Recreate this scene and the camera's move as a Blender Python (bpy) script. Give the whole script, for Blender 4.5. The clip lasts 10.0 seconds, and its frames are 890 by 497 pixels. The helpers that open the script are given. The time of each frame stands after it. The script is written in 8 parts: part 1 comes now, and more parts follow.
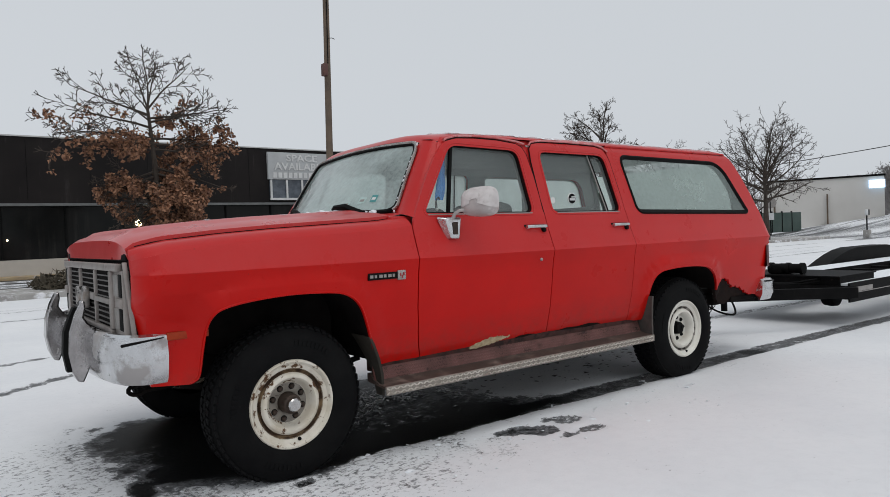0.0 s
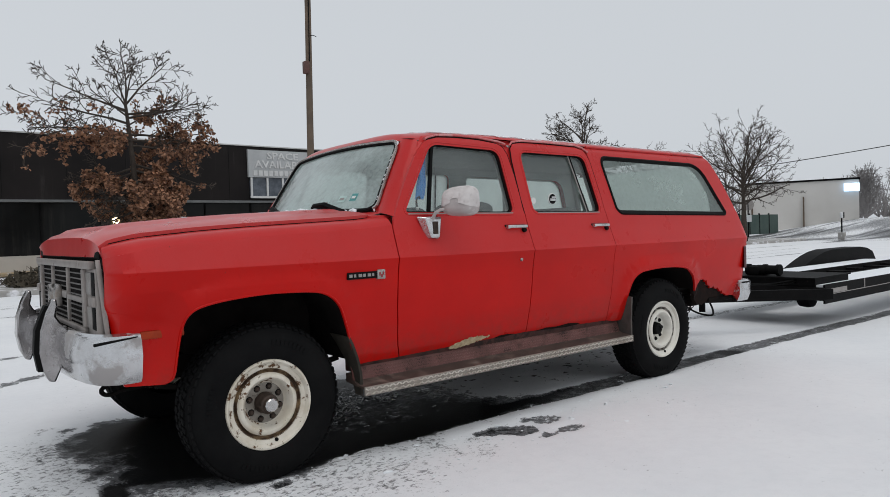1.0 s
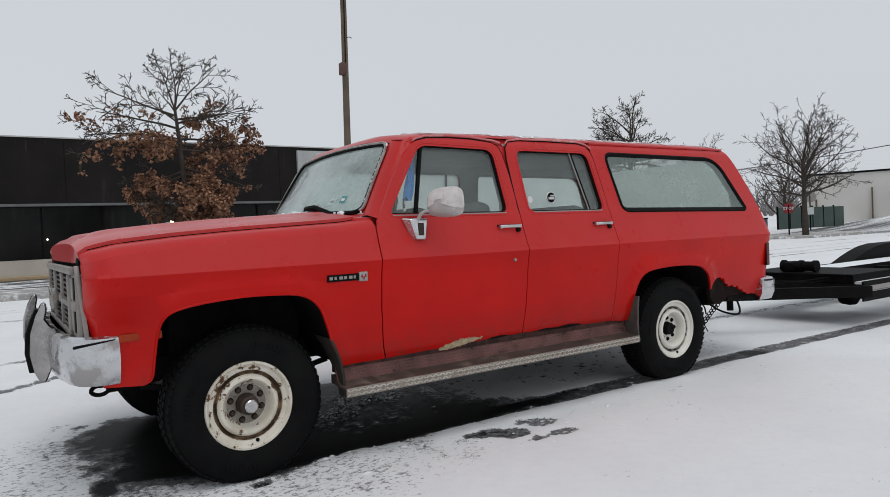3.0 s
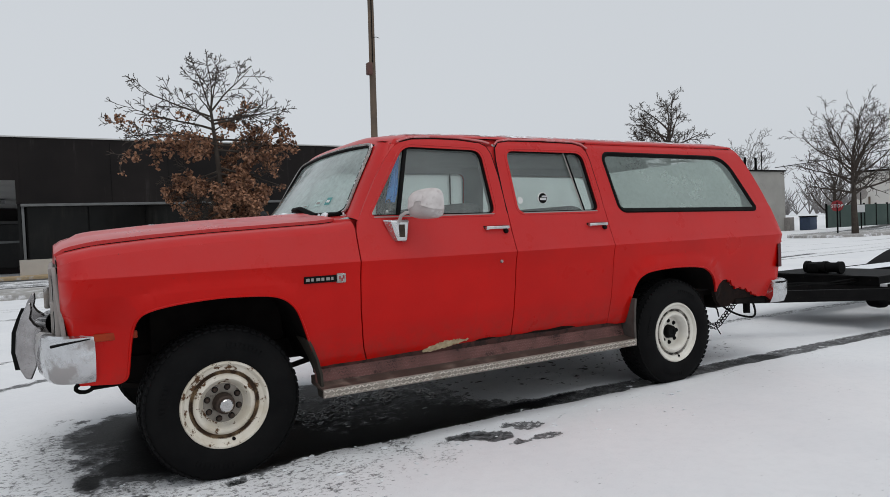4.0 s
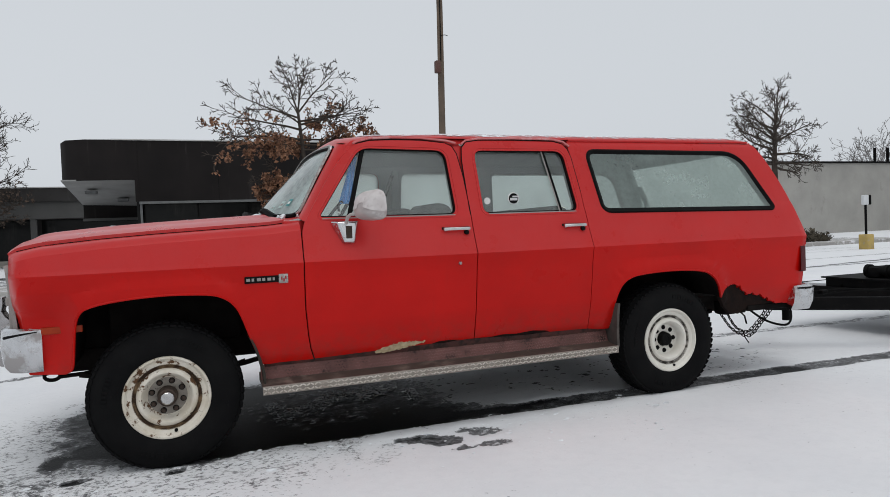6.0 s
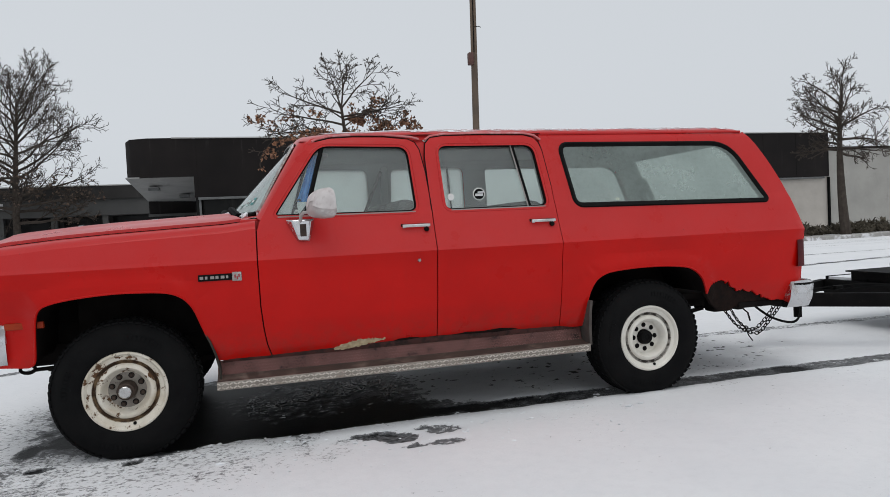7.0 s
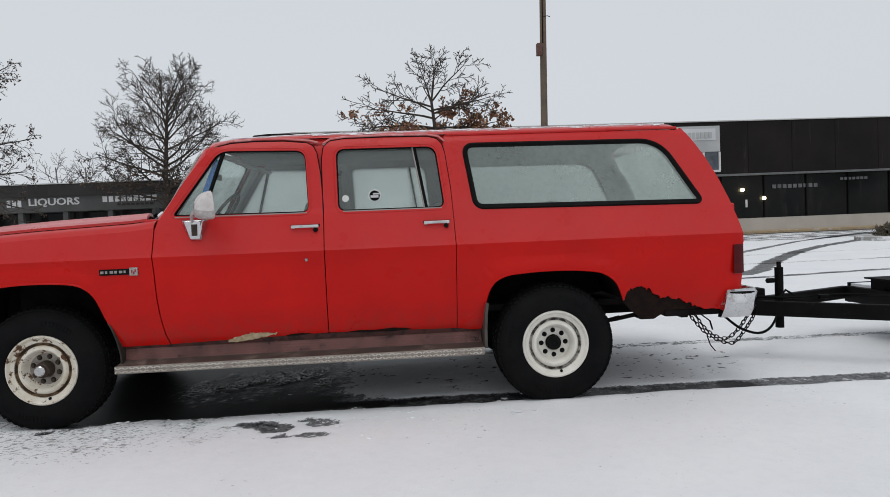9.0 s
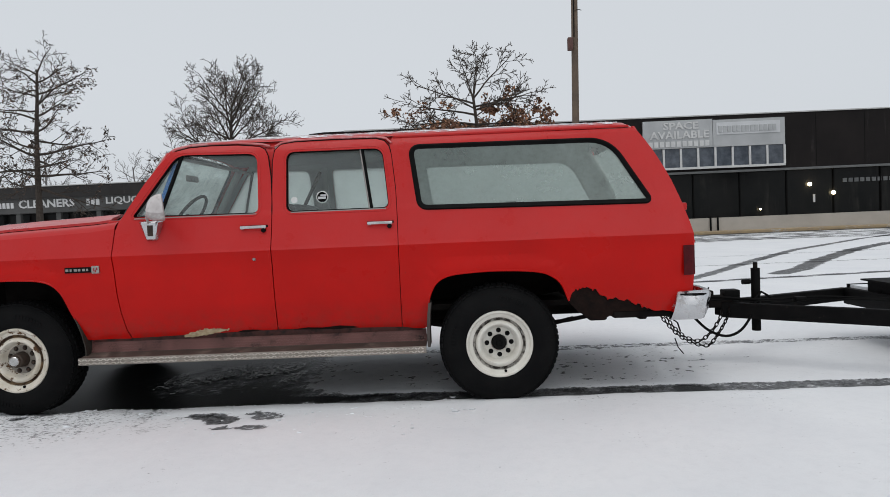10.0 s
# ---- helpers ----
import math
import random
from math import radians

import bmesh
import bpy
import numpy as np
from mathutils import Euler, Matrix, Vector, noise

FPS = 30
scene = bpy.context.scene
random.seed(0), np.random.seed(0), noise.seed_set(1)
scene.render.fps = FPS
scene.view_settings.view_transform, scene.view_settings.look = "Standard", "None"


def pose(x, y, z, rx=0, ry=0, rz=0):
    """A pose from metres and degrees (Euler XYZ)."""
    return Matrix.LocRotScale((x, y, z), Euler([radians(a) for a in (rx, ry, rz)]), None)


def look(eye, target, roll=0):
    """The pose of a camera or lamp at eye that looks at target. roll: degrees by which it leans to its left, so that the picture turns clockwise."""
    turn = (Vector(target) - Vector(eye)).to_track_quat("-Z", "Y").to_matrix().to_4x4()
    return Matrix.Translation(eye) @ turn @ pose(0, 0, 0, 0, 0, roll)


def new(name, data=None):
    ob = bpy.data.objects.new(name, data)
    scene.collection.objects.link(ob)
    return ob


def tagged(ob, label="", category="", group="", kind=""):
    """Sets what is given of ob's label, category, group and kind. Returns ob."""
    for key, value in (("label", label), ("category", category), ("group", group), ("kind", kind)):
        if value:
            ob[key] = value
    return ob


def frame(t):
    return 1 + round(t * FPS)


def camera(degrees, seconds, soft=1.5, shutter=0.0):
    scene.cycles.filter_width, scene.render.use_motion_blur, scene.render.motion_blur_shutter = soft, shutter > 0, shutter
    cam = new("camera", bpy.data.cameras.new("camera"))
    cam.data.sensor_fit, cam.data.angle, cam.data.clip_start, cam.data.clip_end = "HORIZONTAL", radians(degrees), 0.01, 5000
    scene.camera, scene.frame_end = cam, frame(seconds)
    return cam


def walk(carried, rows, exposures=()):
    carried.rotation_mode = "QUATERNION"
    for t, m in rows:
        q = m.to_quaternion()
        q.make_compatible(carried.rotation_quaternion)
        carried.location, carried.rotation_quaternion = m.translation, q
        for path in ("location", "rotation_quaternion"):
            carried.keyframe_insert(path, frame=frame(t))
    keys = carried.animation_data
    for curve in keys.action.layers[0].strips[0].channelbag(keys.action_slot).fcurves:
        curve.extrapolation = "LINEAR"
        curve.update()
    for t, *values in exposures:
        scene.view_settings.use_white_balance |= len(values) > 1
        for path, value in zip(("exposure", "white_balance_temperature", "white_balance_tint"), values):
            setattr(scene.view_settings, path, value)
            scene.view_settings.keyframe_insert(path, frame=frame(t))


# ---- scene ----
cam = camera(66.9, 10.0, soft=0.65)
PATH = [
    (0, (-1.373, -3.129, 1.199), (-0.171, -1.531, 1.154), -2.2),
    (0.5, (-1.37, -3.124, 1.195), (-0.164, -1.53, 1.151), -2.2),
    (1, (-1.357, -3.121, 1.198), (-0.112, -1.557, 1.15), -1.8),
    (1.5, (-1.316, -3.153, 1.199), (-0.076, -1.584, 1.149), -2.0),
    (2, (-1.239, -3.203, 1.202), (-0.032, -1.608, 1.151), -2.4),
    (2.5, (-1.146, -3.268, 1.204), (0.014, -1.64, 1.154), -2.5),
    (4, (-0.724, -3.514, 1.214), (0.284, -1.787, 1.162), -2.5),
    (4.5, (-0.549, -3.621, 1.213), (0.392, -1.857, 1.164), -2.5),
    (5, (-0.35, -3.712, 1.214), (0.522, -1.913, 1.164), -2.6),
    (5.5, (-0.126, -3.797, 1.208), (0.672, -1.963, 1.16), -2.4),
    (7, (0.737, -4.054, 1.211), (1.277, -2.13, 1.144), -2.8),
    (7.5, (1.094, -4.141, 1.209), (1.541, -2.193, 1.135), -3.1),
    (8, (1.47, -4.232, 1.209), (1.835, -2.268, 1.127), -2.8),
    (8.5, (1.871, -4.32, 1.214), (2.13, -2.338, 1.133), -2.8),
    (9, (2.264, -4.387, 1.215), (2.407, -2.393, 1.136), -2.3),
    (9.5, (2.665, -4.439, 1.207), (2.697, -2.441, 1.129), -2.2),
    (10, (3.074, -4.468, 1.215), (3.018, -2.471, 1.131), -2.4),
]
walk(cam, [(t, look(eye, target, roll)) for t, eye, target, roll in PATH], [(0, -0.03), (5, 0.0), (10, 0.05)])

# ---- world and light: overcast winter daylight ----
world = bpy.data.worlds.new("overcast")
scene.world = world
world.use_nodes = True
wn, wl = world.node_tree.nodes, world.node_tree.links
wn.clear()
sky = wn.new("ShaderNodeTexSky")
sky.sky_type, sky.sun_disc = "NISHITA", False
sky.sun_elevation, sky.sun_rotation = radians(38), radians(160)
sky.dust_density, sky.air_density = 4.0, 1.0
grey = wn.new("ShaderNodeHueSaturation")
grey.inputs["Saturation"].default_value = 0.12
grey.inputs["Value"].default_value = 0.10
veil = wn.new("ShaderNodeMix")
veil.data_type = "RGBA"
veil.inputs[0].default_value = 0.86
veil.inputs[7].default_value = (0.655, 0.694, 0.739, 1)
back = wn.new("ShaderNodeBackground")
back.inputs["Strength"].default_value = 1.0
wout = wn.new("ShaderNodeOutputWorld")
wl.new(sky.outputs[0], grey.inputs["Color"])
wl.new(grey.outputs[0], veil.inputs[6])
wl.new(veil.outputs[2], back.inputs[0])
wl.new(back.outputs[0], wout.inputs[0])

sun = new("sun", bpy.data.lights.new("sun", "SUN"))
sun.data.energy, sun.data.angle, sun.data.color = 0.75, radians(40), (1.0, 0.98, 0.95)
sun.matrix_world = look((-3, -6, 18), (0, 0, 0))


# ---- materials ----
def material(name):
    m = bpy.data.materials.new(name)
    m.use_nodes = True
    n, l = m.node_tree.nodes, m.node_tree.links
    b = n["Principled BSDF"]
    return m, n, l, b


def node(n, kind, **values):
    d = n.new(kind)
    for k, v in values.items():
        d.inputs[k.replace("_", " ")].default_value = v
    return d


def noise_tex(n, l, scale, detail=4.0, rough=0.55, space="Object"):
    co = n.new("ShaderNodeTexCoord")
    t = node(n, "ShaderNodeTexNoise", Scale=scale, Detail=detail, Roughness=rough)
    l.new(co.outputs[space], t.inputs["Vector"])
    return t


def ramp(n, l, src, a, b, ca=(0, 0, 0, 1), cb=(1, 1, 1, 1)):
    r = n.new("ShaderNodeValToRGB")
    r.color_ramp.elements[0].position, r.color_ramp.elements[1].position = a, b
    r.color_ramp.elements[0].color, r.color_ramp.elements[1].color = ca, cb
    l.new(src, r.inputs[0])
    return r


def mix(n, l, fac, a, b):
    m = n.new("ShaderNodeMix")
    m.data_type = "RGBA"
    for sock, v in ((m.inputs[0], fac), (m.inputs[6], a), (m.inputs[7], b)):
        if isinstance(v, (int, float)):
            sock.default_value = v
        elif isinstance(v, tuple):
            sock.default_value = v if len(v) == 4 else (*v, 1)
        else:
            l.new(v, sock)
    return m.outputs[2]


def bump(n, l, b, src, strength, distance=0.01):
    k = node(n, "ShaderNodeBump", Strength=strength, Distance=distance)
    l.new(src, k.inputs["Height"])
    l.new(k.outputs[0], b.inputs["Normal"])
    return k


def worn(name, base, second, scale=6.0, rough=0.6, metal=0.0, spot=None, spot_at=(0.62, 0.68), spot_scale=9.0,
         bump_k=0.15, grain=120.0, coat=0.0, lo=0.35, hi=0.7, space="Object", spec=0.5):
    """Two-tone surface with grain, and blotches of a third colour where given."""
    m, n, l, b = material(name)
    big = noise_tex(n, l, scale, 5.0, 0.6, space)
    fine = noise_tex(n, l, grain, 2.0, 0.5, space)
    col = mix(n, l, ramp(n, l, big.outputs[0], lo, hi).outputs[0], base, second)
    rgh = node(n, "ShaderNodeMapRange", To_Min=max(rough - 0.08, 0.02), To_Max=min(rough + 0.1, 1.0))
    l.new(fine.outputs[0], rgh.inputs[0])
    rsock = rgh.outputs[0]
    if spot:
        sp = noise_tex(n, l, spot_scale, 8.0, 0.65, space)
        mask = ramp(n, l, sp.outputs[0], *spot_at)
        col = mix(n, l, mask.outputs[0], col, spot)
        rr = n.new("ShaderNodeMix")
        l.new(mask.outputs[0], rr.inputs[0])
        l.new(rsock, rr.inputs[2])
        rr.inputs[3].default_value = 0.85
        rsock = rr.outputs[0]
        if metal:
            mm = node(n, "ShaderNodeMapRange", To_Min=metal, To_Max=0.0)
            l.new(mask.outputs[0], mm.inputs[0])
            l.new(mm.outputs[0], b.inputs["Metallic"])
    elif metal:
        b.inputs["Metallic"].default_value = metal
    l.new(col, b.inputs["Base Color"])
    l.new(rsock, b.inputs["Roughness"])
    b.inputs["Specular IOR Level"].default_value = spec
    b.inputs["Coat Weight"].default_value = coat
    b.inputs["Coat Roughness"].default_value = 0.12
    if bump_k:
        bump(n, l, b, fine.outputs[0], bump_k, 0.002)
    return m


def paint_red(name="red_paint", sky_sheen=0.0):
    """Old single-stage red: deep below the body crease, sky sheen painted in above it, with water streaks and grime."""
    m, n, l, b = material(name)
    big = noise_tex(n, l, 1.7, 5.0, 0.6)
    col = mix(n, l, ramp(n, l, big.outputs[0], 0.35, 0.7).outputs[0], (0.52, 0.0042, 0.0019), (0.43, 0.0032, 0.0014))
    co = n.new("ShaderNodeTexCoord")
    # sky sheen put into the colour of the upper panels, mottled at random
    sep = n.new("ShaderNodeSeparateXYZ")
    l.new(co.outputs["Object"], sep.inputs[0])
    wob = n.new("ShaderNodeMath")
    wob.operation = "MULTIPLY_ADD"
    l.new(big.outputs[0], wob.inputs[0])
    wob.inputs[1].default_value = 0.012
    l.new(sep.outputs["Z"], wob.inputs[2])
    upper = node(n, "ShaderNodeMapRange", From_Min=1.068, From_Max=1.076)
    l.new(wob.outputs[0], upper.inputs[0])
    sheen_noise = noise_tex(n, l, 4.0, 6.0, 0.65)
    cloud = node(n, "ShaderNodeMapRange", From_Min=0.30, From_Max=0.72, To_Min=0.46 + 0.02 * sky_sheen, To_Max=0.76 + 0.06 * sky_sheen)
    l.new(sheen_noise.outputs[0], cloud.inputs[0])
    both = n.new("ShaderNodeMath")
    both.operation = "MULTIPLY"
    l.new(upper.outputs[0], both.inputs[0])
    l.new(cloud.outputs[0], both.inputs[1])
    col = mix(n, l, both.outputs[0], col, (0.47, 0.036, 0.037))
    mp = node(n, "ShaderNodeMapping", Scale=(14, 14, 1.2))
    l.new(co.outputs["Object"], mp.inputs["Vector"])
    st = node(n, "ShaderNodeTexNoise", Scale=2.0, Detail=6.0, Roughness=0.7)
    l.new(mp.outputs[0], st.inputs["Vector"])
    col = mix(n, l, ramp(n, l, st.outputs[0], 0.54, 0.80, (0, 0, 0, 1), (0.40, 0.40, 0.40, 1)).outputs[0], col, (0.42, 0.010, 0.007))
    grime = node(n, "ShaderNodeMapRange", From_Min=0.72, From_Max=0.52, To_Min=0.0, To_Max=0.45)
    l.new(sep.outputs["Z"], grime.inputs[0])
    spat = noise_tex(n, l, 13.0, 8.0, 0.72)
    gm = n.new("ShaderNodeMath")
    gm.operation = "MULTIPLY"
    l.new(grime.outputs[0], gm.inputs[0])
    l.new(ramp(n, l, spat.outputs[0], 0.40, 0.62).outputs[0], gm.inputs[1])
    col = mix(n, l, gm.outputs[0], col, (0.16, 0.030, 0.022))
    chips = noise_tex(n, l, 55.0, 3.0, 0.5)
    col = mix(n, l, ramp(n, l, chips.outputs[0], 0.765, 0.785).outputs[0], col, (0.10, 0.03, 0.02))
    dirt = noise_tex(n, l, 240.0, 2.0, 0.6)
    col = mix(n, l, ramp(n, l, dirt.outputs[0], 0.60, 0.72, (0, 0, 0, 1), (0.30, 0.30, 0.30, 1)).outputs[0], col, (0.34, 0.006, 0.004))
    l.new(col, b.inputs["Base Color"])
    rg = node(n, "ShaderNodeMapRange", To_Min=0.20, To_Max=0.40)
    l.new(sheen_noise.outputs[0], rg.inputs[0])
    l.new(rg.outputs[0], b.inputs["Roughness"])
    b.inputs["Specular IOR Level"].default_value = 0.15 + 0.22 * sky_sheen
    b.inputs["Coat Weight"].default_value = 0.09
    b.inputs["Coat Roughness"].default_value = 0.05
    wav = noise_tex(n, l, 3.0, 2.0)
    bump(n, l, b, wav.outputs[0], 0.10, 0.02)
    return m


def glass(name, tint=(0.80, 0.88, 0.86), frost=0.18, frost_col=(0.72, 0.78, 0.77), patchy=0.2, through_k=0.5, beads=0.0):
    """Single pane: clear with a fogged film, frozen beads where given, and mirror gloss by Fresnel."""
    m, n, l, b = material(name)
    out = n["Material Output"]
    n.remove(b)
    tr = node(n, "ShaderNodeBsdfTransparent", Color=(*tint, 1))
    df = node(n, "ShaderNodeBsdfTranslucent", Color=(*frost_col, 1))
    df2 = node(n, "ShaderNodeBsdfDiffuse", Color=(*frost_col, 1))
    half = n.new("ShaderNodeMixShader")
    half.inputs[0].default_value = through_k
    l.new(df.outputs[0], half.inputs[1])
    l.new(df2.outputs[0], half.inputs[2])
    nz = noise_tex(n, l, 3.0, 5.0, 0.6)
    fr = node(n, "ShaderNodeMapRange", From_Min=0.3, From_Max=0.7, To_Min=max(frost - patchy, 0.0), To_Max=frost + patchy)
    l.new(nz.outputs[0], fr.inputs[0])
    film = fr.outputs[0]
    if beads:
        bead = noise_tex(n, l, 30.0, 5.0, 0.7)
        dots = ramp(n, l, bead.outputs[0], 0.42, 0.66, (0, 0, 0, 1), (beads, beads, beads, 1))
        less = n.new("ShaderNodeMath")
        less.operation, less.use_clamp = "SUBTRACT", True
        l.new(film, less.inputs[0])
        l.new(dots.outputs[0], less.inputs[1])
        film = less.outputs[0]
    fog = n.new("ShaderNodeMixShader")
    l.new(film, fog.inputs[0])
    l.new(tr.outputs[0], fog.inputs[1])
    l.new(half.outputs[0], fog.inputs[2])
    gl = node(n, "ShaderNodeBsdfGlossy", Roughness=0.03)
    lw = node(n, "ShaderNodeLayerWeight", Blend=0.5)
    p5 = n.new("ShaderNodeMath")
    p5.operation = "POWER"
    l.new(lw.outputs["Facing"], p5.inputs[0])
    p5.inputs[1].default_value = 5.0
    fz = node(n, "ShaderNodeMapRange", To_Min=0.05, To_Max=0.95)
    l.new(p5.outputs[0], fz.inputs[0])
    top = n.new("ShaderNodeMixShader")
    l.new(fz.outputs[0], top.inputs[0])
    l.new(fog.outputs[0], top.inputs[1])
    l.new(gl.outputs[0], top.inputs[2])
    l.new(top.outputs[0], out.inputs[0])
    return m


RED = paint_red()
# copy of the red with more sky sheen painted in, for roof and hood
RED_TOP = paint_red("sky_sheen_red_paint", 1.0)
# red metal painted near-black for the shade in gaps and window reveals
JAMB = worn("gap_shade_jamb", (0.020, 0.004, 0.004), (0.008, 0.003, 0.003), 9, 0.8, spec=0.1)
RED_RUST = worn("rusty_red_sill", (0.085, 0.022, 0.018), (0.040, 0.017, 0.013), 9, 0.7, spot=(0.022, 0.012, 0.009), spot_at=(0.48, 0.62), spot_scale=16, bump_k=0.6)
RUST = worn("scaly_rust", (0.016, 0.008, 0.006), (0.006, 0.004, 0.0035), 18, 0.9, bump_k=0.9, grain=70, spec=0.15)
PRIMER = worn("filler_patch", (0.50, 0.41, 0.26), (0.30, 0.21, 0.12), 40, 0.8, bump_k=0.6)
CHROME = worn("tarnished_chrome", (0.62, 0.62, 0.63), (0.48, 0.48, 0.49), 5, 0.16, metal=1.0, spot=(0.36, 0.34, 0.33), spot_at=(0.52, 0.66), spot_scale=15, bump_k=0.10)
CHROME_FRONT = worn("dented_dull_chrome", (0.70, 0.71, 0.73), (0.42, 0.41, 0.41), 4, 0.15, metal=1.0, spot=(0.34, 0.32, 0.315), spot_at=(0.52, 0.60), spot_scale=5, bump_k=0.14)
CHROME_GUARD = worn("dull_guard_chrome", (0.42, 0.405, 0.405), (0.24, 0.225, 0.225), 9, 0.16, metal=1.0, spot=(0.42, 0.40, 0.40), spot_at=(0.58, 0.68), spot_scale=24, bump_k=0.1)
CHROME_OLD = worn("pitted_chrome", (0.42, 0.405, 0.39), (0.22, 0.20, 0.19), 7, 0.26, metal=0.9, spot=(0.24, 0.20, 0.17), spot_at=(0.50, 0.66), spot_scale=11, bump_k=0.25)
GRILLE_FRAME = worn("weathered_grille_frame", (0.32, 0.29, 0.27), (0.23, 0.20, 0.187), 9, 0.42, metal=0.35, spot=(0.20, 0.17, 0.15), spot_at=(0.60, 0.70), spot_scale=18, bump_k=0.2)
# drip rail: worn red, paled to paint its highlight
RAIL = worn("worn_highlit_rail", (0.58, 0.20, 0.20), (0.50, 0.07, 0.07), 4, 0.18, spot=(0.60, 0.42, 0.42), spot_at=(0.50, 0.66), spot_scale=5, bump_k=0.05)
TRIM = worn("bright_trim", (0.58, 0.58, 0.58), (0.42, 0.41, 0.40), 14, 0.16, metal=0.9, bump_k=0.05)
GREYPL = worn("weathered_grey_plastic", (0.30, 0.28, 0.265), (0.22, 0.20, 0.19), 9, 0.6, bump_k=0.2)
BLACK = worn("black_rubber", (0.004, 0.004, 0.004), (0.008, 0.008, 0.008), 9, 0.6, bump_k=0.2, spec=0.06)
DARK = worn("dark_underbody", (0.006, 0.005, 0.005), (0.014, 0.012, 0.011), 6, 0.9, bump_k=0.4, grain=40, spec=0.06)
TYRE = worn("tyre_rubber", (0.005, 0.005, 0.0055), (0.009, 0.009, 0.009), 5, 0.8, spot=(0.022, 0.022, 0.022), spot_at=(0.66, 0.85), spot_scale=18, bump_k=0.3, grain=90, spec=0.07)
RIM_RUSTY = worn("rim_cream_rust", (0.68, 0.64, 0.56), (0.52, 0.46, 0.36), 8, 0.5, spot=(0.095, 0.044, 0.016), spot_at=(0.56, 0.61), spot_scale=19, bump_k=0.2)
RIM_WHITE = worn("rim_cream", (0.70, 0.68, 0.62), (0.60, 0.57, 0.50), 8, 0.45, spot=(0.20, 0.12, 0.06), spot_at=(0.68, 0.74), spot_scale=22, bump_k=0.15)
CHAINM = worn("dark_chain_steel", (0.020, 0.017, 0.015), (0.012, 0.010, 0.009), 30, 0.5, metal=0.6, bump_k=0.4, spec=0.15)
# crevice rings: rust in front, and the recess shadow painted in at all wheels
RUST_LINE = worn("rusty_shaded_crevice", (0.050, 0.026, 0.013), (0.24, 0.16, 0.085), 15, 0.8, bump_k=0.4, lo=0.45, hi=0.62)
CREVICE_SHADE = worn("shaded_crevice", (0.045, 0.036, 0.030), (0.42, 0.40, 0.36), 20, 0.8, bump_k=0.4, lo=0.42, hi=0.58)
RIM_GREASY = worn("greasy_rim_centre", (0.27, 0.245, 0.21), (0.15, 0.13, 0.11), 14, 0.55, spot=(0.06, 0.045, 0.035), spot_at=(0.56, 0.66), spot_scale=24, bump_k=0.3)
HUBM = worn("hub_iron", (0.075, 0.055, 0.045), (0.045, 0.035, 0.03), 30, 0.6, metal=0.5, bump_k=0.4, spec=0.15)
PLATE_DARK = worn("worn_tread_ground", (0.31, 0.28, 0.245), (0.21, 0.18, 0.155), 12, 0.5, metal=0.5, bump_k=0.3)
PLATE = worn("diamond_plate", (0.64, 0.60, 0.54), (0.46, 0.415, 0.36), 7, 0.42, metal=0.7, spot=(0.20, 0.14, 0.105), spot_at=(0.52, 0.70), spot_scale=10, bump_k=0.2)
BOARD_TOP = worn("grimy_step", (0.062, 0.040, 0.032), (0.034, 0.022, 0.018), 6, 0.6, spot=(0.16, 0.115, 0.095), spot_at=(0.54, 0.72), spot_scale=9, bump_k=0.5)
RISER = worn("rusty_riser", (0.150, 0.058, 0.050), (0.075, 0.030, 0.026), 5, 0.7, spot=(0.018, 0.010, 0.008), spot_at=(0.56, 0.68), spot_scale=10, bump_k=0.5)
BOARD_STUD = worn("rubbed_step_pattern", (0.21, 0.105, 0.092), (0.11, 0.048, 0.040), 5, 0.6, metal=0.1, spot=(0.040, 0.020, 0.016), spot_at=(0.46, 0.60), spot_scale=7, bump_k=0.4)
GUARD = worn("dirty_front_guard", (0.052, 0.046, 0.038), (0.026, 0.023, 0.019), 7, 0.7, bump_k=0.4, spec=0.15)
FLAP = worn("grey_splash_guard", (0.095, 0.082, 0.075), (0.055, 0.048, 0.044), 10, 0.7, bump_k=0.3, spec=0.15)
MIRROR_SHELL = worn("dull_mirror_shell", (0.43, 0.39, 0.38), (0.34, 0.305, 0.295), 8, 0.35, spot=(0.55, 0.53, 0.52), spot_at=(0.55, 0.7), spot_scale=14, bump_k=0.1)
FROST = worn("thin_grey_frost", (0.60, 0.565, 0.555), (0.48, 0.44, 0.43), 16, 0.7, spot=(0.40, 0.36, 0.35), spot_at=(0.55, 0.70), spot_scale=30, bump_k=0.4)
SEAT = worn("grey_seat_cover", (0.20, 0.21, 0.205), (0.13, 0.14, 0.135), 7, 0.9, bump_k=0.3, grain=60)
HEADLINER = worn("grey_headliner", (0.40, 0.42, 0.41), (0.33, 0.35, 0.34), 5, 0.95, bump_k=0.2)
DASH = worn("dark_dashboard", (0.05, 0.052, 0.055), (0.08, 0.08, 0.08), 9, 0.7, spec=0.15)
BLUE = worn("blue_cloth", (0.05, 0.28, 0.66), (0.03, 0.19, 0.50), 12, 0.9, bump_k=0.3)
AMBER = worn("faded_orange_lens", (0.36, 0.040, 0.008), (0.24, 0.022, 0.006), 20, 0.35, spec=0.2)
TEAL = worn("teal_sticker", (0.05, 0.24, 0.24), (0.08, 0.30, 0.29), 30, 0.6)
PALETEAL = worn("pale_sticker", (0.46, 0.60, 0.57), (0.38, 0.50, 0.48), 40, 0.6)
TAILRED = worn("tail_lens", (0.085, 0.004, 0.007), (0.045, 0.003, 0.005), 20, 0.3, spec=0.15)
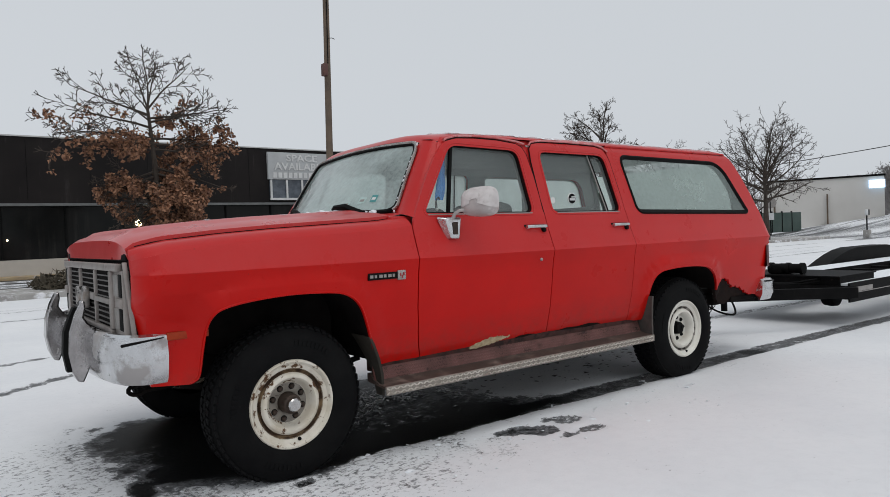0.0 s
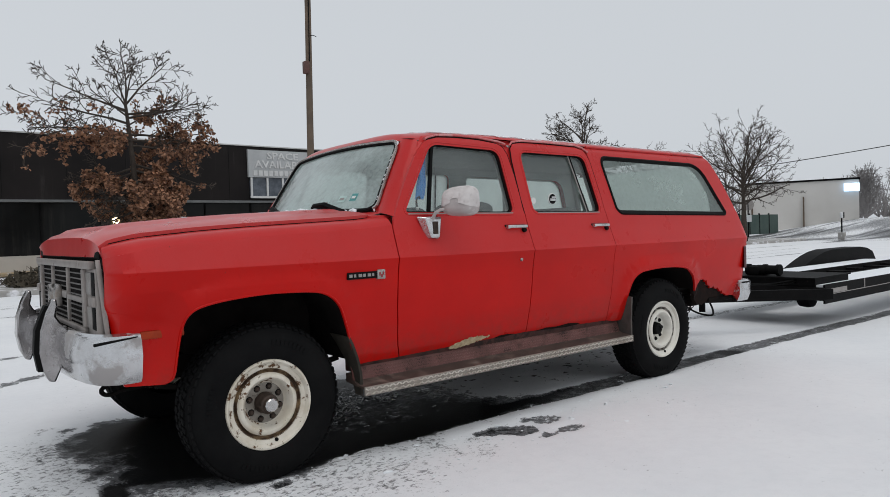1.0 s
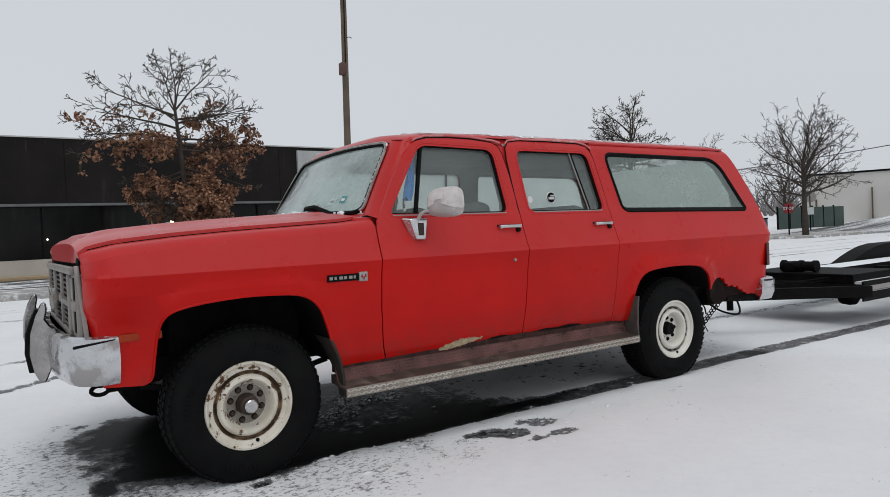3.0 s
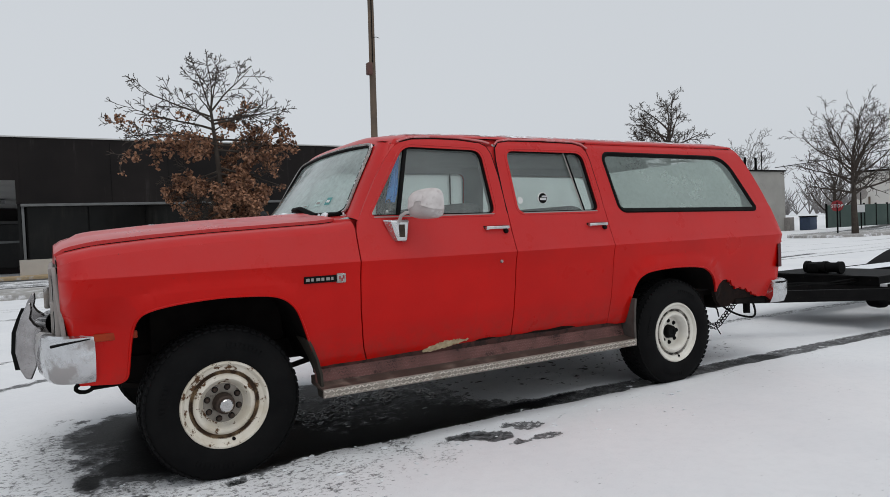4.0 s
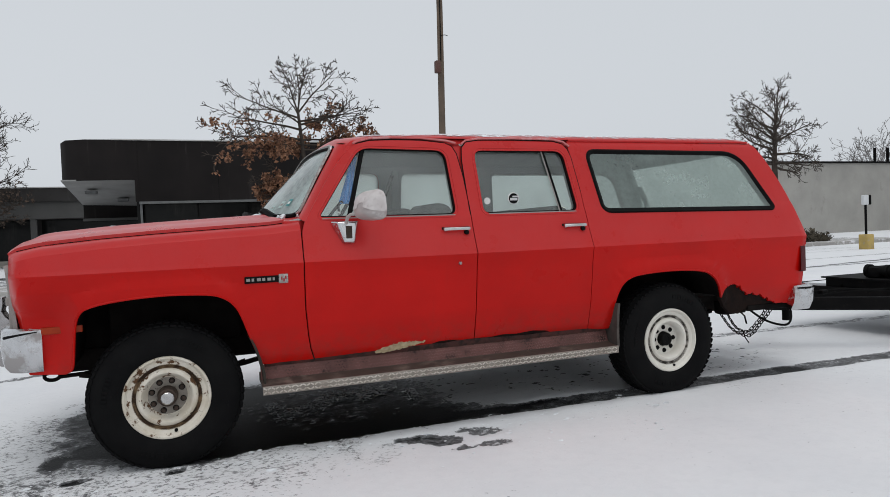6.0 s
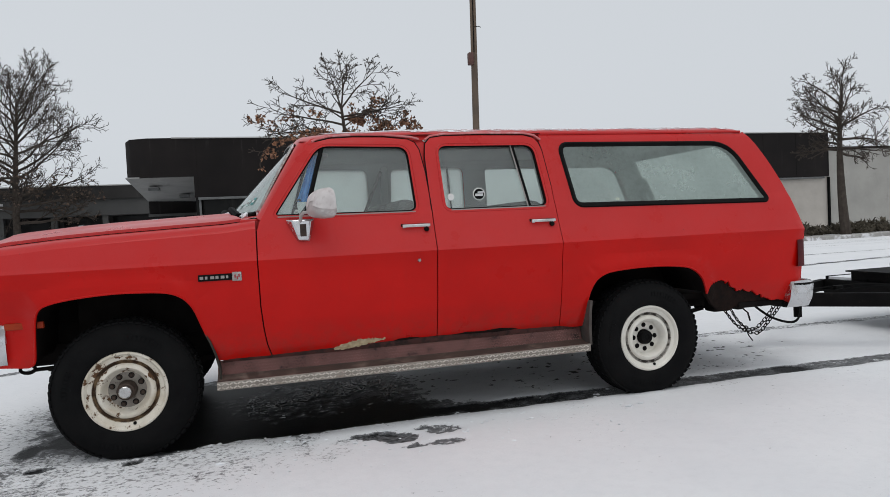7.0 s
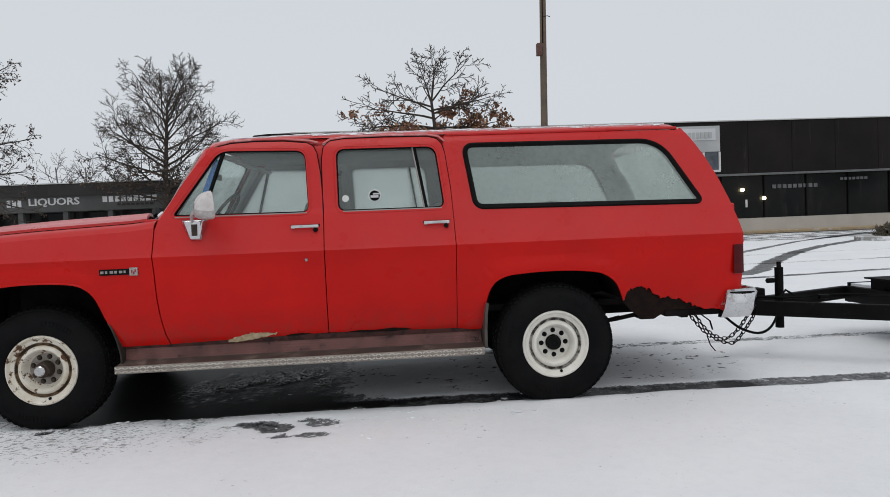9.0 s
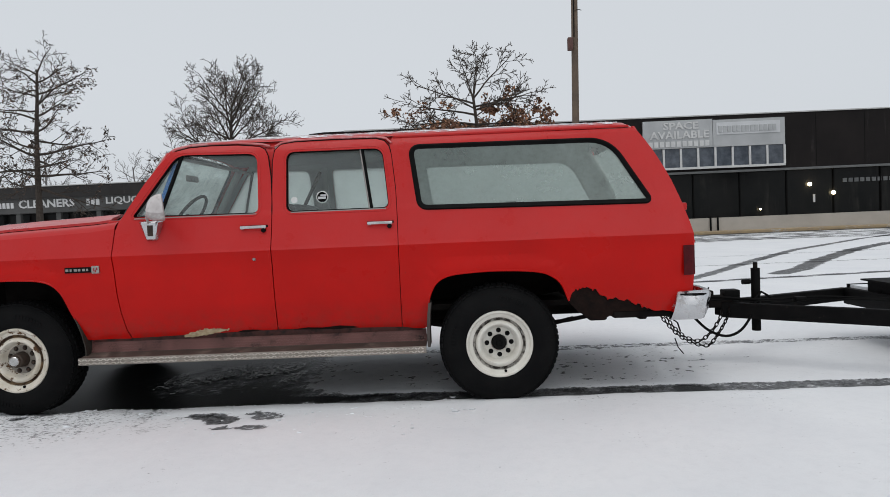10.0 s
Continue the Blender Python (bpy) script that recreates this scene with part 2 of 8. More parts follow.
ICE = worn("glassy_ice", (0.17, 0.173, 0.177), (0.03, 0.031, 0.033), 24, 0.12, bump_k=0.1, spec=0.9)
SLAT = worn("dim_grille_slat", (0.15, 0.14, 0.135), (0.09, 0.083, 0.08), 9, 0.6, bump_k=0.2)
LENS = worn("headlamp_lens", (0.25, 0.235, 0.22), (0.18, 0.165, 0.155), 14, 0.35, coat=0.1)
SNOWCLUMP = worn("snow_clump", (0.80, 0.82, 0.84), (0.72, 0.75, 0.78), 30, 0.7, bump_k=0.6, grain=150)
SILVER = worn("silver_letter", (0.60, 0.60, 0.60), (0.5, 0.5, 0.5), 30, 0.35, metal=0.7)
WHITE = worn("white_sticker", (0.72, 0.72, 0.70), (0.62, 0.62, 0.60), 30, 0.6)
GLASS_SIDE = glass("fogged_side_glass", (0.90, 0.95, 0.93), 0.15, (0.72, 0.80, 0.78), patchy=0.06)
GLASS_FAR = glass("frost_covered_glass", (0.86, 0.93, 0.90), 0.90, (0.76, 0.85, 0.81), patchy=0.08, through_k=0.25)
GLASS_REAR = glass("misted_quarter_glass", (0.84, 0.90, 0.87), 0.58, (0.32, 0.395, 0.365), patchy=0.12, beads=0.10)
GLASS_WS = glass("frosted_windshield", (0.82, 0.92, 0.90), 0.72, (0.76, 0.90, 0.87), patchy=0.24, through_k=0.50, beads=0.16)
TRAILER_BLACK = worn("trailer_black_paint", (0.004, 0.004, 0.0042), (0.008, 0.0075, 0.0075), 6, 0.6, spot=(0.03, 0.024, 0.02), spot_at=(0.62, 0.75), bump_k=0.2, spec=0.06)
BAND = worn("grey_metal_band", (0.16, 0.165, 0.165), (0.11, 0.115, 0.115), 2, 0.5, metal=0.4)
PALEWALL = worn("pale_rendered_wall", (0.46, 0.43, 0.39), (0.40, 0.37, 0.335), 1.2, 0.85, bump_k=0.2, grain=20, space="Object")
GREYWALL = worn("grey_block_wall", (0.37, 0.36, 0.335), (0.29, 0.285, 0.265), 0.5, 0.9, spot=(0.25, 0.24, 0.225), spot_at=(0.60, 0.75), spot_scale=0.9, bump_k=0.3, grain=12)
WHITEWALL = worn("white_block_wall", (0.62, 0.60, 0.57), (0.55, 0.53, 0.50), 0.3, 0.9, bump_k=0.2, grain=8)
TANKERB = worn("tan_kerb", (0.40, 0.30, 0.17), (0.30, 0.23, 0.15), 2, 0.8, spot=(0.5, 0.5, 0.5), spot_at=(0.55, 0.7), spot_scale=3)
KERB = worn("concrete_kerb", (0.36, 0.35, 0.33), (0.27, 0.26, 0.25), 2, 0.85, spot=(0.7, 0.7, 0.72), spot_at=(0.5, 0.62), spot_scale=3)
CANOPYSOFFIT = worn("grey_canopy_soffit", (0.30, 0.30, 0.295), (0.24, 0.24, 0.235), 1, 0.8)
SOFFIT = worn("pale_soffit", (0.50, 0.50, 0.49), (0.42, 0.42, 0.41), 1, 0.8)
POLEM = worn("weathered_pole", (0.155, 0.115, 0.085), (0.10, 0.078, 0.062), 3, 0.75, bump_k=0.3, grain=30, spec=0.15)
BOXRED = worn("brown_junction_box", (0.10, 0.04, 0.03), (0.07, 0.03, 0.025), 9, 0.6)
BARK = worn("dark_bark", (0.045, 0.036, 0.030), (0.075, 0.062, 0.053), 5, 0.95, bump_k=0.6, grain=30, spec=0.15)
# far bark: the pale grey paints the haze of distance into it
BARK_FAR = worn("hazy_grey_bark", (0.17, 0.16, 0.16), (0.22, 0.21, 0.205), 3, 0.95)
WIRE = worn("grey_cable_sheath", (0.10, 0.10, 0.10), (0.08, 0.08, 0.08), 3, 0.8)
SHRUBM = worn("bare_shrub", (0.06, 0.05, 0.035), (0.10, 0.085, 0.06), 4, 0.95)
YELLOW = worn("yellow_base", (0.46, 0.33, 0.10), (0.36, 0.26, 0.09), 5, 0.8, spot=(0.3, 0.28, 0.25), spot_at=(0.55, 0.7), spot_scale=6)
SIGNWHITE = worn("faded_sign_board", (0.44, 0.45, 0.455), (0.36, 0.37, 0.375), 0.9, 0.7)
SIGNPALE = worn("white_sign_face", (0.60, 0.61, 0.62), (0.50, 0.51, 0.52), 0.9, 0.6)
LETTER = worn("pale_letter", (0.62, 0.62, 0.61), (0.5, 0.5, 0.5), 3, 0.6)
STOPRED = worn("stop_red", (0.30, 0.015, 0.02), (0.24, 0.012, 0.016), 6, 0.5)
# grey-blue of these panes paints in the reflected sky
PALEGLASS = worn("sky_lit_pane", (0.035, 0.045, 0.060), (0.10, 0.115, 0.14), 2.5, 0.15, bump_k=0.0)
STRIPBAND = worn("strip_mall_band", (0.095, 0.094, 0.092), (0.072, 0.072, 0.070), 0.6, 0.8, spec=0.15)
BLUEBIN = worn("blue_bin", (0.03, 0.05, 0.10), (0.02, 0.04, 0.07), 3, 0.6)
GREENSCREEN = worn("green_fence_screen", (0.04, 0.07, 0.06), (0.06, 0.09, 0.08), 1, 0.8)


def leaf_material(name="russet_oak_leaf", dull=(0.095, 0.041, 0.025, 1), bright=(0.40, 0.205, 0.115, 1)):
    m, n, l, b = material(name)
    g = n.new("ShaderNodeNewGeometry")
    r = ramp(n, l, g.outputs["Random Per Island"], 0.0, 1.0, dull, bright)
    l.new(r.outputs[0], b.inputs["Base Color"])
    b.inputs["Roughness"].default_value = 0.8
    return m


LEAF = leaf_material()
LEAF_DULL = leaf_material("dry_dark_leaf", (0.045, 0.032, 0.025, 1), (0.13, 0.085, 0.06, 1))


def streaked(name, base, second, streak, across=1.1, along=0.07, rough=0.75, spec=0.15, at=(0.58, 0.74), amount=0.8):
    """Dark surface with long pale upright streaks."""
    m, n, l, b = material(name)
    big = noise_tex(n, l, 0.5, 5.0, 0.6)
    col = mix(n, l, ramp(n, l, big.outputs[0], 0.35, 0.7).outputs[0], base, second)
    co = n.new("ShaderNodeTexCoord")
    mp = node(n, "ShaderNodeMapping", Scale=(across, across, along))
    l.new(co.outputs["Object"], mp.inputs["Vector"])
    st = node(n, "ShaderNodeTexNoise", Scale=3.0, Detail=7.0, Roughness=0.68)
    l.new(mp.outputs[0], st.inputs["Vector"])
    gap = noise_tex(n, l, 0.9, 3.0, 0.6)
    both = n.new("ShaderNodeMath")
    both.operation = "MULTIPLY"
    l.new(ramp(n, l, st.outputs[0], *at).outputs[0], both.inputs[0])
    l.new(ramp(n, l, gap.outputs[0], 0.40, 0.62, (0, 0, 0, 1), (amount, amount, amount, 1)).outputs[0], both.inputs[1])
    l.new(mix(n, l, both.outputs[0], col, streak), b.inputs["Base Color"])
    b.inputs["Roughness"].default_value = rough
    b.inputs["Specular IOR Level"].default_value = spec
    fine = noise_tex(n, l, 14.0, 3.0, 0.6)
    bump(n, l, b, fine.outputs[0], 0.2, 0.004)
    return m


FASCIA = streaked("black_brick_fascia", (0.010, 0.0085, 0.0085), (0.017, 0.014, 0.0135), (0.060, 0.054, 0.052))
STRIPFACE = streaked("strip_mall_face", (0.030, 0.028, 0.027), (0.045, 0.043, 0.042), (0.085, 0.08, 0.078), 0.8)
# on this glass the pale streaks are reflections painted into the colour
DARKGLASS = streaked("dark_shop_glass", (0.006, 0.007, 0.007), (0.014, 0.0135, 0.013), (0.040, 0.037, 0.033), 0.7, 0.05, 0.12, 0.12, (0.52, 0.74), 0.7)


def lamp_material(name, col, strength):
    m, n, l, b = material(name)
    b.inputs["Emission Color"].default_value = (*col, 1)
    b.inputs["Emission Strength"].default_value = strength
    return m


LAMPGLOW = lamp_material("shop_lamp_glow", (1.0, 0.80, 0.46), 14.0)
SIGNGLOW = lamp_material("lit_sign_blue", (0.45, 0.70, 1.0), 1.6)
SIGNGLOW_W = lamp_material("lit_sign_white", (0.9, 0.95, 1.0), 2.0)


# ---- mesh helpers ----
def thing(name, label, category, at=(0, 0, 0), group="", kind=""):
    ob = new(name)
    ob.location = at
    return tagged(ob, label, category, group, kind)


def part(name, bm, mat, parent=None, label="", smooth=35.0, bevel=0.0):
    """Links a bmesh as one mesh object under a thing or part."""
    me = bpy.data.meshes.new(name)
    bm.normal_update()
    bm.to_mesh(me)
    bm.free()
    me.materials.append(mat)
    if smooth:
        me.polygons.foreach_set("use_smooth", [True] * len(me.polygons))
        me.set_sharp_from_angle(angle=radians(smooth))
    ob = new(name, me)
    if parent:
        ob.parent = parent
    if bevel:
        mod = ob.modifiers.new("edge", "BEVEL")
        mod.width, mod.segments, mod.limit_method = bevel, 2, "ANGLE"
    return tagged(ob, label)


def box(bm, x0, x1, y0, y1, z0, z1, bevel=0.0, seg=2):
    r = bmesh.ops.create_cube(bm, size=1)
    for v in r["verts"]:
        v.co = Vector(((x0 + x1) / 2 + v.co.x * (x1 - x0), (y0 + y1) / 2 + v.co.y * (y1 - y0), (z0 + z1) / 2 + v.co.z * (z1 - z0)))
    if bevel:
        es = list({e for v in r["verts"] for e in v.link_edges})
        bmesh.ops.bevel(bm, geom=es, offset=bevel, segments=seg, affect="EDGES", profile=0.5)
    return bm


def boxed(*a, **k):
    return box(bmesh.new(), *a, **k)


def tube(bm, pts, radii, sides=8, cap=True):
    """A tube along points, with one radius or one for each point."""
    pts = [Vector(p) for p in pts]
    if not hasattr(radii, "__len__"):
        radii = [radii] * len(pts)
    rings, up = [], None
    for i, p in enumerate(pts):
        d = (pts[min(i + 1, len(pts) - 1)] - pts[max(i - 1, 0)])
        d = d.normalized() if d.length > 1e-9 else Vector((0, 0, 1))
        if up is None:
            up = d.orthogonal().normalized()
        up = (up - d * up.dot(d))
        up = up.normalized() if up.length > 1e-6 else d.orthogonal().normalized()
        w = d.cross(up)
        rings.append([bm.verts.new(p + radii[i] * (math.cos(a) * up + math.sin(a) * w)) for a in (2 * math.pi * k / sides for k in range(sides))])
    for a, b in zip(rings, rings[1:]):
        for k in range(sides):
            bm.faces.new((a[k], a[(k + 1) % sides], b[(k + 1) % sides], b[k]))
    if cap:
        bm.faces.new(rings[0][::-1])
        bm.faces.new(rings[-1])
    return bm


def lathe_y(bm, prof, cx, cz, seg=48, y_sign=1, y0=0.0):
    """Revolves (radius, y) about the axis along y through cx, cz."""
    rings = []
    for r, y in prof:
        rings.append([bm.verts.new((cx + r * math.cos(a), y0 + y_sign * y, cz + r * math.sin(a))) for a in (2 * math.pi * k / seg for k in range(seg))])
    for a, b in zip(rings, rings[1:]):
        for k in range(seg):
            f = (a[k], a[(k + 1) % seg], b[(k + 1) % seg], b[k])
            bm.faces.new(f if y_sign > 0 else f[::-1])
    return bm


def rounded(pts, radii, seg=5):
    """Closed 2D polygon with rounded corners."""
    out, n = [], len(pts)
    for i in range(n):
        p, a, b = Vector(pts[i]), Vector(pts[i - 1]), Vector(pts[(i + 1) % n])
        r = radii[i] if hasattr(radii, "__len__") else radii
        if r <= 0:
            out.append(tuple(p))
            continue
        u, v = (a - p), (b - p)
        ru = min(r, u.length * 0.45, v.length * 0.45)
        s, e = p + u.normalized() * ru, p + v.normalized() * ru
        for k in range(seg + 1):
            t = k / seg
            out.append(tuple((1 - t) ** 2 * s + 2 * t * (1 - t) * p + t * t * e))
    return out


def lerp_at(table, x):
    if x <= table[0][0]:
        return table[0][1]
    for (x0, y0), (x1, y1) in zip(table, table[1:]):
        if x <= x1:
            return y0 + (y1 - y0) * (x - x0) / (x1 - x0)
    return table[-1][1]


def text_mesh(body, size, depth=0.004, align="LEFT"):
    """Letters of the built-in font as a bmesh in the x-z plane, facing -y."""
    cu = bpy.data.curves.new("letters", "FONT")
    cu.body, cu.size, cu.extrude, cu.align_x, cu.resolution_u = body, size, depth, align, 2
    cu.offset = 0.022 * size
    ob = bpy.data.objects.new("letters", cu)
    me = bpy.data.meshes.new_from_object(ob)
    bm = bmesh.new()
    bm.from_mesh(me)
    bpy.data.objects.remove(ob)
    bpy.data.curves.remove(cu)
    bpy.data.meshes.remove(me)
    bmesh.ops.transform(bm, matrix=pose(0, 0, 0, 90, 0, 0), verts=bm.verts)
    return bm


def moved(bm, m):
    bmesh.ops.transform(bm, matrix=m, verts=bm.verts)
    return bm


# ---- ground: one sheet of thin snow over asphalt ----
def smooth01(t):
    t = max(0.0, min(1.0, t))
    return t * t * (3 - 2 * t)


def rise(x, y):
    """The lot is level; the road climbs beyond it."""
    return 1.35 * smooth01((x - 44) / 22) * smooth01((30 - y) / 11) + 0.4 * smooth01((x - 60) / 60)


def seg_dist(p, a, b):
    ax, ay, bx, by = *a, *b
    t = max(0.0, min(1.0, ((p[0] - ax) * (bx - ax) + (p[1] - ay) * (by - ay)) / ((bx - ax) ** 2 + (by - ay) ** 2)))
    return math.hypot(p[0] - ax - t * (bx - ax), p[1] - ay - t * (by - ay))


TRACKS = [  # wheel marks: half width, bareness, points
    (0.115, 1.0, ((1.2, 0.22), (2.5, 0.175), (4.0, 0.170), (4.6, 0.16))),
    (0.115, 0.80, ((4.6, 0.16), (6.0, 0.13), (9.0, 0.05), (14, -0.05), (30, -0.3))),
    (0.10, 0.62, ((2.6, 1.78), (6.0, 1.70), (9.0, 1.60), (14, 1.5), (30, 1.2))),
    (0.10, 0.75, ((-6.0, 0.5), (-1.01, 3.62), (-0.39, 4.10), (1.5, 5.2), (6, 6.8), (14, 8.0), (30, 8.5))),
    (0.09, 0.65, ((-8.0, 3.4), (-0.9, 5.28), (-0.45, 5.47), (3.0, 6.4), (9, 7.4), (20, 9))),
    (0.16, 0.80, ((6.2, 6.6), (7.5, 8.1), (9.6, 11.0), (12.2, 14.4), (16.8, 19.1), (23, 24))),
    (0.22, 0.85, ((8.8, 7.9), (9.5, 8.6), (11.0, 10.7), (13.3, 13.5), (15.7, 15.9), (20, 19.5), (30, 23))),
    (0.14, 0.6, ((-20, 9.5), (-2, 10.4), (10, 10.2), (30, 10.6))),
    (0.14, 0.55, ((-20, 12.5), (0, 12.2), (14, 13.2), (34, 12.5))),
]
PATCHES = [(1.285, -0.125, 0.070, 0.032), (1.38, -0.150, 0.090, 0.058), (1.48, -0.245, 0.100, 0.078), (1.655, -0.115, 0.065, 0.042), (1.755, -0.180, 0.100, 0.085), (1.54, -0.408, 0.062, 0.030), (1.725, -0.415, 0.085, 0.050),
           (-0.46, 0.02, 0.06, 0.03), (-0.62, 0.42, 0.05, 0.12), (0.02, -0.05, 0.05, 0.02), (2.40, -0.70, 0.010, 0.010), (2.28, -0.58, 0.009, 0.009), (2.335, -1.38, 0.012, 0.012), (3.5, -0.6, 0.01, 0.008), (3.2, -1.2, 0.01, 0.01)]


def snow_cover(x, y):
    """1: even snow; 0: bare wet asphalt."""
    c = 1.0
    n1 = noise.noise((x * 2.3, y * 2.3, 0.3))
    n2 = noise.noise((x * 9.0, y * 9.0, 4.1))
    n3 = noise.noise((x * 24.0, y * 24.0, 7.7))
    if -6 < x < 8 and -4 < y < 6:
        # melted ground below the truck
        e = 0.06 * n1 + 0.04 * n2 + 0.02 * n3
        edge_near = 0.10 + 0.06 * smooth01((x - 0.4) / 2.0) + 0.34 * smooth01((0.15 - x) / 0.6)
        near = smooth01((y + e * 0.7 - edge_near) / (0.05 + 0.40 * smooth01((0.5 - x) / 0.7)) + 0.5)
        far = smooth01((1.86 + e * 2.5 - y) / 0.35 + 0.5)
        front = smooth01((x + 0.48 + e * 3.5 + 0.14 * abs(y - 1.1)) / 0.42 + 0.5)
        rear = smooth01((2.0 + e * 4 - x) / 0.7 + 0.5)
        bare = near * far * front * rear
        thin = (0.12 * smooth01((n1 + 0.25) * 2.2) * smooth01((x - 0.3) / 0.8) + 0.98 * smooth01((x - 1.35) / 0.7)) * smooth01((y - 0.58 + 0.16 * max(0.0, x - 1.4) + 0.10 * n1) / 0.16 + 0.5)
        c -= bare * (1.0 - thin * (0.55 + 0.45 * n2))
        # extra white specks painted for the glints off the ice
        c += (0.54 + 0.50 * n2 + 0.60 * n3) * smooth01(2.0 - 1.6 * math.hypot((x - 0.98) / 0.62, (y - 0.92) / 0.52) + 0.8 * n1) * bare
        # salt-and-pepper fringe
        d = max(0.0, math.hypot(max(abs(x) - 0.85, 0), max(abs(y - 0.50) - 0.70, 0)))
        fr = smooth01(1 - d / 1.15)
        if fr > 0:
            c -= fr * (0.40 + 0.14 * n2 + 0.16 * n1)
        d = abs(y - 1.05) + max(0, x - 4.7) * 0.8 + max(0, 2.6 - x) * 0.8
        c -= 0.75 * smooth01(1.2 - d) * smooth01((n3 + 0.6 * n2 - 0.33) * 5.0)
        c -= 0.07 * smooth01((1.95 - abs(y - 0.9)) - 0.9) * smooth01((x - 2.5) / 0.5) * smooth01((5.2 - x) / 0.6)
        d = min(math.hypot((x - px) / rx, (y - py) / ry) for px, py, rx, ry in PATCHES) + 0.30 * n2 + 0.15 * n3
        c -= (0.54 + 0.10 * n3) * smooth01((1.36 - d) / 0.30)
    for hw, deep, pts in TRACKS:
        d = min(seg_dist((x, y), a, b) for a, b in zip(pts, pts[1:]))
        lim = hw + 0.008 * n2 + 0.012 * n1
        if d < lim + 0.1:
            c -= deep * (0.80 + 0.3 * n2) * smooth01((lim - d) / 0.06 + 0.5)
    if y > 6.5 or x > 9 or x < -7:
        # driven-over far part of the lot: thin streaks along the lanes
        w = smooth01((y - 7) / 5) + smooth01((x - 12) / 8) + smooth01((-8 - x) / 8)
        s = noise.noise((x * 0.07, y * 0.9, 2.0)) + 0.5 * noise.noise((x * 0.25, y * 3.0, 5.0))
        c -= 0.42 * min(w, 1.0) * smooth01((s - 0.10) * 2.0)
        if 19.5 < y < 28.5 and x < 34:
            c -= 0.66 * smooth01((y - 19.5) / 1.5) * smooth01((28.5 - y) / 2) * (0.7 + 0.5 * n1)
        if 26.5 < y < 29.2 and x < 34:
            c -= 0.80 * smooth01((y - 26.9) / 1.0)
        if x > 34:
            c -= 0.62 * smooth01((x - 36) / 6) * smooth01((27 - y) / 5) * (0.8 + 0.4 * noise.noise((x * 0.15, y * 0.5, 9.0)))
    return max(0.0, min(1.0, c))


def grit_at(x, y):
    """How gritty the snow is: most round the front wheel, some along the truck."""
    if not (-8 < x < 9 and -5 < y < 8):
        return -0.1
    d = math.hypot(max(abs(x + 0.3) - 0.75, 0), max(abs(y - 0.45) - 0.65, 0))
    e = math.hypot(max(abs(x - 2.0) - 2.8, 0), max(abs(y - 0.9) - 1.1, 0))
    return max(-0.5, min(1.0, 0.86 * smooth01(1.05 - d / 0.80) + 0.22 * smooth01(1 - e / 0.7) + 0.45 * noise.noise((x * 1.7, y * 1.7, 6.0)) + 0.35 * noise.noise((x * 6.0, y * 6.0, 2.0))))


def steps(a, b, step):
    n = max(1, round((b - a) / step))
    return [a + (b - a) * k / n for k in range(1, n + 1)]


def tail(x, step, end, growth=1.07):
    out = []
    while abs(x) < abs(end):
        step *= growth
        x += step
        out.append(x)
    return out


GX = tail(-5.0, -0.15, -600)[::-1] + [-5.0] + steps(-5.0, -1.6, 0.12) + steps(-1.6, 6.0, 0.030) + steps(6.0, 17.0, 0.12) + tail(17.0, 0.15, 900)
GY = tail(-1.6, -0.05, -500)[::-1] + [-1.6] + steps(-1.6, 2.6, 0.030) + steps(2.6, 20.0, 0.12) + tail(20.0, 0.15, 900)


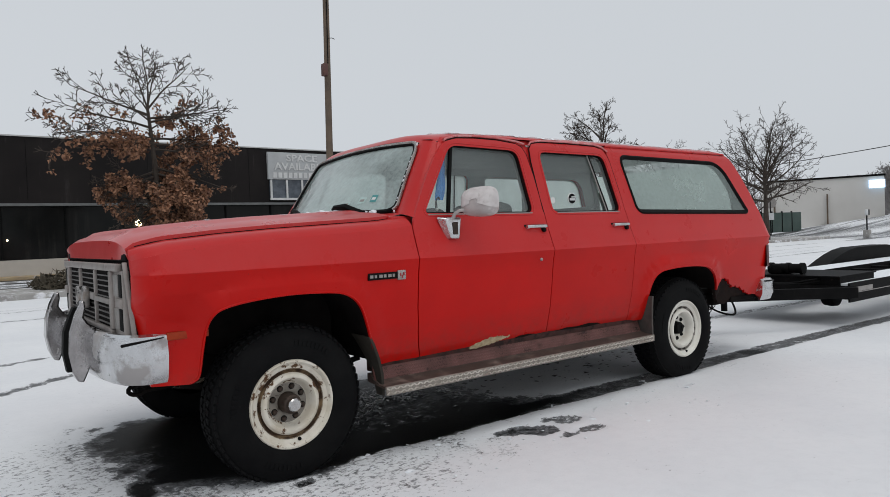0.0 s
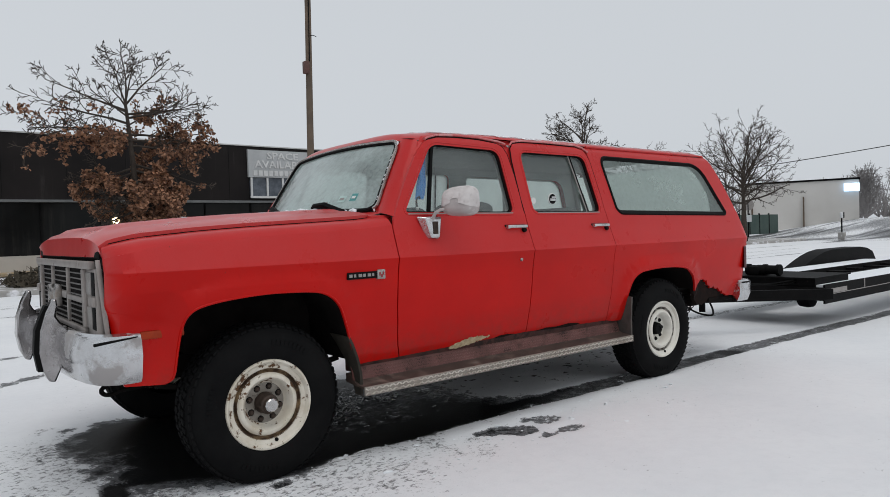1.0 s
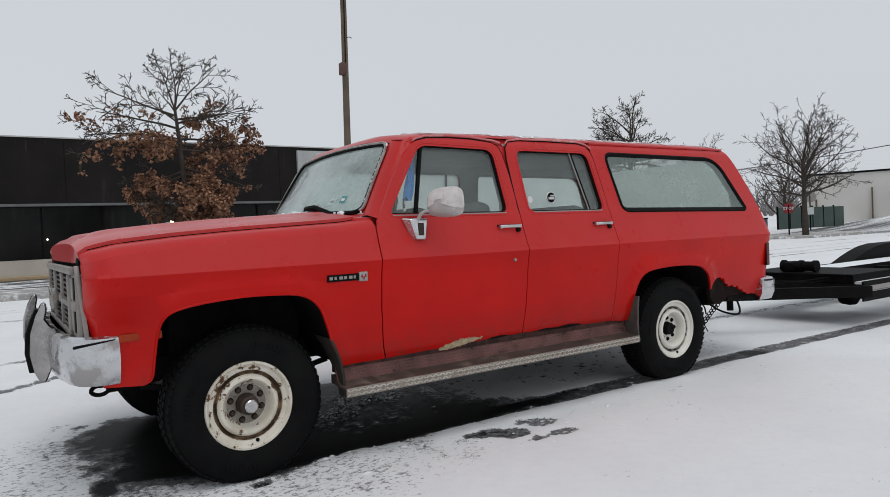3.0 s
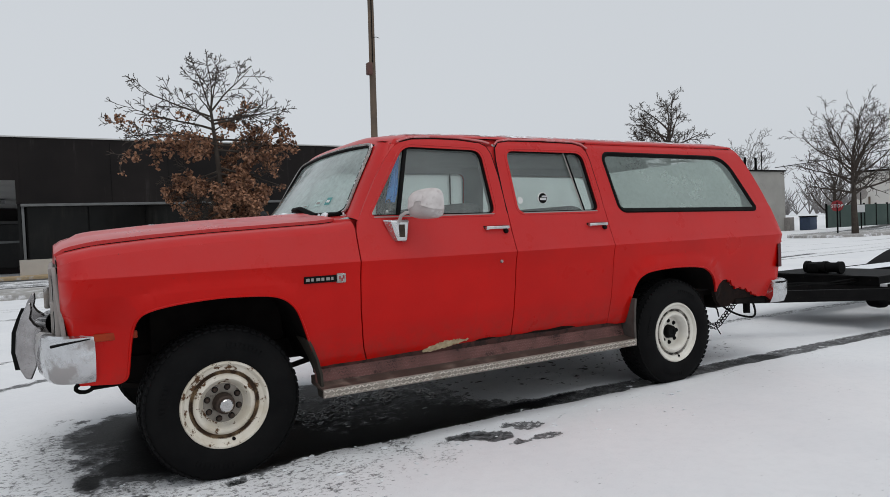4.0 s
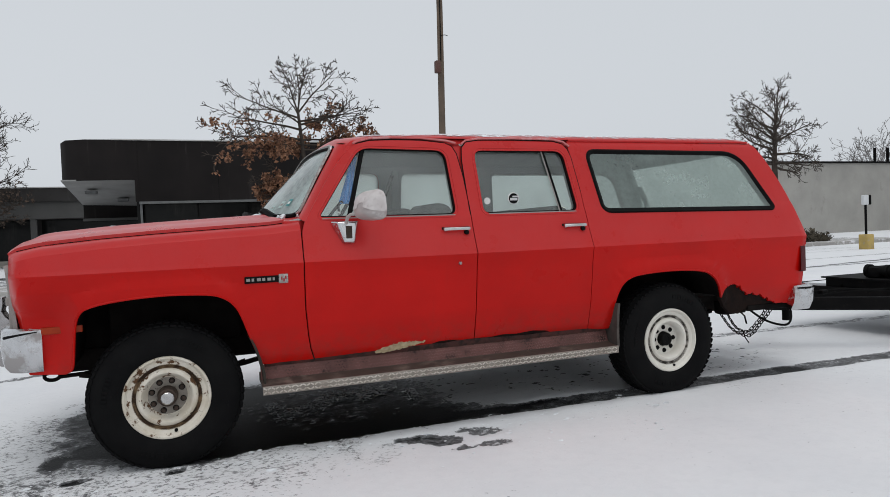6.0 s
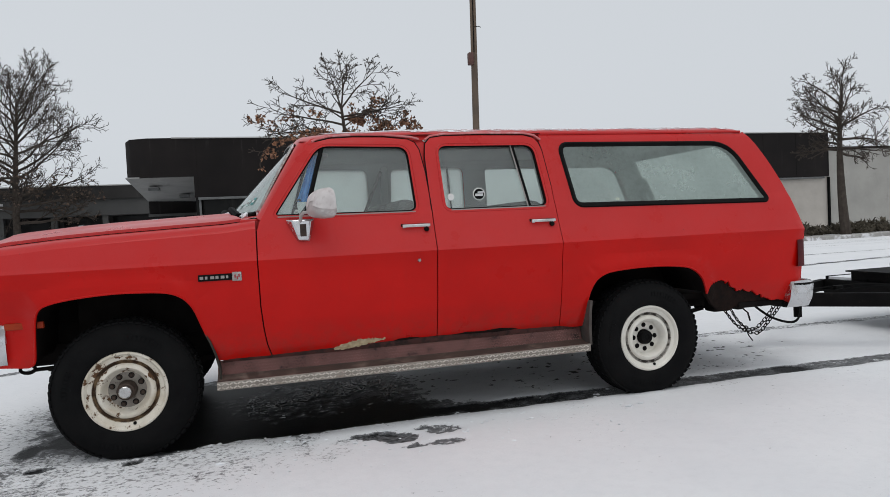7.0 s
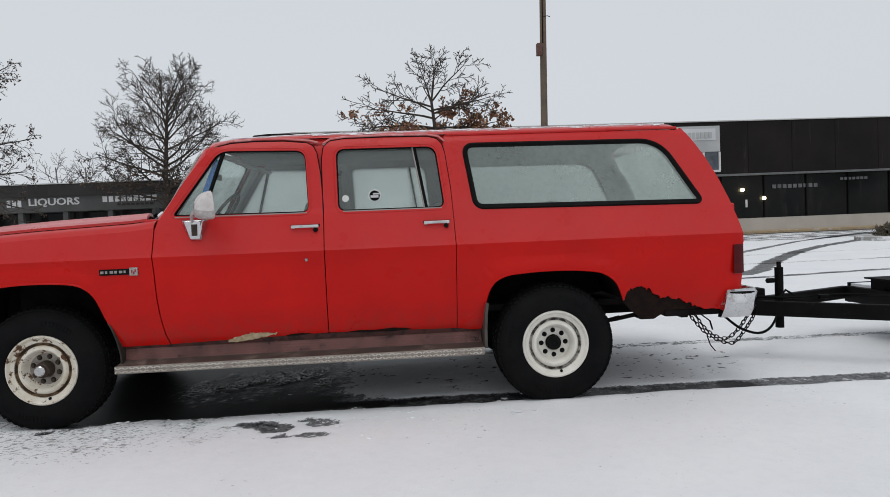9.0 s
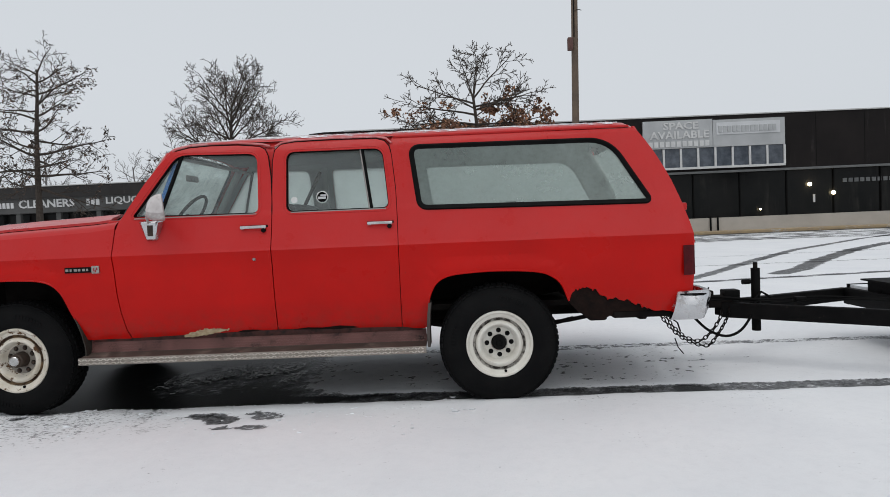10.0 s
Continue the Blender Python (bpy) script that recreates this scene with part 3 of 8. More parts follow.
def build_ground():
    nx, ny = len(GX), len(GY)
    verts, cover, grits = [], [], []
    for y in GY:
        for x in GX:
            c = snow_cover(x, y)
            h = rise(x, y)
            near = -8 < x < 14 and -8 < y < 9
            z = h + ((c - 1) * 0.014 + (0.006 * noise.noise((x * 1.3, y * 1.3, 1.0)) * c if near else 0.0))
            # a low ridge of pushed snow along the truck
            if near and y < 0.3:
                z += 0.012 * math.exp(-((y + 0.02) / 0.10) ** 2) * c * (0.6 + 0.6 * noise.noise((x * 5, y * 5, 3)))
            verts.append((x, y, z))
            cover.append(c)
            grits.append(grit_at(x, y))
    faces = [(j * nx + i, j * nx + i + 1, (j + 1) * nx + i + 1, (j + 1) * nx + i) for j in range(ny - 1) for i in range(nx - 1)]
    me = bpy.data.meshes.new("ground")
    me.from_pydata(verts, [], faces)
    at = me.attributes.new("snow", "FLOAT", "POINT")
    at.data.foreach_set("value", cover)
    at = me.attributes.new("grit", "FLOAT", "POINT")
    at.data.foreach_set("value", grits)
    me.polygons.foreach_set("use_smooth", [True] * len(me.polygons))
    m, n, l, b = material("snow_on_asphalt")
    a = n.new("ShaderNodeAttribute")
    a.attribute_name = "snow"
    co = n.new("ShaderNodeTexCoord")
    fine = node(n, "ShaderNodeTexNoise", Scale=30.0, Detail=8.0, Roughness=0.80)
    l.new(co.outputs["Object"], fine.inputs["Vector"])
    grit = node(n, "ShaderNodeTexNoise", Scale=160.0, Detail=3.0, Roughness=0.6)
    l.new(co.outputs["Object"], grit.inputs["Vector"])
    big = node(n, "ShaderNodeTexNoise", Scale=0.9, Detail=4.0, Roughness=0.6)
    l.new(co.outputs["Object"], big.inputs["Vector"])
    # snow edge broken up by the fine noise
    add = n.new("ShaderNodeMath")
    add.operation = "MULTIPLY_ADD"
    half = n.new("ShaderNodeMath")
    half.operation = "MULTIPLY"
    l.new(a.outputs["Fac"], half.inputs[0])
    half.inputs[1].default_value = 0.5
    l.new(fine.outputs[0], add.inputs[0])
    add.inputs[1].default_value = 0.62
    l.new(half.outputs[0], add.inputs[2])
    mask = ramp(n, l, add.outputs[0], 0.535, 0.585)
    grains = node(n, "ShaderNodeTexNoise", Scale=95.0, Detail=2.0, Roughness=0.6)
    l.new(co.outputs["Object"], grains.inputs["Vector"])
    area = node(n, "ShaderNodeTexNoise", Scale=1.6, Detail=3.0, Roughness=0.6)
    l.new(co.outputs["Object"], area.inputs["Vector"])
    asphalt = mix(n, l, grit.outputs[0], (0.0025, 0.0025, 0.0027), (0.010, 0.010, 0.0105))
    ice = n.new("ShaderNodeMath")
    ice.operation = "MULTIPLY"
    l.new(ramp(n, l, grains.outputs[0], 0.54, 0.62).outputs[0], ice.inputs[0])
    l.new(ramp(n, l, area.outputs[0], 0.44, 0.56).outputs[0], ice.inputs[1])
    ice2 = n.new("ShaderNodeMath")
    ice2.operation = "MULTIPLY"
    l.new(ice.outputs[0], ice2.inputs[0])
    l.new(ramp(n, l, a.outputs["Fac"], 0.03, 0.16).outputs[0], ice2.inputs[1])
    # ice grains, their glint put into a pale colour
    asphalt = mix(n, l, ice2.outputs[0], asphalt, (0.30, 0.305, 0.31))
    slush = mix(n, l, ramp(n, l, fine.outputs[0], 0.4, 0.65).outputs[0], (0.085, 0.086, 0.089), (0.24, 0.245, 0.255))
    low = ramp(n, l, add.outputs[0], 0.37, 0.49)
    wet = mix(n, l, low.outputs[0], asphalt, slush)
    white = mix(n, l, ramp(n, l, big.outputs[0], 0.3, 0.75).outputs[0], (0.80, 0.805, 0.815), (0.72, 0.73, 0.75))
    white = mix(n, l, ramp(n, l, grit.outputs[0], 0.35, 0.6, (0.2, 0.2, 0.2, 1), (0, 0, 0, 1)).outputs[0], white, (0.60, 0.615, 0.64))
    ga = n.new("ShaderNodeAttribute")
    ga.attribute_name = "grit"
    speck = node(n, "ShaderNodeTexNoise", Scale=35.0, Detail=5.0, Roughness=0.76)
    drawn = node(n, "ShaderNodeMapping", Scale=(0.7, 1.0, 1.0))
    l.new(co.outputs["Object"], drawn.inputs["Vector"])
    l.new(drawn.outputs[0], speck.inputs["Vector"])
    gs = n.new("ShaderNodeMath")
    gs.operation = "MULTIPLY_ADD"
    l.new(ga.outputs["Fac"], gs.inputs[0])
    gs.inputs[1].default_value = 0.135
    l.new(speck.outputs[0], gs.inputs[2])
    white = mix(n, l, ramp(n, l, gs.outputs[0], 0.665, 0.715, (0, 0, 0, 1), (0.80, 0.80, 0.80, 1)).outputs[0], white, (0.15, 0.15, 0.155))
    mott = node(n, "ShaderNodeTexNoise", Scale=14.0, Detail=5.0, Roughness=0.7)
    l.new(co.outputs["Object"], mott.inputs["Vector"])
    white = mix(n, l, ramp(n, l, mott.outputs[0], 0.45, 0.75, (0, 0, 0, 1), (0.16, 0.16, 0.16, 1)).outputs[0], white, (0.52, 0.53, 0.55))
    l.new(mix(n, l, mask.outputs[0], wet, white), b.inputs["Base Color"])
    rr = n.new("ShaderNodeMapRange")
    l.new(mask.outputs[0], rr.inputs[0])
    rr.inputs["To Min"].default_value, rr.inputs["To Max"].default_value = 0.42, 0.8
    b.inputs["Specular IOR Level"].default_value = 0.09
    l.new(rr.outputs[0], b.inputs["Roughness"])
    h = n.new("ShaderNodeMath")
    h.operation = "MULTIPLY_ADD"
    l.new(mask.outputs[0], h.inputs[0])
    h.inputs[1].default_value = 1.2
    l.new(fine.outputs[0], h.inputs[2])
    bump(n, l, b, h.outputs[0], 0.45, 0.006)
    me.materials.append(m)
    ob = new("ground", me)
    tagged(ob, "parking lot asphalt under thin trodden snow with bare wheel marks", "ground", kind="structure")


build_ground()


def snow_crumbs():
    """Crumbs of frozen snow along the melted edge by the truck."""
    rng = random.Random(17)
    bm = bmesh.new()
    made = 0
    while made < 320:
        x, y = rng.uniform(-1.4, 3.2), rng.uniform(-0.7, 0.35)
        c = snow_cover(x, y)
        if c < 0.25 or rng.random() > math.exp(-((y - 0.02) / 0.16) ** 2) + 0.10:
            continue
        r = rng.uniform(0.003, 0.007) * (2.2 if rng.random() < 0.12 else 1.0)
        k = bmesh.ops.create_icosphere(bm, subdivisions=1, radius=r)
        for v in k["verts"]:
            v.co = Vector((v.co.x * rng.uniform(0.8, 2.2), v.co.y * rng.uniform(0.8, 1.8), v.co.z * rng.uniform(0.3, 0.7))) + Vector((x, y, (c - 1) * 0.014 + 0.002))
        made += 1
    ob = part("snow_crumbs", bm, SNOWCLUMP, smooth=60)
    tagged(ob, "frozen crumbs of snow scattered along the melted edge", "snow", kind="stuff")


snow_crumbs()


def ice_flakes():
    """Thin glassy flakes frozen on the wet asphalt under the truck."""
    rng = random.Random(77)
    bm = bmesh.new()
    for _ in range(2300):
        x, y = rng.uniform(0.62, 1.72), rng.gauss(1.08, 0.20)
        if y < 0.50 - 0.1 * (x - 0.5) or y > 1.65 or math.sin(5.1 * x + 1.0) * math.sin(6.3 * y) + 0.5 * math.sin(17 * x - 9 * y) < rng.uniform(-0.5, 0.3):
            continue
        ln, wd, h = rng.uniform(0.003, 0.008) * rng.choice((1, 1, 1, 2, 3)), rng.uniform(0.002, 0.005), rng.uniform(0.001, 0.005)
        yaw, tip = rng.gauss(0.25, 0.6), rng.gauss(0.0, 0.12)
        c, s = math.cos(yaw), math.sin(yaw)
        ring = [(ln, 0.2 * wd), (0.3 * ln, wd), (-ln, 0.4 * wd), (-0.6 * ln, -wd), (0.5 * ln, -0.8 * wd)]
        top = [bm.verts.new((x + c * u - s * v, y + s * u + c * v, h + tip * v)) for u, v in ring]
        low = [bm.verts.new((x + 1.2 * (c * u - s * v), y + 1.2 * (s * u + c * v), 0.0)) for u, v in ring]
        bm.faces.new(top)
        for k in range(5):
            bm.faces.new((low[k], low[(k + 1) % 5], top[(k + 1) % 5], top[k]))
    bmesh.ops.recalc_face_normals(bm, faces=bm.faces)
    tagged(part("ice_flakes", bm, ICE, smooth=0), "thin glassy ice flakes on wet black asphalt", "ice", kind="stuff")


ice_flakes()


# ---- buildings ----
def letters(parent, body, x, y, z, height, width, mat, name="letters"):
    bm = text_mesh(body, 1.0, 0.02)
    x0, x1 = min(v.co.x for v in bm.verts), max(v.co.x for v in bm.verts)
    z0, z1 = min(v.co.z for v in bm.verts), max(v.co.z for v in bm.verts)
    sx, sz = width / (x1 - x0), height / (z1 - z0)
    for v in bm.verts:
        v.co = Vector((x + (v.co.x - x0) * sx, y + v.co.y, z + (v.co.z - z0) * sz))
    return part(name, bm, mat, parent, smooth=0)


def bars(parent, x, y, z, height, width, count, mat, name="lettering_bar"):
    step = width / count
    for k in range(count):
        part(name, boxed(x + k * step, x + k * step + step * 0.72, y - 0.03, y, z, z + height), mat, parent, smooth=0)


FY = 30.0
shop = thing("shop_building", "long single-storey shop building with a black fascia, dark glass and a pale low wall", "building", kind="structure")
# fascia with a rounded canopy end
bm = bmesh.new()
out = [(-4.0, FY + 9), (-4.9, FY + 3.5), (-5.05, FY + 1.6), (-4.7, FY + 0.55), (-3.9, FY + 0.1), (-2.8, FY), (-1.9, FY)]
lo, hi = [bm.verts.new((x, y, 4.13)) for x, y in out], [bm.verts.new((x, y, 5.975 - 0.006 * (x + 5))) for x, y in out]
for k in range(len(out) - 1):
    bm.faces.new((lo[k], lo[k + 1], hi[k + 1], hi[k]))
bmesh.ops.recalc_face_normals(bm, faces=bm.faces)
part("canopy_fascia", bm, FASCIA, shop, "black rounded canopy fascia", smooth=60)
part("canopy_edge", boxed(-1.9, -1.75, FY - 0.02, FY + 9, 3.14, 5.90), FASCIA, shop)
bm = bmesh.new()
low = [bm.verts.new(p) for p in ((-4.94, FY + 0.4, 4.13), (-1.9, FY + 0.1, 4.12), (-1.9, FY + 7.0, 3.30), (-4.92, FY + 7.0, 3.40))]
top = [bm.verts.new(v.co + Vector((0, 0, 0.06))) for v in low]
bm.faces.new(low)
bm.faces.new(top)
for k in range(4):
    bm.faces.new((low[k], low[(k + 1) % 4], top[(k + 1) % 4], top[k]))
bmesh.ops.recalc_face_normals(bm, faces=bm.faces)
part("soffit", bm, CANOPYSOFFIT, shop, "pale sloping canopy soffit", smooth=0)
for x, y in ((-4.2, FY + 2.0), (-3.0, FY + 4.2)):
    part("soffit_lamp", boxed(x, x + 0.5, y, y + 0.5, 3.66 - (y - FY - 2.0) * 0.12, 3.80 - (y - FY - 2.0) * 0.12), BAND, shop)
fas = part("fascia", boxed(-1.75, 35.42, FY, FY + 0.5, 3.14, 5.84), FASCIA, shop, "black fascia with faint streaks")
for k in range(15):
    x = -0.65 + k * 2.4
    part("fascia_joint", boxed(x + 2.38, x + 2.40, FY - 0.006, FY, 3.2, 5.8), BLACK, shop)
redge = part("roof_edge", boxed(-2.8, 35.45, FY - 0.05, FY + 0.6, 5.845, 5.90), SOFFIT, shop, "snowy pale roof edge")
for ob in (fas, redge):
    for v in ob.data.vertices:
        if v.co.x < 5 and v.co.z > 5:
            v.co.z += 0.09
part("light_band", boxed(-1.75, 35.0, FY - 0.06, FY + 0.3, 3.02, 3.13), BAND, shop, "dull metal band")
part("back_wall", boxed(-4.9, 34.5, FY + 7.0, FY + 7.2, 0, 5.8), FASCIA, shop)
part("recess_rail", boxed(-4.9, -1.9, FY + 6.82, FY + 6.9, 1.55, 1.66), BAND, shop)
part("roof_slab", boxed(-3.2, 35.3, FY + 0.6, FY + 12, 5.70, 5.80), FASCIA, shop)
# shop front: posts, panes, low wall
x = -1.6
while x < 31.0:
    w = 2.35
    part("shop_pane", boxed(x + 0.06, min(x + w, 31.0), FY + 0.35, FY + 0.38, 0.78, 3.02), DARKGLASS, shop, "dark reflecting shop pane")
    part("mullion", boxed(x, x + 0.06, FY + 0.28, FY + 0.42, 0.76, 3.02), BLACK, shop)
    x += w
part("low_wall", boxed(-1.9, 28.6, FY - 0.25, FY + 0.35, -0.05, 0.76), PALEWALL, shop, "pale rendered low wall")
part("wall_post", boxed(15.46, 15.53, FY - 0.34, FY - 0.26, 0, 0.86), BLACK, shop)
part("wall_post", boxed(15.82, 15.89, FY - 0.34, FY - 0.26, 0, 0.86), BLACK, shop)
part("end_wall", boxed(31.2, 35.4, FY + 0.1, FY + 0.4, 0, 3.14), PALEWALL, shop, "pale wall under the fascia")
part("side_wall", boxed(35.2, 35.42, FY + 0.5, FY + 12, 0, 5.8), PALEWALL, shop)
part("downpipe", boxed(35.30, 35.42, FY - 0.06, FY + 0.06, 0, 3.1), BLACK, shop)
part("shop_door", boxed(29.3, 30.9, FY + 0.22, FY + 0.34, 0, 2.7), DARKGLASS, shop)
part("canopy_post", boxed(-1.74, -1.64, FY + 0.15, FY + 0.27, 0, 3.02), BAND, shop)
part("recess_glass", boxed(-4.9, -1.9, FY + 6.9, FY + 7.0, 0.3, 2.5), DARKGLASS, shop)
part("recess_band", boxed(-4.9, -1.9, FY + 6.6, FY + 6.95, 2.52, 2.66), STRIPBAND, shop)
part("recess_side", boxed(-1.88, -1.77, FY + 0.3, FY + 7, 0, 3.3), DARKGLASS, shop)
# sign boards and the strip of small windows
board = part("sign_board", boxed(12.30, 15.75, FY - 0.16, FY, 4.32, 5.72), SIGNWHITE, shop, "grey letting sign with pale letters")
letters(board, "SPACE", 13.3, FY - 0.18, 5.26, 0.36, 1.75, LETTER)
letters(board, "AVAILABLE", 12.62, FY - 0.18, 4.80, 0.38, 2.95, LETTER)
bars(board, 12.55, FY - 0.165, 4.40, 0.27, 3.1, 11, LETTER)
board = part("sign_board", boxed(15.78, 19.34, FY - 0.14, FY, 4.32, 5.66), SIGNWHITE, shop, "pale letting sign with worn writing")
part("sign_face", boxed(15.95, 19.10, FY - 0.17, FY - 0.14, 4.92, 5.52), SIGNPALE, board)
bars(board, 16.05, FY - 0.172, 5.03, 0.30, 2.9, 13, SIGNWHITE)
winrow = part("window_band", boxed(12.38, 19.34, FY - 0.08, FY, 3.26, 4.31), PALEGLASS, shop, "strip of small dark panes in a pale frame")
for k in range(9):
    xx = 12.40 + k * 0.858
    part("window_post", boxed(xx, xx + 0.10, FY - 0.15, FY - 0.07, 3.36, 4.30), LETTER, winrow)
part("window_rail", boxed(12.38, 19.34, FY - 0.16, FY - 0.07, 3.25, 3.36), LETTER, winrow)
# unreadable lettering on the glass, and lamps inside
bars(shop, 22.4, FY + 0.34, 2.30, 0.20, 2.6, 9, BAND)
bars(shop, 26.2, FY + 0.34, 2.62, 0.14, 1.6, 7, BAND)
for lx, lz, r in ((20.7, 2.27, 0.10), (21.88, 1.80, 0.10), (18.2, 1.10, 0.05), (6.08, 2.21, 0.15), (0.95, 1.60, 0.035)):
    bm = bmesh.new()
    c = bmesh.ops.create_icosphere(bm, subdivisions=2, radius=r)
    for v in c["verts"]:
        v.co = v.co + Vector((lx, FY + 0.22, lz))
    lamp = part("wall_lamp", bm, LAMPGLOW, shop, "small bright lamp at the shop glass")
    part("lamp_arm", boxed(lx - 0.02, lx + 0.02, FY + 0.2, FY + 0.34, lz - 0.02, lz + 0.02), BLACK, lamp)
bm = boxed(20.9, 21.0, FY + 0.30, FY + 0.345, 1.35, 1.75)
part("door_strip", bm, LETTER, shop)
kerb_ob = part("kerb", boxed(-2.6, 30, FY - 1.5, FY - 0.25, -0.1, 0.12, 0.03), TANKERB)
tagged(kerb_ob, "tan kerb with old snow at the shop front", "kerb", kind="structure")

# grey block building next door
grey = thing("block_building", "plain grey stained block wall building", "building", kind="structure")
part("wall", boxed(35.45, 51.5, FY + 0.2, FY + 14, -0.2, 4.86), GREYWALL, grey, "grey stained block wall")
part("coping", boxed(35.40, 51.6, FY + 0.1, FY + 14.1, 4.86, 4.98), BLACK, grey)
for x, h, r in ((49.0, 6.2, 0.10), (50.4, 6.2, 0.10), (51.2, 6.7, 0.04)):
    bm = bmesh.new()
    tube(bm, [(x, FY + 2, 4.9), (x, FY + 2, h)], r, 8)
    part("flue", bm, BLACK, grey)
part("meter_box", boxed(51.3, 51.9, FY - 0.3, FY + 0.3, 0, 1.1, 0.03), GREYPL, grey)

# strip mall to the left, set back
SY = 46.0
mall = thing("strip_mall", "dark flat-roofed strip of shops with pale lettering", "building", kind="structure")
part("parapet", boxed(-75, -2.6, SY - 0.5, SY + 8, 4.15, 5.02), STRIPFACE, mall)
part("sign_band", boxed(-75, -2.6, SY - 0.3, SY + 6, 3.05, 4.15), STRIPBAND, mall)
part("mall_roof_edge", boxed(-75, -2.5, SY - 0.55, SY - 0.4, 5.0, 5.07), SOFFIT, mall)
x = -74.0
while x < -4:
    part("mall_pane", boxed(x + 0.2, x + 2.9, SY + 1.5, SY + 1.55, 0.4, 3.0), DARKGLASS, mall)
    part("mall_post", boxed(x - 0.15, x + 0.2, SY - 0.2, SY + 0.1, 0, 3.05), STRIPBAND, mall)
    x += 3.1
part("mall_wall", boxed(-75, -2.6, SY + 1.72, SY + 1.9, 0, 3.1), STRIPFACE, mall)
part("mall_base", boxed(-75, -2.6, SY + 1.4, SY + 1.7, 0, 0.4), PALEWALL, mall)
letters(mall, "CLEANERS", -30.4, SY - 0.32, 3.42, 0.62, 4.3, LETTER)
bars(mall, -32.6, SY - 0.31, 3.46, 0.42, 1.9, 6, LETTER)
letters(mall, "LIQUORS", -23.7, SY - 0.32, 3.42, 0.62, 3.5, LETTER)
bars(mall, -25.2, SY - 0.31, 3.46, 0.5, 1.1, 3, LETTER)
bars(mall, -18.6, SY - 0.31, 3.62, 0.40, 3.9, 9, LETTER)
bars(mall, -17.6, SY - 0.31, 3.34, 0.14, 2.6, 8, STRIPFACE)

# pale building beyond the road
pale = thing("pale_building", "low white block building with a small lit sign", "building", kind="structure")
A, B = Vector((60.8, 29.6)), Vector((64.4, 20.6))
d = (B - A).normalized()
nrm = Vector((-d.y, d.x))
if nrm.x < 0:
    nrm = -nrm


def pale_box(s0, s1, t0, t1, z0, z1, mat, name, parent=pale):
    bm = bmesh.new()
    box(bm, s0, s1, t0, t1, z0, z1)
    for v in bm.verts:
        p = A + d * v.co.x + nrm * v.co.y
        v.co.x, v.co.y = p.x, p.y
    bmesh.ops.recalc_face_normals(bm, faces=bm.faces)
    return part(name, bm, mat, parent, smooth=0)


LEN = (B - A).length
pale_box(0, LEN, 0, 14, -0.3, 4.75, WHITEWALL, "wall")
pale_box(-0.1, LEN + 0.1, -0.1, 14.1, 4.75, 4.92, BLACK, "roof_edge")
pale_box(LEN - 1.15, LEN + 0.05, -0.35, -0.05, 3.72, 4.42, SIGNGLOW, "lit_sign")
pale_box(LEN - 0.95, LEN - 0.2, -0.40, -0.35, 3.85, 4.30, SIGNGLOW_W, "sign_panel")
pale_box(1.0, 1.15, -0.3, -0.15, 0.2, 2.6, POLEM, "drain_pipe")
pale_box(5.3, 5.42, -0.25, -0.1, 0.5, 3.4, POLEM, "drain_pipe")


# ---- pole, posts, signs, kerbs ----
pole = thing("utility_pole", "tall weathered brown utility pole with a small box", "pole")
bm = bmesh.new()
tube(bm, [(5.52, 10.15, -0.1), (5.59, 10.2, 3.3), (5.65, 10.22, 6.0), (5.71, 10.25, 10.5)], [0.085, 0.075, 0.068, 0.060], 12)
part("shaft", bm, POLEM, pole)
part("junction_box", boxed(5.46, 5.565, 10.06, 10.20, 4.72, 4.98, 0.01), BOXRED, pole, "rusty brown junction box")
bm = bmesh.new()
tube(bm, [(5.63, 10.12, 5.55), (5.71, 10.10, 5.56), (5.77, 10.10, 5.54)], 0.008, 5)
tube(bm, [(5.60, 10.13, 5.0), (5.65, 10.14, 7.5)], 0.012, 5)
part("conduit", bm, BLACK, pole)


def sign_post(x, y, z, h, block, label, plate="box"):
    p = thing("sign_post", label, "sign post", (x, y, z))
    if block:
        w, bh = (0.17, 0.52) if block == 1 else (0.17, 0.42)
        part("post_base", boxed(-w, w, -w, w, -0.05, bh, 0.03), YELLOW if block == 1 else KERB, p, "worn concrete base")
    bm = bmesh.new()
    tube(bm, [(0, 0, 0.0), (0, 0, h)], 0.04, 8)
    part("post", bm, BLACK, p)
    if plate == "box":
        part("plate", boxed(-0.15, 0.11, -0.06, 0.06, h - 0.08, h + 0.26, 0.03), SIGNPALE, p, "small pale box")
        part("plate_back", boxed(0.11, 0.17, -0.10, 0.08, h - 0.08, h + 0.26, 0.02), BLACK, p)
    return p


sign_post(22.2, 12.7, 0.0, 1.62, 1, "short post on a yellow concrete base with a pale box")
sign_post(41.8, 13.4, 0.04, 1.35, 2, "short post on a grey base with a plate")
st = thing("stop_sign", "red octagonal stop sign on a thin post", "traffic sign", (36.5, 17.5, 0.15))
bm = bmesh.new()
tube(bm, [(0, 0, 0), (0, 0, 1.7)], 0.04, 6)
part("post", bm, BLACK, st)
bm = bmesh.new()
lathe_y(bm, [(0.0, 0.02), (0.32, 0.02), (0.32, -0.01), (0.0, -0.01)], 0, 1.50, 8, -1, 0)
turn = Matrix.Rotation(radians(-58), 4, "Z")
plate = part("octagon", moved(bm, turn), STOPRED, st, smooth=0)
bm = text_mesh("STOP", 0.24, 0.004, "CENTER")
moved(bm, turn @ Matrix.Translation((0, -0.03, 1.415)))
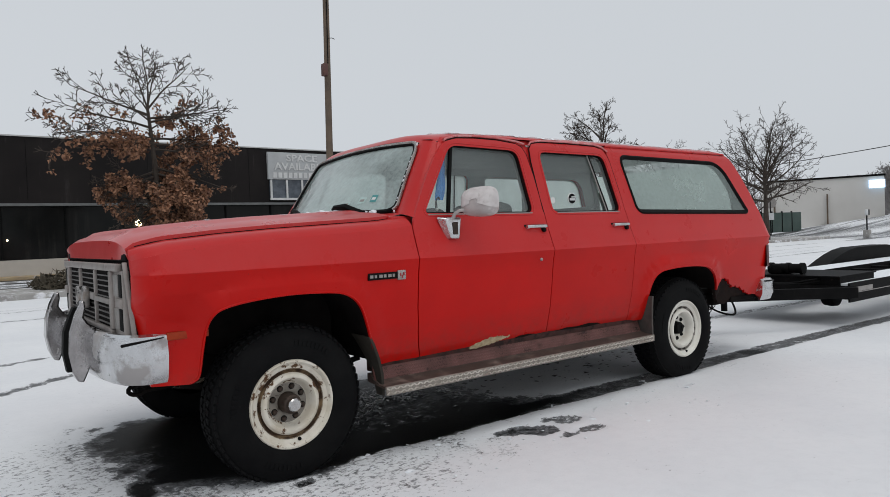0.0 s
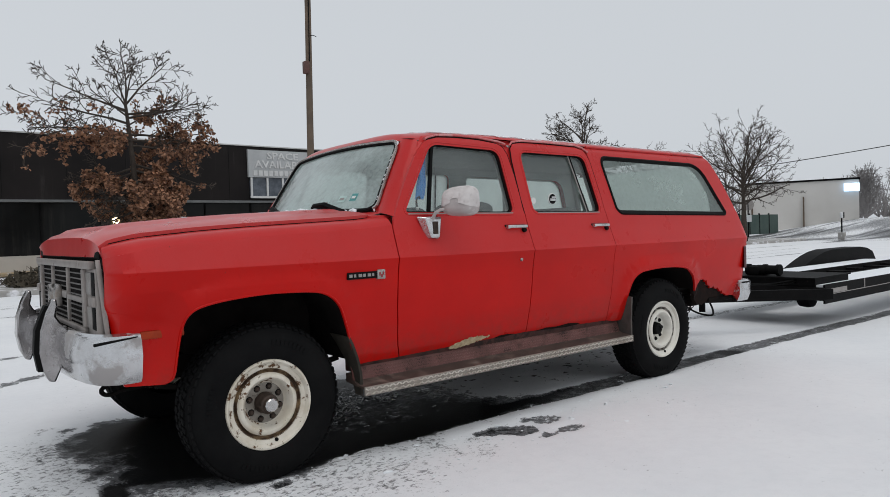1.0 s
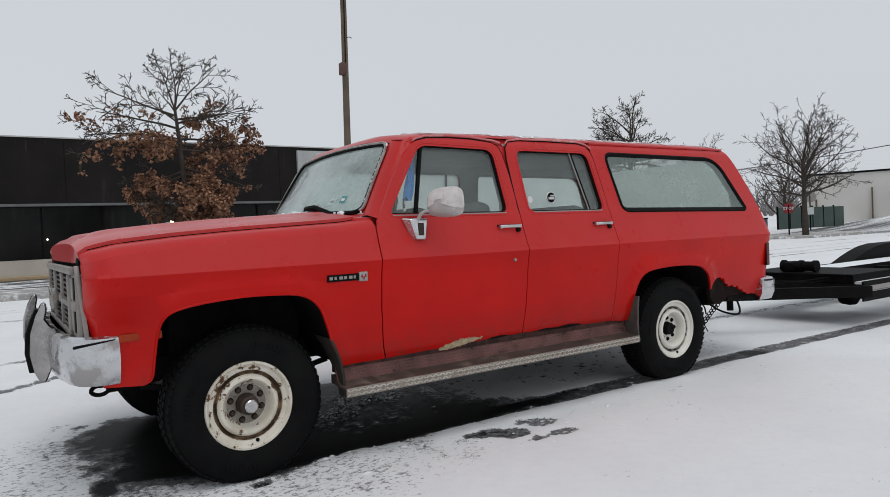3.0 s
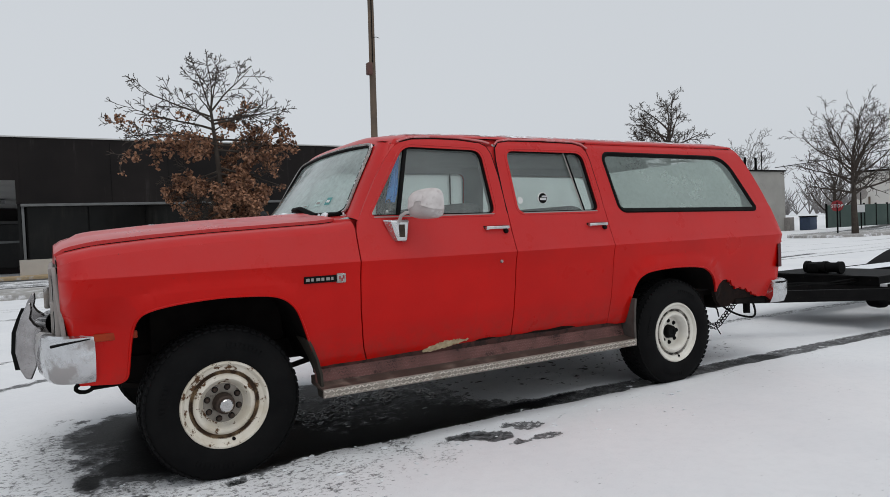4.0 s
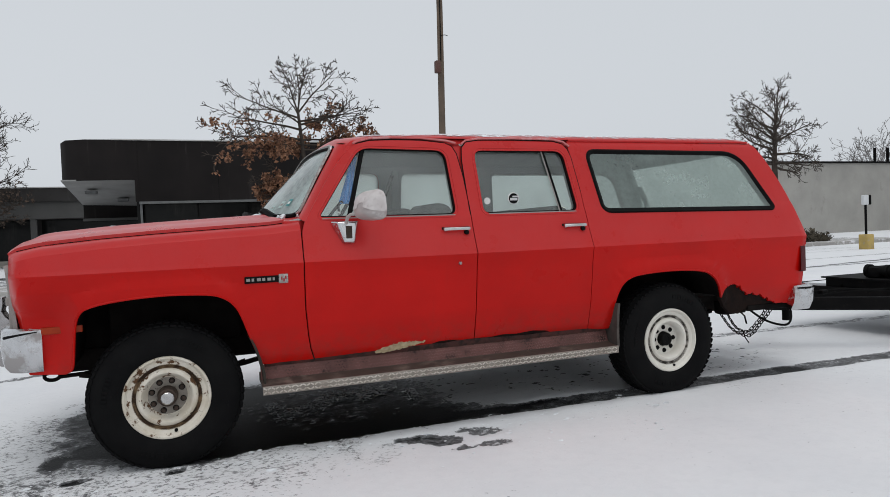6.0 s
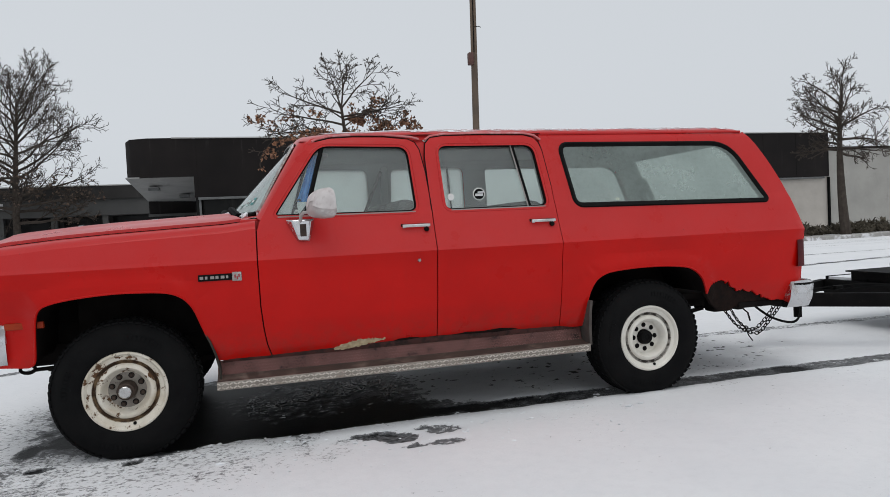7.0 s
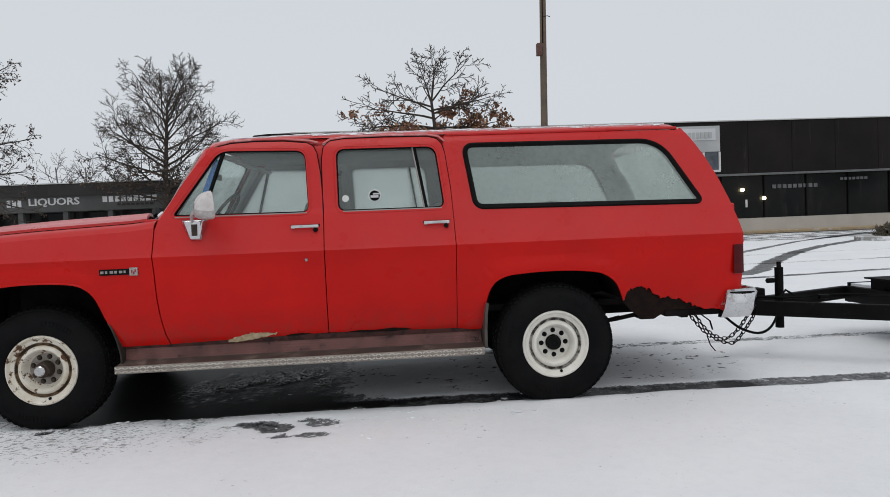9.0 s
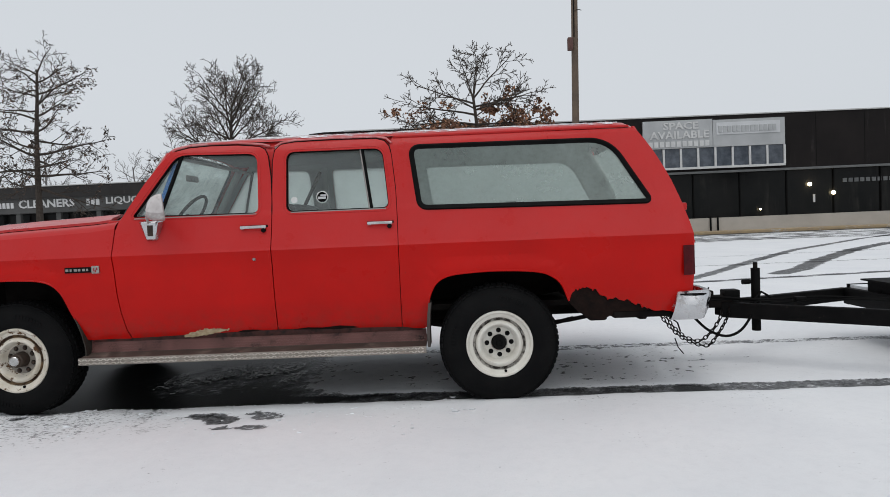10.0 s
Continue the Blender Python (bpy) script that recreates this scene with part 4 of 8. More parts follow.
part("stop_letters", bm, SIGNPALE, plate, smooth=0)
st2 = thing("road_sign", "grey round sign back with a small plate on a post", "traffic sign", (41.5, 18.9, 0.25))
bm = bmesh.new()
tube(bm, [(0, 0, 0), (0, 0, 2.2)], 0.04, 6)
part("post", bm, BLACK, st2)
bm = bmesh.new()
lathe_y(bm, [(0.0, 0.02), (0.38, 0.02), (0.38, -0.01), (0.0, -0.01)], 0, 2.1, 8, -1, 0)
part("disc", moved(bm, turn), GREYPL, st2, smooth=0)
bm = boxed(-0.2, 0.2, -0.05, -0.02, 1.0, 1.45)
part("small_plate", moved(bm, turn), SIGNPALE, st2)
bin_ = thing("waste_container", "dark blue waste container by the wall", "container", (52.0, 28.6, 0.0))
part("body", boxed(-0.48, 0.48, -0.45, 0.45, 0, 1.05, 0.05), BLUEBIN, bin_)
part("lid", boxed(-0.52, 0.52, -0.49, 0.49, 1.05, 1.16, 0.03), BLACK, bin_)
fence = thing("screened_fence", "dark green screened fence panel by the road", "fence", (48, 22.4, 0.30))
for k in range(6):
    part("fence_panel", boxed(k * 1.52 - 4.0, k * 1.52 - 2.55, 0.0, 0.05, 0, 1.5), GREENSCREEN, fence)
    part("fence_post", boxed(k * 1.52 - 4.08, k * 1.52 - 4.0, -0.03, 0.08, 0, 1.6), BLACK, fence)


def island(x0, x1, y0, y1, label):
    bm = bmesh.new()
    r = (y1 - y0) / 2
    pts = [(x0 + r + r * math.cos(a), (y0 + y1) / 2 + r * math.sin(a)) for a in [math.pi / 2 + math.pi * k / 12 for k in range(13)]]
    pts += [(x1 - r + r * math.cos(a), (y0 + y1) / 2 + r * math.sin(a)) for a in [-math.pi / 2 + math.pi * k / 12 for k in range(13)]]
    lo = [bm.verts.new((x, y, -0.05)) for x, y in pts]
    hi = [bm.verts.new((x, y, 0.14)) for x, y in pts]
    for k in range(len(pts)):
        bm.faces.new((lo[k], lo[(k + 1) % len(pts)], hi[(k + 1) % len(pts)], hi[k]))
    bm.faces.new(hi)
    bmesh.ops.recalc_face_normals(bm, faces=bm.faces)
    ob = part("kerb_island", bm, KERB, bevel=0.03)
    return tagged(ob, label, "kerb", kind="structure")


island(-9, 6.2, 15.7, 18.6, "kerbed planting island with patchy snow")
island(18.2, 29.5, 16.2, 19.0, "kerbed planting island with snow and shrubs")
island(33.5, 43.0, 15.2, 19.5, "kerbed corner island by the road")

# overhead cable
bm = bmesh.new()
a, b = Vector((50.6, 30.4, 5.2)), Vector((62.5, -2.0, 9.4))
tube(bm, [a.lerp(b, k / 20) + Vector((0, 0, -0.5 * 4 * (k / 20) * (1 - k / 20))) for k in range(21)], 0.035, 5)
cab = part("overhead_cable", bm, WIRE)
tagged(cab, "sagging dark overhead cable", "cable")


# ---- trees ----
def tree(name, x, y, z, height, seed, label, trunk_r=0.11, spread_k=0.55, first=0.35, levels=4, limbs=13, droop=0.0, mat=None, leaves=0, leaf_zone=(0.2, 0.6), leaf_size=0.09,
         lean=(0, 0), up=0.35, twig=1.0, sub=6, profile=None, trunk_k=0.92, plan=None):
    """A bare winter tree: tapered trunk, limbs and twigs, with or without hanging leaves."""
    rng = random.Random(seed)
    t = thing(name, label, "tree", (x, y, z))
    bt, bb, bl = bmesh.new(), bmesh.new(), bmesh.new()
    tips = []

    def grow(bm, p, d, length, r, level, leafy=1):
        n = 6 if level < 2 else 4
        pts, rad = [p.copy()], [r]
        q, e = p.copy(), d.copy()
        for k in range(n):
            wob = 0.06 if not level else (0.09 if plan and level == 1 else 0.17)
            e = (e + Vector((rng.uniform(-wob, wob), rng.uniform(-wob, wob), rng.uniform(-wob, wob) + (up * 0.18 if level else 0) - droop * 0.1))).normalized()
            q = q + e * (length / n)
            pts.append(q.copy())
            rad.append(max(r * (1 - 0.72 * (k + 1) / n), 0.0055 * twig))
        tube(bm, pts, rad, 8 if level == 0 else (5 if level == 1 else 3), cap=False)
        if level >= levels:
            tips.append((pts, level, leafy))
            return
        kids = (len(plan) if plan else limbs) if level == 0 else max(2, int(sub * (1.15 if level == 1 else 0.8) * (0.7 + 0.5 * rng.random())))
        for k in range(kids):
            s = (first + (1 - first) * (k + rng.random()) / kids) if level == 0 else 0.22 + 0.78 * (k + rng.random()) / kids
            if level == 0 and plan:
                s = plan[k][0]
            s = min(s, 0.985)
            i = min(int(s * n), n - 1)
            f = s * n - i
            base = pts[i].lerp(pts[i + 1], f)
            ax = (pts[i + 1] - pts[i]).normalized()
            az = k * 2.4 + rng.uniform(-0.5, 0.5)
            side = ax.orthogonal().normalized()
            side = Matrix.Rotation(az, 3, ax) @ side
            ang = rng.uniform(0.75, 1.25) if level == 0 else rng.uniform(0.5, 1.0)
            nd = (ax * math.cos(ang) + side * math.sin(ang)).normalized()
            hold = leafy
            if level == 0 and plan:
                _, turn, lift, ln, hold = plan[k]
                az, el = radians(turn), radians(lift)
                nd = Vector((math.cos(az) * math.cos(el), math.sin(az) * math.cos(el), math.sin(el)))
                rr = r * 0.50 * (1 - 0.45 * s) * min(1.0, 0.45 + ln / 5)
            elif level == 0 and profile:
                rel = base.z / height
                ln, el = lerp_at(profile[0], rel) * height * rng.uniform(0.82, 1.12), radians(lerp_at(profile[1], rel) + rng.uniform(-9, 9))
                nd = Vector((math.cos(az) * math.cos(el), math.sin(az) * math.cos(el), math.sin(el)))
                rr = r * 0.50 * (1 - 0.55 * s)
            elif level == 0:
                ln = height * spread_k * (1.0 - 0.55 * ((s - first) / (1 - first))) * rng.uniform(0.8, 1.15)
                rr = r * 0.50 * (1 - 0.55 * s)
            else:
                ln = length * rng.uniform(0.38, 0.62) * (1.05 - 0.4 * s)
                rr = max(rad[i] * 0.55, 0.0075 * twig)
            grow(bb, base, nd, ln, rr, level + 1, hold)
        if level:
            tips.append((pts, level, leafy))

    d0 = Vector((lean[0], lean[1], 1)).normalized()
    grow(bt, Vector((0, 0, -0.1)), d0, height * trunk_k, trunk_r, 0)
    part("trunk", bt, mat or BARK, t)
    tagged(part("crown", bb, mat or BARK, t, smooth=60), kind="stuff")
    if leaves:
        zone = [(p, l, f) for p, l, f in tips if f and rng.random() < f and l >= 2 and leaf_zone[0] * height < p[-1].z < leaf_zone[1] * height and noise.noise((p[-1].x * 0.55 + seed, p[-1].y * 0.55, p[-1].z * 1.5)) > -0.10] or tips
        for k in range(leaves):
            pts, _, _ = zone[rng.randrange(len(zone))]
            i = rng.randrange(len(pts) - 1)
            c = pts[i].lerp(pts[i + 1], rng.random()) + Vector((rng.gauss(0, 0.05), rng.gauss(0, 0.05), rng.gauss(-0.03, 0.05)))
            a = Vector((rng.gauss(0, 1), rng.gauss(0, 1), rng.gauss(-0.4, 0.7))).normalized()
            b = a.orthogonal().normalized()
            b = Matrix.Rotation(rng.uniform(0, 6.28), 3, a) @ b
            s = leaf_size * rng.uniform(0.6, 1.3)
            w = a.cross(b) * 0.25 * s
            v = [bl.verts.new(c + o) for o in (Vector(), a * 0.45 * s + b * 0.38 * s + w, a * s, a * 0.5 * s - b * 0.38 * s + w, a * 0.5 * s - w * 0.3)]
            bl.faces.new((v[0], v[1], v[4]))
            bl.faces.new((v[1], v[2], v[4]))
            bl.faces.new((v[2], v[3], v[4]))
            bl.faces.new((v[3], v[0], v[4]))
        tagged(part("foliage", bl, LEAF if plan else LEAF_DULL, t, "hanging russet dead leaves" if plan else "few dark dry leaves", smooth=0), kind="stuff")
    else:
        bl.free()
    return t


# the oak's limbs: share of the trunk's height, turn, lift, length, and how leafy they are
OAK_TOP = [(0.88, 188, 10, 2.2, 0), (0.95, 170, 24, 2.1, 0), (0.985, 70, 62, 1.8, 0), (0.98, 20, 46, 2.0, 0), (0.93, -8, 9, 1.9, 0), (0.91, -30, 14, 1.6, 0.05),
           (0.97, 100, 42, 1.3, 0), (0.91, 35, 12, 1.6, 0.1), (0.92, -140, 20, 1.4, 0), (0.985, -75, 62, 1.3, 0), (0.87, -5, 34, 0.8, 1.0), (0.985, 190, 72, 1.4, 0)]
OAK_MID = [(0.82, 186, 4, 2.4, 0.7), (0.80, 172, 2, 2.1, 0.7), (0.82, 205, 3, 1.5, 0.6), (0.79, -8, -3, 1.8, 0.6), (0.82, 4, 8, 2.0, 0.6), (0.77, 22, -8, 1.6, 0.6), (0.76, -40, 0, 1.4, 0.5),
           (0.80, 95, 3, 1.4, 0.5), (0.79, -115, -2, 1.4, 0.5), (0.66, -14, -14, 1.9, 0.06), (0.64, 170, -20, 1.5, 0.03), (0.72, 60, -6, 1.2, 0.4)]
rng = random.Random(9)
OAK_LOW = [(0.40 + 0.24 * k / 19, k * 137.5, rng.uniform(-30, -8), rng.uniform(0.95, 1.35), 1.0) for k in range(20)]
tree("oak_tree", 4.02, 17.3, 0.1, 7.0, 14, "young oak, bare above, with russet dead leaves below", 0.14, 0.42, 0.24, 4, 30, 0.0, leaves=14000, leaf_zone=(0.15, 0.80), leaf_size=0.115, up=0.05, sub=6, twig=1.7,
     trunk_k=0.74, lean=(-0.10, 0), plan=OAK_TOP + OAK_MID + OAK_LOW)
tree("bare_tree", 22.5, 16.6, 0.1, 6.9, 21, "slender bare tree with a crooked crown", 0.19, 0.36, 0.62, 4, 18, up=0.05, lean=(-0.05, 0), sub=7, twig=1.5,
     profile=([(0.45, 0.20), (0.6, 0.26), (0.74, 0.26)], [(0.45, 4), (0.6, 22), (0.74, 56)]), trunk_k=0.74)
tree("bare_tree", 36.0, 16.3, 0.1, 7.7, 34, "round-crowned bare winter tree by the road", 0.19, 0.46, 0.50, 4, 24, up=0.16, sub=6, twig=1.7,
     profile=([(0.25, 0.33), (0.36, 0.36), (0.46, 0.38), (0.56, 0.34)], [(0.25, 12), (0.36, 26), (0.46, 46), (0.56, 72)]), trunk_k=0.56)
tree("bare_tree", -22.62, 36.0, 0.0, 12.4, 41, "tall bare tree with level limbs and few dry leaves", 0.24, 0.33, 0.36, 4, 27, up=0.0, leaves=1100, leaf_zone=(0.2, 0.95), leaf_size=0.17, sub=6, twig=2.2,
     profile=([(0.25, 0.26), (0.5, 0.30), (0.75, 0.24), (0.95, 0.17)], [(0.25, -14), (0.5, 0), (0.75, 16), (0.95, 34)]))
tree("bare_tree", -13.4, 43.5, 0.0, 12.4, 51, "broad bare tree before the shops with a few dry leaves", 0.26, 0.45, 0.27, 4, 38, up=0.2, leaves=700, leaf_zone=(0.2, 0.5), leaf_size=0.20, sub=7, twig=2.4,
     profile=([(0.2, 0.33), (0.45, 0.37), (0.68, 0.31), (0.9, 0.20)], [(0.2, 0), (0.45, 20), (0.68, 42), (0.9, 62)]), trunk_k=0.82)
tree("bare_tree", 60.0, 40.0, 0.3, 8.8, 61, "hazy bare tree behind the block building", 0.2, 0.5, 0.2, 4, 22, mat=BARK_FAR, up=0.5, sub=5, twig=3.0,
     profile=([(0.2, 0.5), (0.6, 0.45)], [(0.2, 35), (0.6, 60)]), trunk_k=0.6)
tree("bare_tree", 50.5, 25.5, 0.4, 6.4, 71, "spreading bare tree by the fence", 0.16, 0.6, 0.12, 4, 14, up=0.3, sub=4, twig=2.5,
     profile=([(0.1, 0.6), (0.5, 0.5)], [(0.1, 35), (0.5, 55)]), trunk_k=0.5)
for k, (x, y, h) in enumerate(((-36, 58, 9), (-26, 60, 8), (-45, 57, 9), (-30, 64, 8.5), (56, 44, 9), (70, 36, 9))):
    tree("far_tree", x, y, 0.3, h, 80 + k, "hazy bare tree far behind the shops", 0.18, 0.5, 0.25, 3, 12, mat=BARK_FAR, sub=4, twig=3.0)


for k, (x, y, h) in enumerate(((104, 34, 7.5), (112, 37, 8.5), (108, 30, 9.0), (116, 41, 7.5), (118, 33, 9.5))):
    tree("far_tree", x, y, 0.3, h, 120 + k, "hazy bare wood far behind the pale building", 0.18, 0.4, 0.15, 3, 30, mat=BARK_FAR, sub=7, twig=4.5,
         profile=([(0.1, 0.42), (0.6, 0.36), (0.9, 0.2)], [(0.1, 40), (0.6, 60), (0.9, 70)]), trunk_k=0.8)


def shrub(x, y, z, w, h, seed):
    rng = random.Random(seed)
    bm = bmesh.new()
    for k in range(260):
        a, r = rng.uniform(0, 6.28), rng.random() ** 0.5
        p = Vector((w * r * math.cos(a), 0.7 * r * math.sin(a), 0.0))
        top = p * 1.2 + Vector((rng.gauss(0, 0.12), rng.gauss(0, 0.12), h * rng.uniform(0.5, 1.0) * (1.15 - 0.6 * r)))
        m = p.lerp(top, 0.5) + Vector((rng.gauss(0, 0.05), rng.gauss(0, 0.05), 0))
        tube(bm, [p, m, top], [0.016, 0.012, 0.006], 3, cap=False)
    for k in range(700):
        a, r = rng.uniform(0, 6.28), rng.random() ** 0.5
        c = Vector((w * r * math.cos(a), 0.75 * r * math.sin(a), h * rng.uniform(0.1, 1.0) * (1.1 - 0.6 * r)))
        s = rng.uniform(0.04, 0.10)
        v = [bm.verts.new(c + Vector((rng.gauss(0, s), rng.gauss(0, s), rng.gauss(0, s)))) for _ in range(3)]
        bm.faces.new(v)
    ob = part("shrub", bm, SHRUBM, smooth=0)
    ob.location = (x, y, z)
    tagged(ob, "low brown winter shrub on the island", "shrub", "island shrubs")


for k, (x, y, w, h) in enumerate(((19.8, 17.6, 1.0, 0.50), (21.3, 17.8, 1.1, 0.55), (23.4, 17.5, 1.0, 0.48), (25.2, 17.8, 1.2, 0.52), (1.6, 17.2, 1.0, 0.55), (-6.5, 17.2, 1.0, 0.5), (31.0, 29.2, 0.8, 0.9))):
    shrub(x, y, 0.12, w, h, 200 + k)

# distant woods
bm = bmesh.new()
rng = random.Random(77)
for k in range(900):
    a = rng.uniform(-0.2, 1.9)
    r = rng.uniform(150, 230)
    p = Vector((r * math.cos(a), r * math.sin(a) + 10, 1.5))
    h = rng.uniform(5, 10)
    for j in range(9):
        q = p + Vector((rng.gauss(0, 2.4), rng.gauss(0, 2.4), h * rng.uniform(0.5, 1)))
        tube(bm, [p, p.lerp(q, 0.5) + Vector((rng.gauss(0, 0.5), rng.gauss(0, 0.5), 0)), q], [0.12, 0.09, 0.04], 3, cap=False)
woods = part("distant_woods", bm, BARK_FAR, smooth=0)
tagged(woods, "hazy grey bare woods on the horizon", "trees", kind="stuff")


# ---- the red truck wagon ----
YC = 0.93
SEC = [(0.36, 0.06), (0.49, 0.035), (0.55, 0.012), (0.70, -0.026), (0.85, -0.048), (0.98, -0.063), (1.050, -0.078), (1.066, -0.083),
       (1.085, -0.074), (1.2, -0.032), (1.30, -0.002), (1.335, 0.012), (1.70, 0.112), (1.76, 0.134), (1.80, 0.165)]
HOODGAP = [(-0.72, 1.170), (-0.70, 1.190), (-0.563, 1.219), (-0.305, 1.242), (-0.031, 1.259), (0.261, 1.272), (0.572, 1.286), (0.70, 1.300), (0.80, 1.308)]
ARCH_F = [(-0.438, 0.548), (-0.428, 0.689), (-0.415, 0.79), (-0.392, 0.855), (-0.341, 0.890), (-0.211, 0.914), (-0.023, 0.927), (0.14, 0.923), (0.25, 0.912),
          (0.317, 0.886), (0.362, 0.845), (0.393, 0.790), (0.441, 0.656), (0.502, 0.502)]
ARCH_R = [(2.800, 0.50), (2.824, 0.655), (2.845, 0.735), (2.885, 0.800), (2.94, 0.835), (3.02, 0.854), (3.224, 0.866), (3.42, 0.862), (3.564, 0.846), (3.625, 0.825),
          (3.677, 0.790), (3.712, 0.745), (3.735, 0.690), (3.752, 0.645)]
ROT = [(3.770, 0.70), (3.797, 0.727), (3.815, 0.720), (3.84, 0.737), (3.894, 0.730), (3.91, 0.712), (3.93, 0.722), (3.951, 0.690), (3.985, 0.668), (4.008, 0.650), (4.06, 0.657), (4.10, 0.636),
       (4.144, 0.640), (4.17, 0.622), (4.192, 0.600), (4.215, 0.618), (4.235, 0.585), (4.29, 0.580), (4.305, 0.562), (4.37, 0.560), (4.42, 0.552)]


def torn_line(pts, seed, amp):
    """A torn edge: each stretch broken into short uneven steps."""
    r = random.Random(seed)
    out = []
    for (xa, za), (xb, zb) in zip(pts, pts[1:]):
        out += [(xa + (xb - xa) * k / 3 + r.uniform(-0.003, 0.003), za + (zb - za) * k / 3 + r.uniform(-amp, amp)) for k in range(3)]
    return out + [pts[-1]]


ROT = torn_line(ROT, 31, 0.0065)


def smooth_open(pts, n=3):
    """A smooth curve through the points."""
    out = []
    for i in range(len(pts) - 1):
        p0, p1, p2, p3 = pts[max(i - 1, 0)], pts[i], pts[i + 1], pts[min(i + 2, len(pts) - 1)]
        for k in range(n):
            t = k / n
            out.append(tuple(0.5 * (2 * b + (c - a) * t + (2 * a - 5 * b + 4 * c - d) * t * t + (3 * b - a - 3 * c + d) * t ** 3) for a, b, c, d in zip(p0, p1, p2, p3)))
    return out + [pts[-1]]


ARCH_F = smooth_open([(-0.475, 0.553), (-0.449, 0.566), (-0.437, 0.60)] + ARCH_F[1:])
ARCH_R = smooth_open(ARCH_R)


def skin_y(x, z):
    y = lerp_at(SEC, z)
    for arch, cx in ((ARCH_F, 0.02), (ARCH_R, 3.29)):
        # pressed flare round the wheel openings
        if cx - 0.75 < x < cx + 0.75 and z < 1.04:
            d = min((Vector((x, z)) - Vector(q)).length for q in arch)
            y -= 0.017 * max(0.0, min(1.0, (0.090 - d) / 0.022))
    if x < -0.36 and z < 0.98:
        # the nose tucks in before the wheel
        k = max(0.0, min(1.0, (-0.36 - x) / 0.12))
        h = max(0.0, min(1.0, (0.98 - z) / 0.15))
        y += 0.072 * k * k * (3 - 2 * k) * h * (0.45 + 0.55 * max(0.0, min(1.0, (z - 0.5) / 0.2)))
    if x < -0.62:
        y += 0.115 * ((-0.62 - x) / 0.086) ** 2
    if x > 4.50:
        y += 4.0 * (x - 4.50) ** 2
    return y


def sided(y, side):
    return y if side < 0 else 2 * YC - y


def panel(outer, holes=(), side=-1, inset=0.0, flange=0.018, cuts=(), xcuts=()):
    """A sheet-metal panel: a polygon in x and z, with holes, laid on the body's curved side."""
    bm = bmesh.new()
    for loop in (outer, *holes):
        vs = [bm.verts.new((x, 0, z)) for x, z in loop]
        for a, b in zip(vs, vs[1:] + vs[:1]):
            bm.edges.new((a, b))
    bmesh.ops.triangle_fill(bm, edges=bm.edges[:], use_beauty=True)
    z0, z1 = min(v.co.z for v in bm.verts), max(v.co.z for v in bm.verts)
    rows = [z for z, _ in SEC] + [0.45 + 0.04 * k for k in range(35)] + list(cuts)
    for z in rows:
        if z0 < z < z1:
            bmesh.ops.bisect_plane(bm, geom=bm.verts[:] + bm.edges[:] + bm.faces[:], plane_co=(0, 0, z), plane_no=(0, 0, 1))
    x0, x1 = min(v.co.x for v in bm.verts), max(v.co.x for v in bm.verts)
    k = x0 + 0.05
    while k < x1:
        bmesh.ops.bisect_plane(bm, geom=bm.verts[:] + bm.edges[:] + bm.faces[:], plane_co=(k, 0, 0), plane_no=(1, 0, 0))
        k += 0.05
    for x in xcuts:
        bmesh.ops.bisect_plane(bm, geom=bm.verts[:] + bm.edges[:] + bm.faces[:], plane_co=(x, 0, 0), plane_no=(1, 0, 0))
    bmesh.ops.remove_doubles(bm, verts=bm.verts, dist=0.0006)
    for v in bm.verts:
        v.co.y = sided(skin_y(v.co.x, v.co.z) + inset, side)
    for f in bm.faces:
        f.normal_update()
        if f.normal.y * side < 0:
            f.normal_flip()
    if flange:
        rim = [e for e in bm.edges if e.is_boundary]
        ext = bmesh.ops.extrude_edge_only(bm, edges=rim)
        for g in ext["geom"]:
            if isinstance(g, bmesh.types.BMVert):
                g.co.y -= side * flange
    return bm


def ring_strip(loop_a, loop_b, side, inset_a, inset_b):
    """A strip between two closed loops of equal count."""
    bm = bmesh.new()
    a = [bm.verts.new((x, sided(skin_y(x, z) + inset_a, side), z)) for x, z in loop_a]
    b = [bm.verts.new((x, sided(skin_y(x, z) + inset_b, side), z)) for x, z in loop_b]
    n = len(a)
    for k in range(n):
        bm.faces.new((a[k], a[(k + 1) % n], b[(k + 1) % n], b[k]))
    bmesh.ops.recalc_face_normals(bm, faces=bm.faces)
    return bm


def grown(loop, d):
    """The loop moved outwards by d (a closed 2D loop)."""
    n = len(loop)
    area = sum(loop[i - 1][0] * loop[i][1] - loop[i][0] * loop[i - 1][1] for i in range(n))
    s = 1 if area > 0 else -1
    out = []
    for i in range(n):
        a, b = Vector(loop[i - 1]), Vector(loop[(i + 1) % n])
        t = (b - a)
        t = t.normalized() if t.length > 1e-9 else Vector((1, 0))
        out.append((loop[i][0] + s * d * t.y, loop[i][1] - s * d * t.x))
    return out


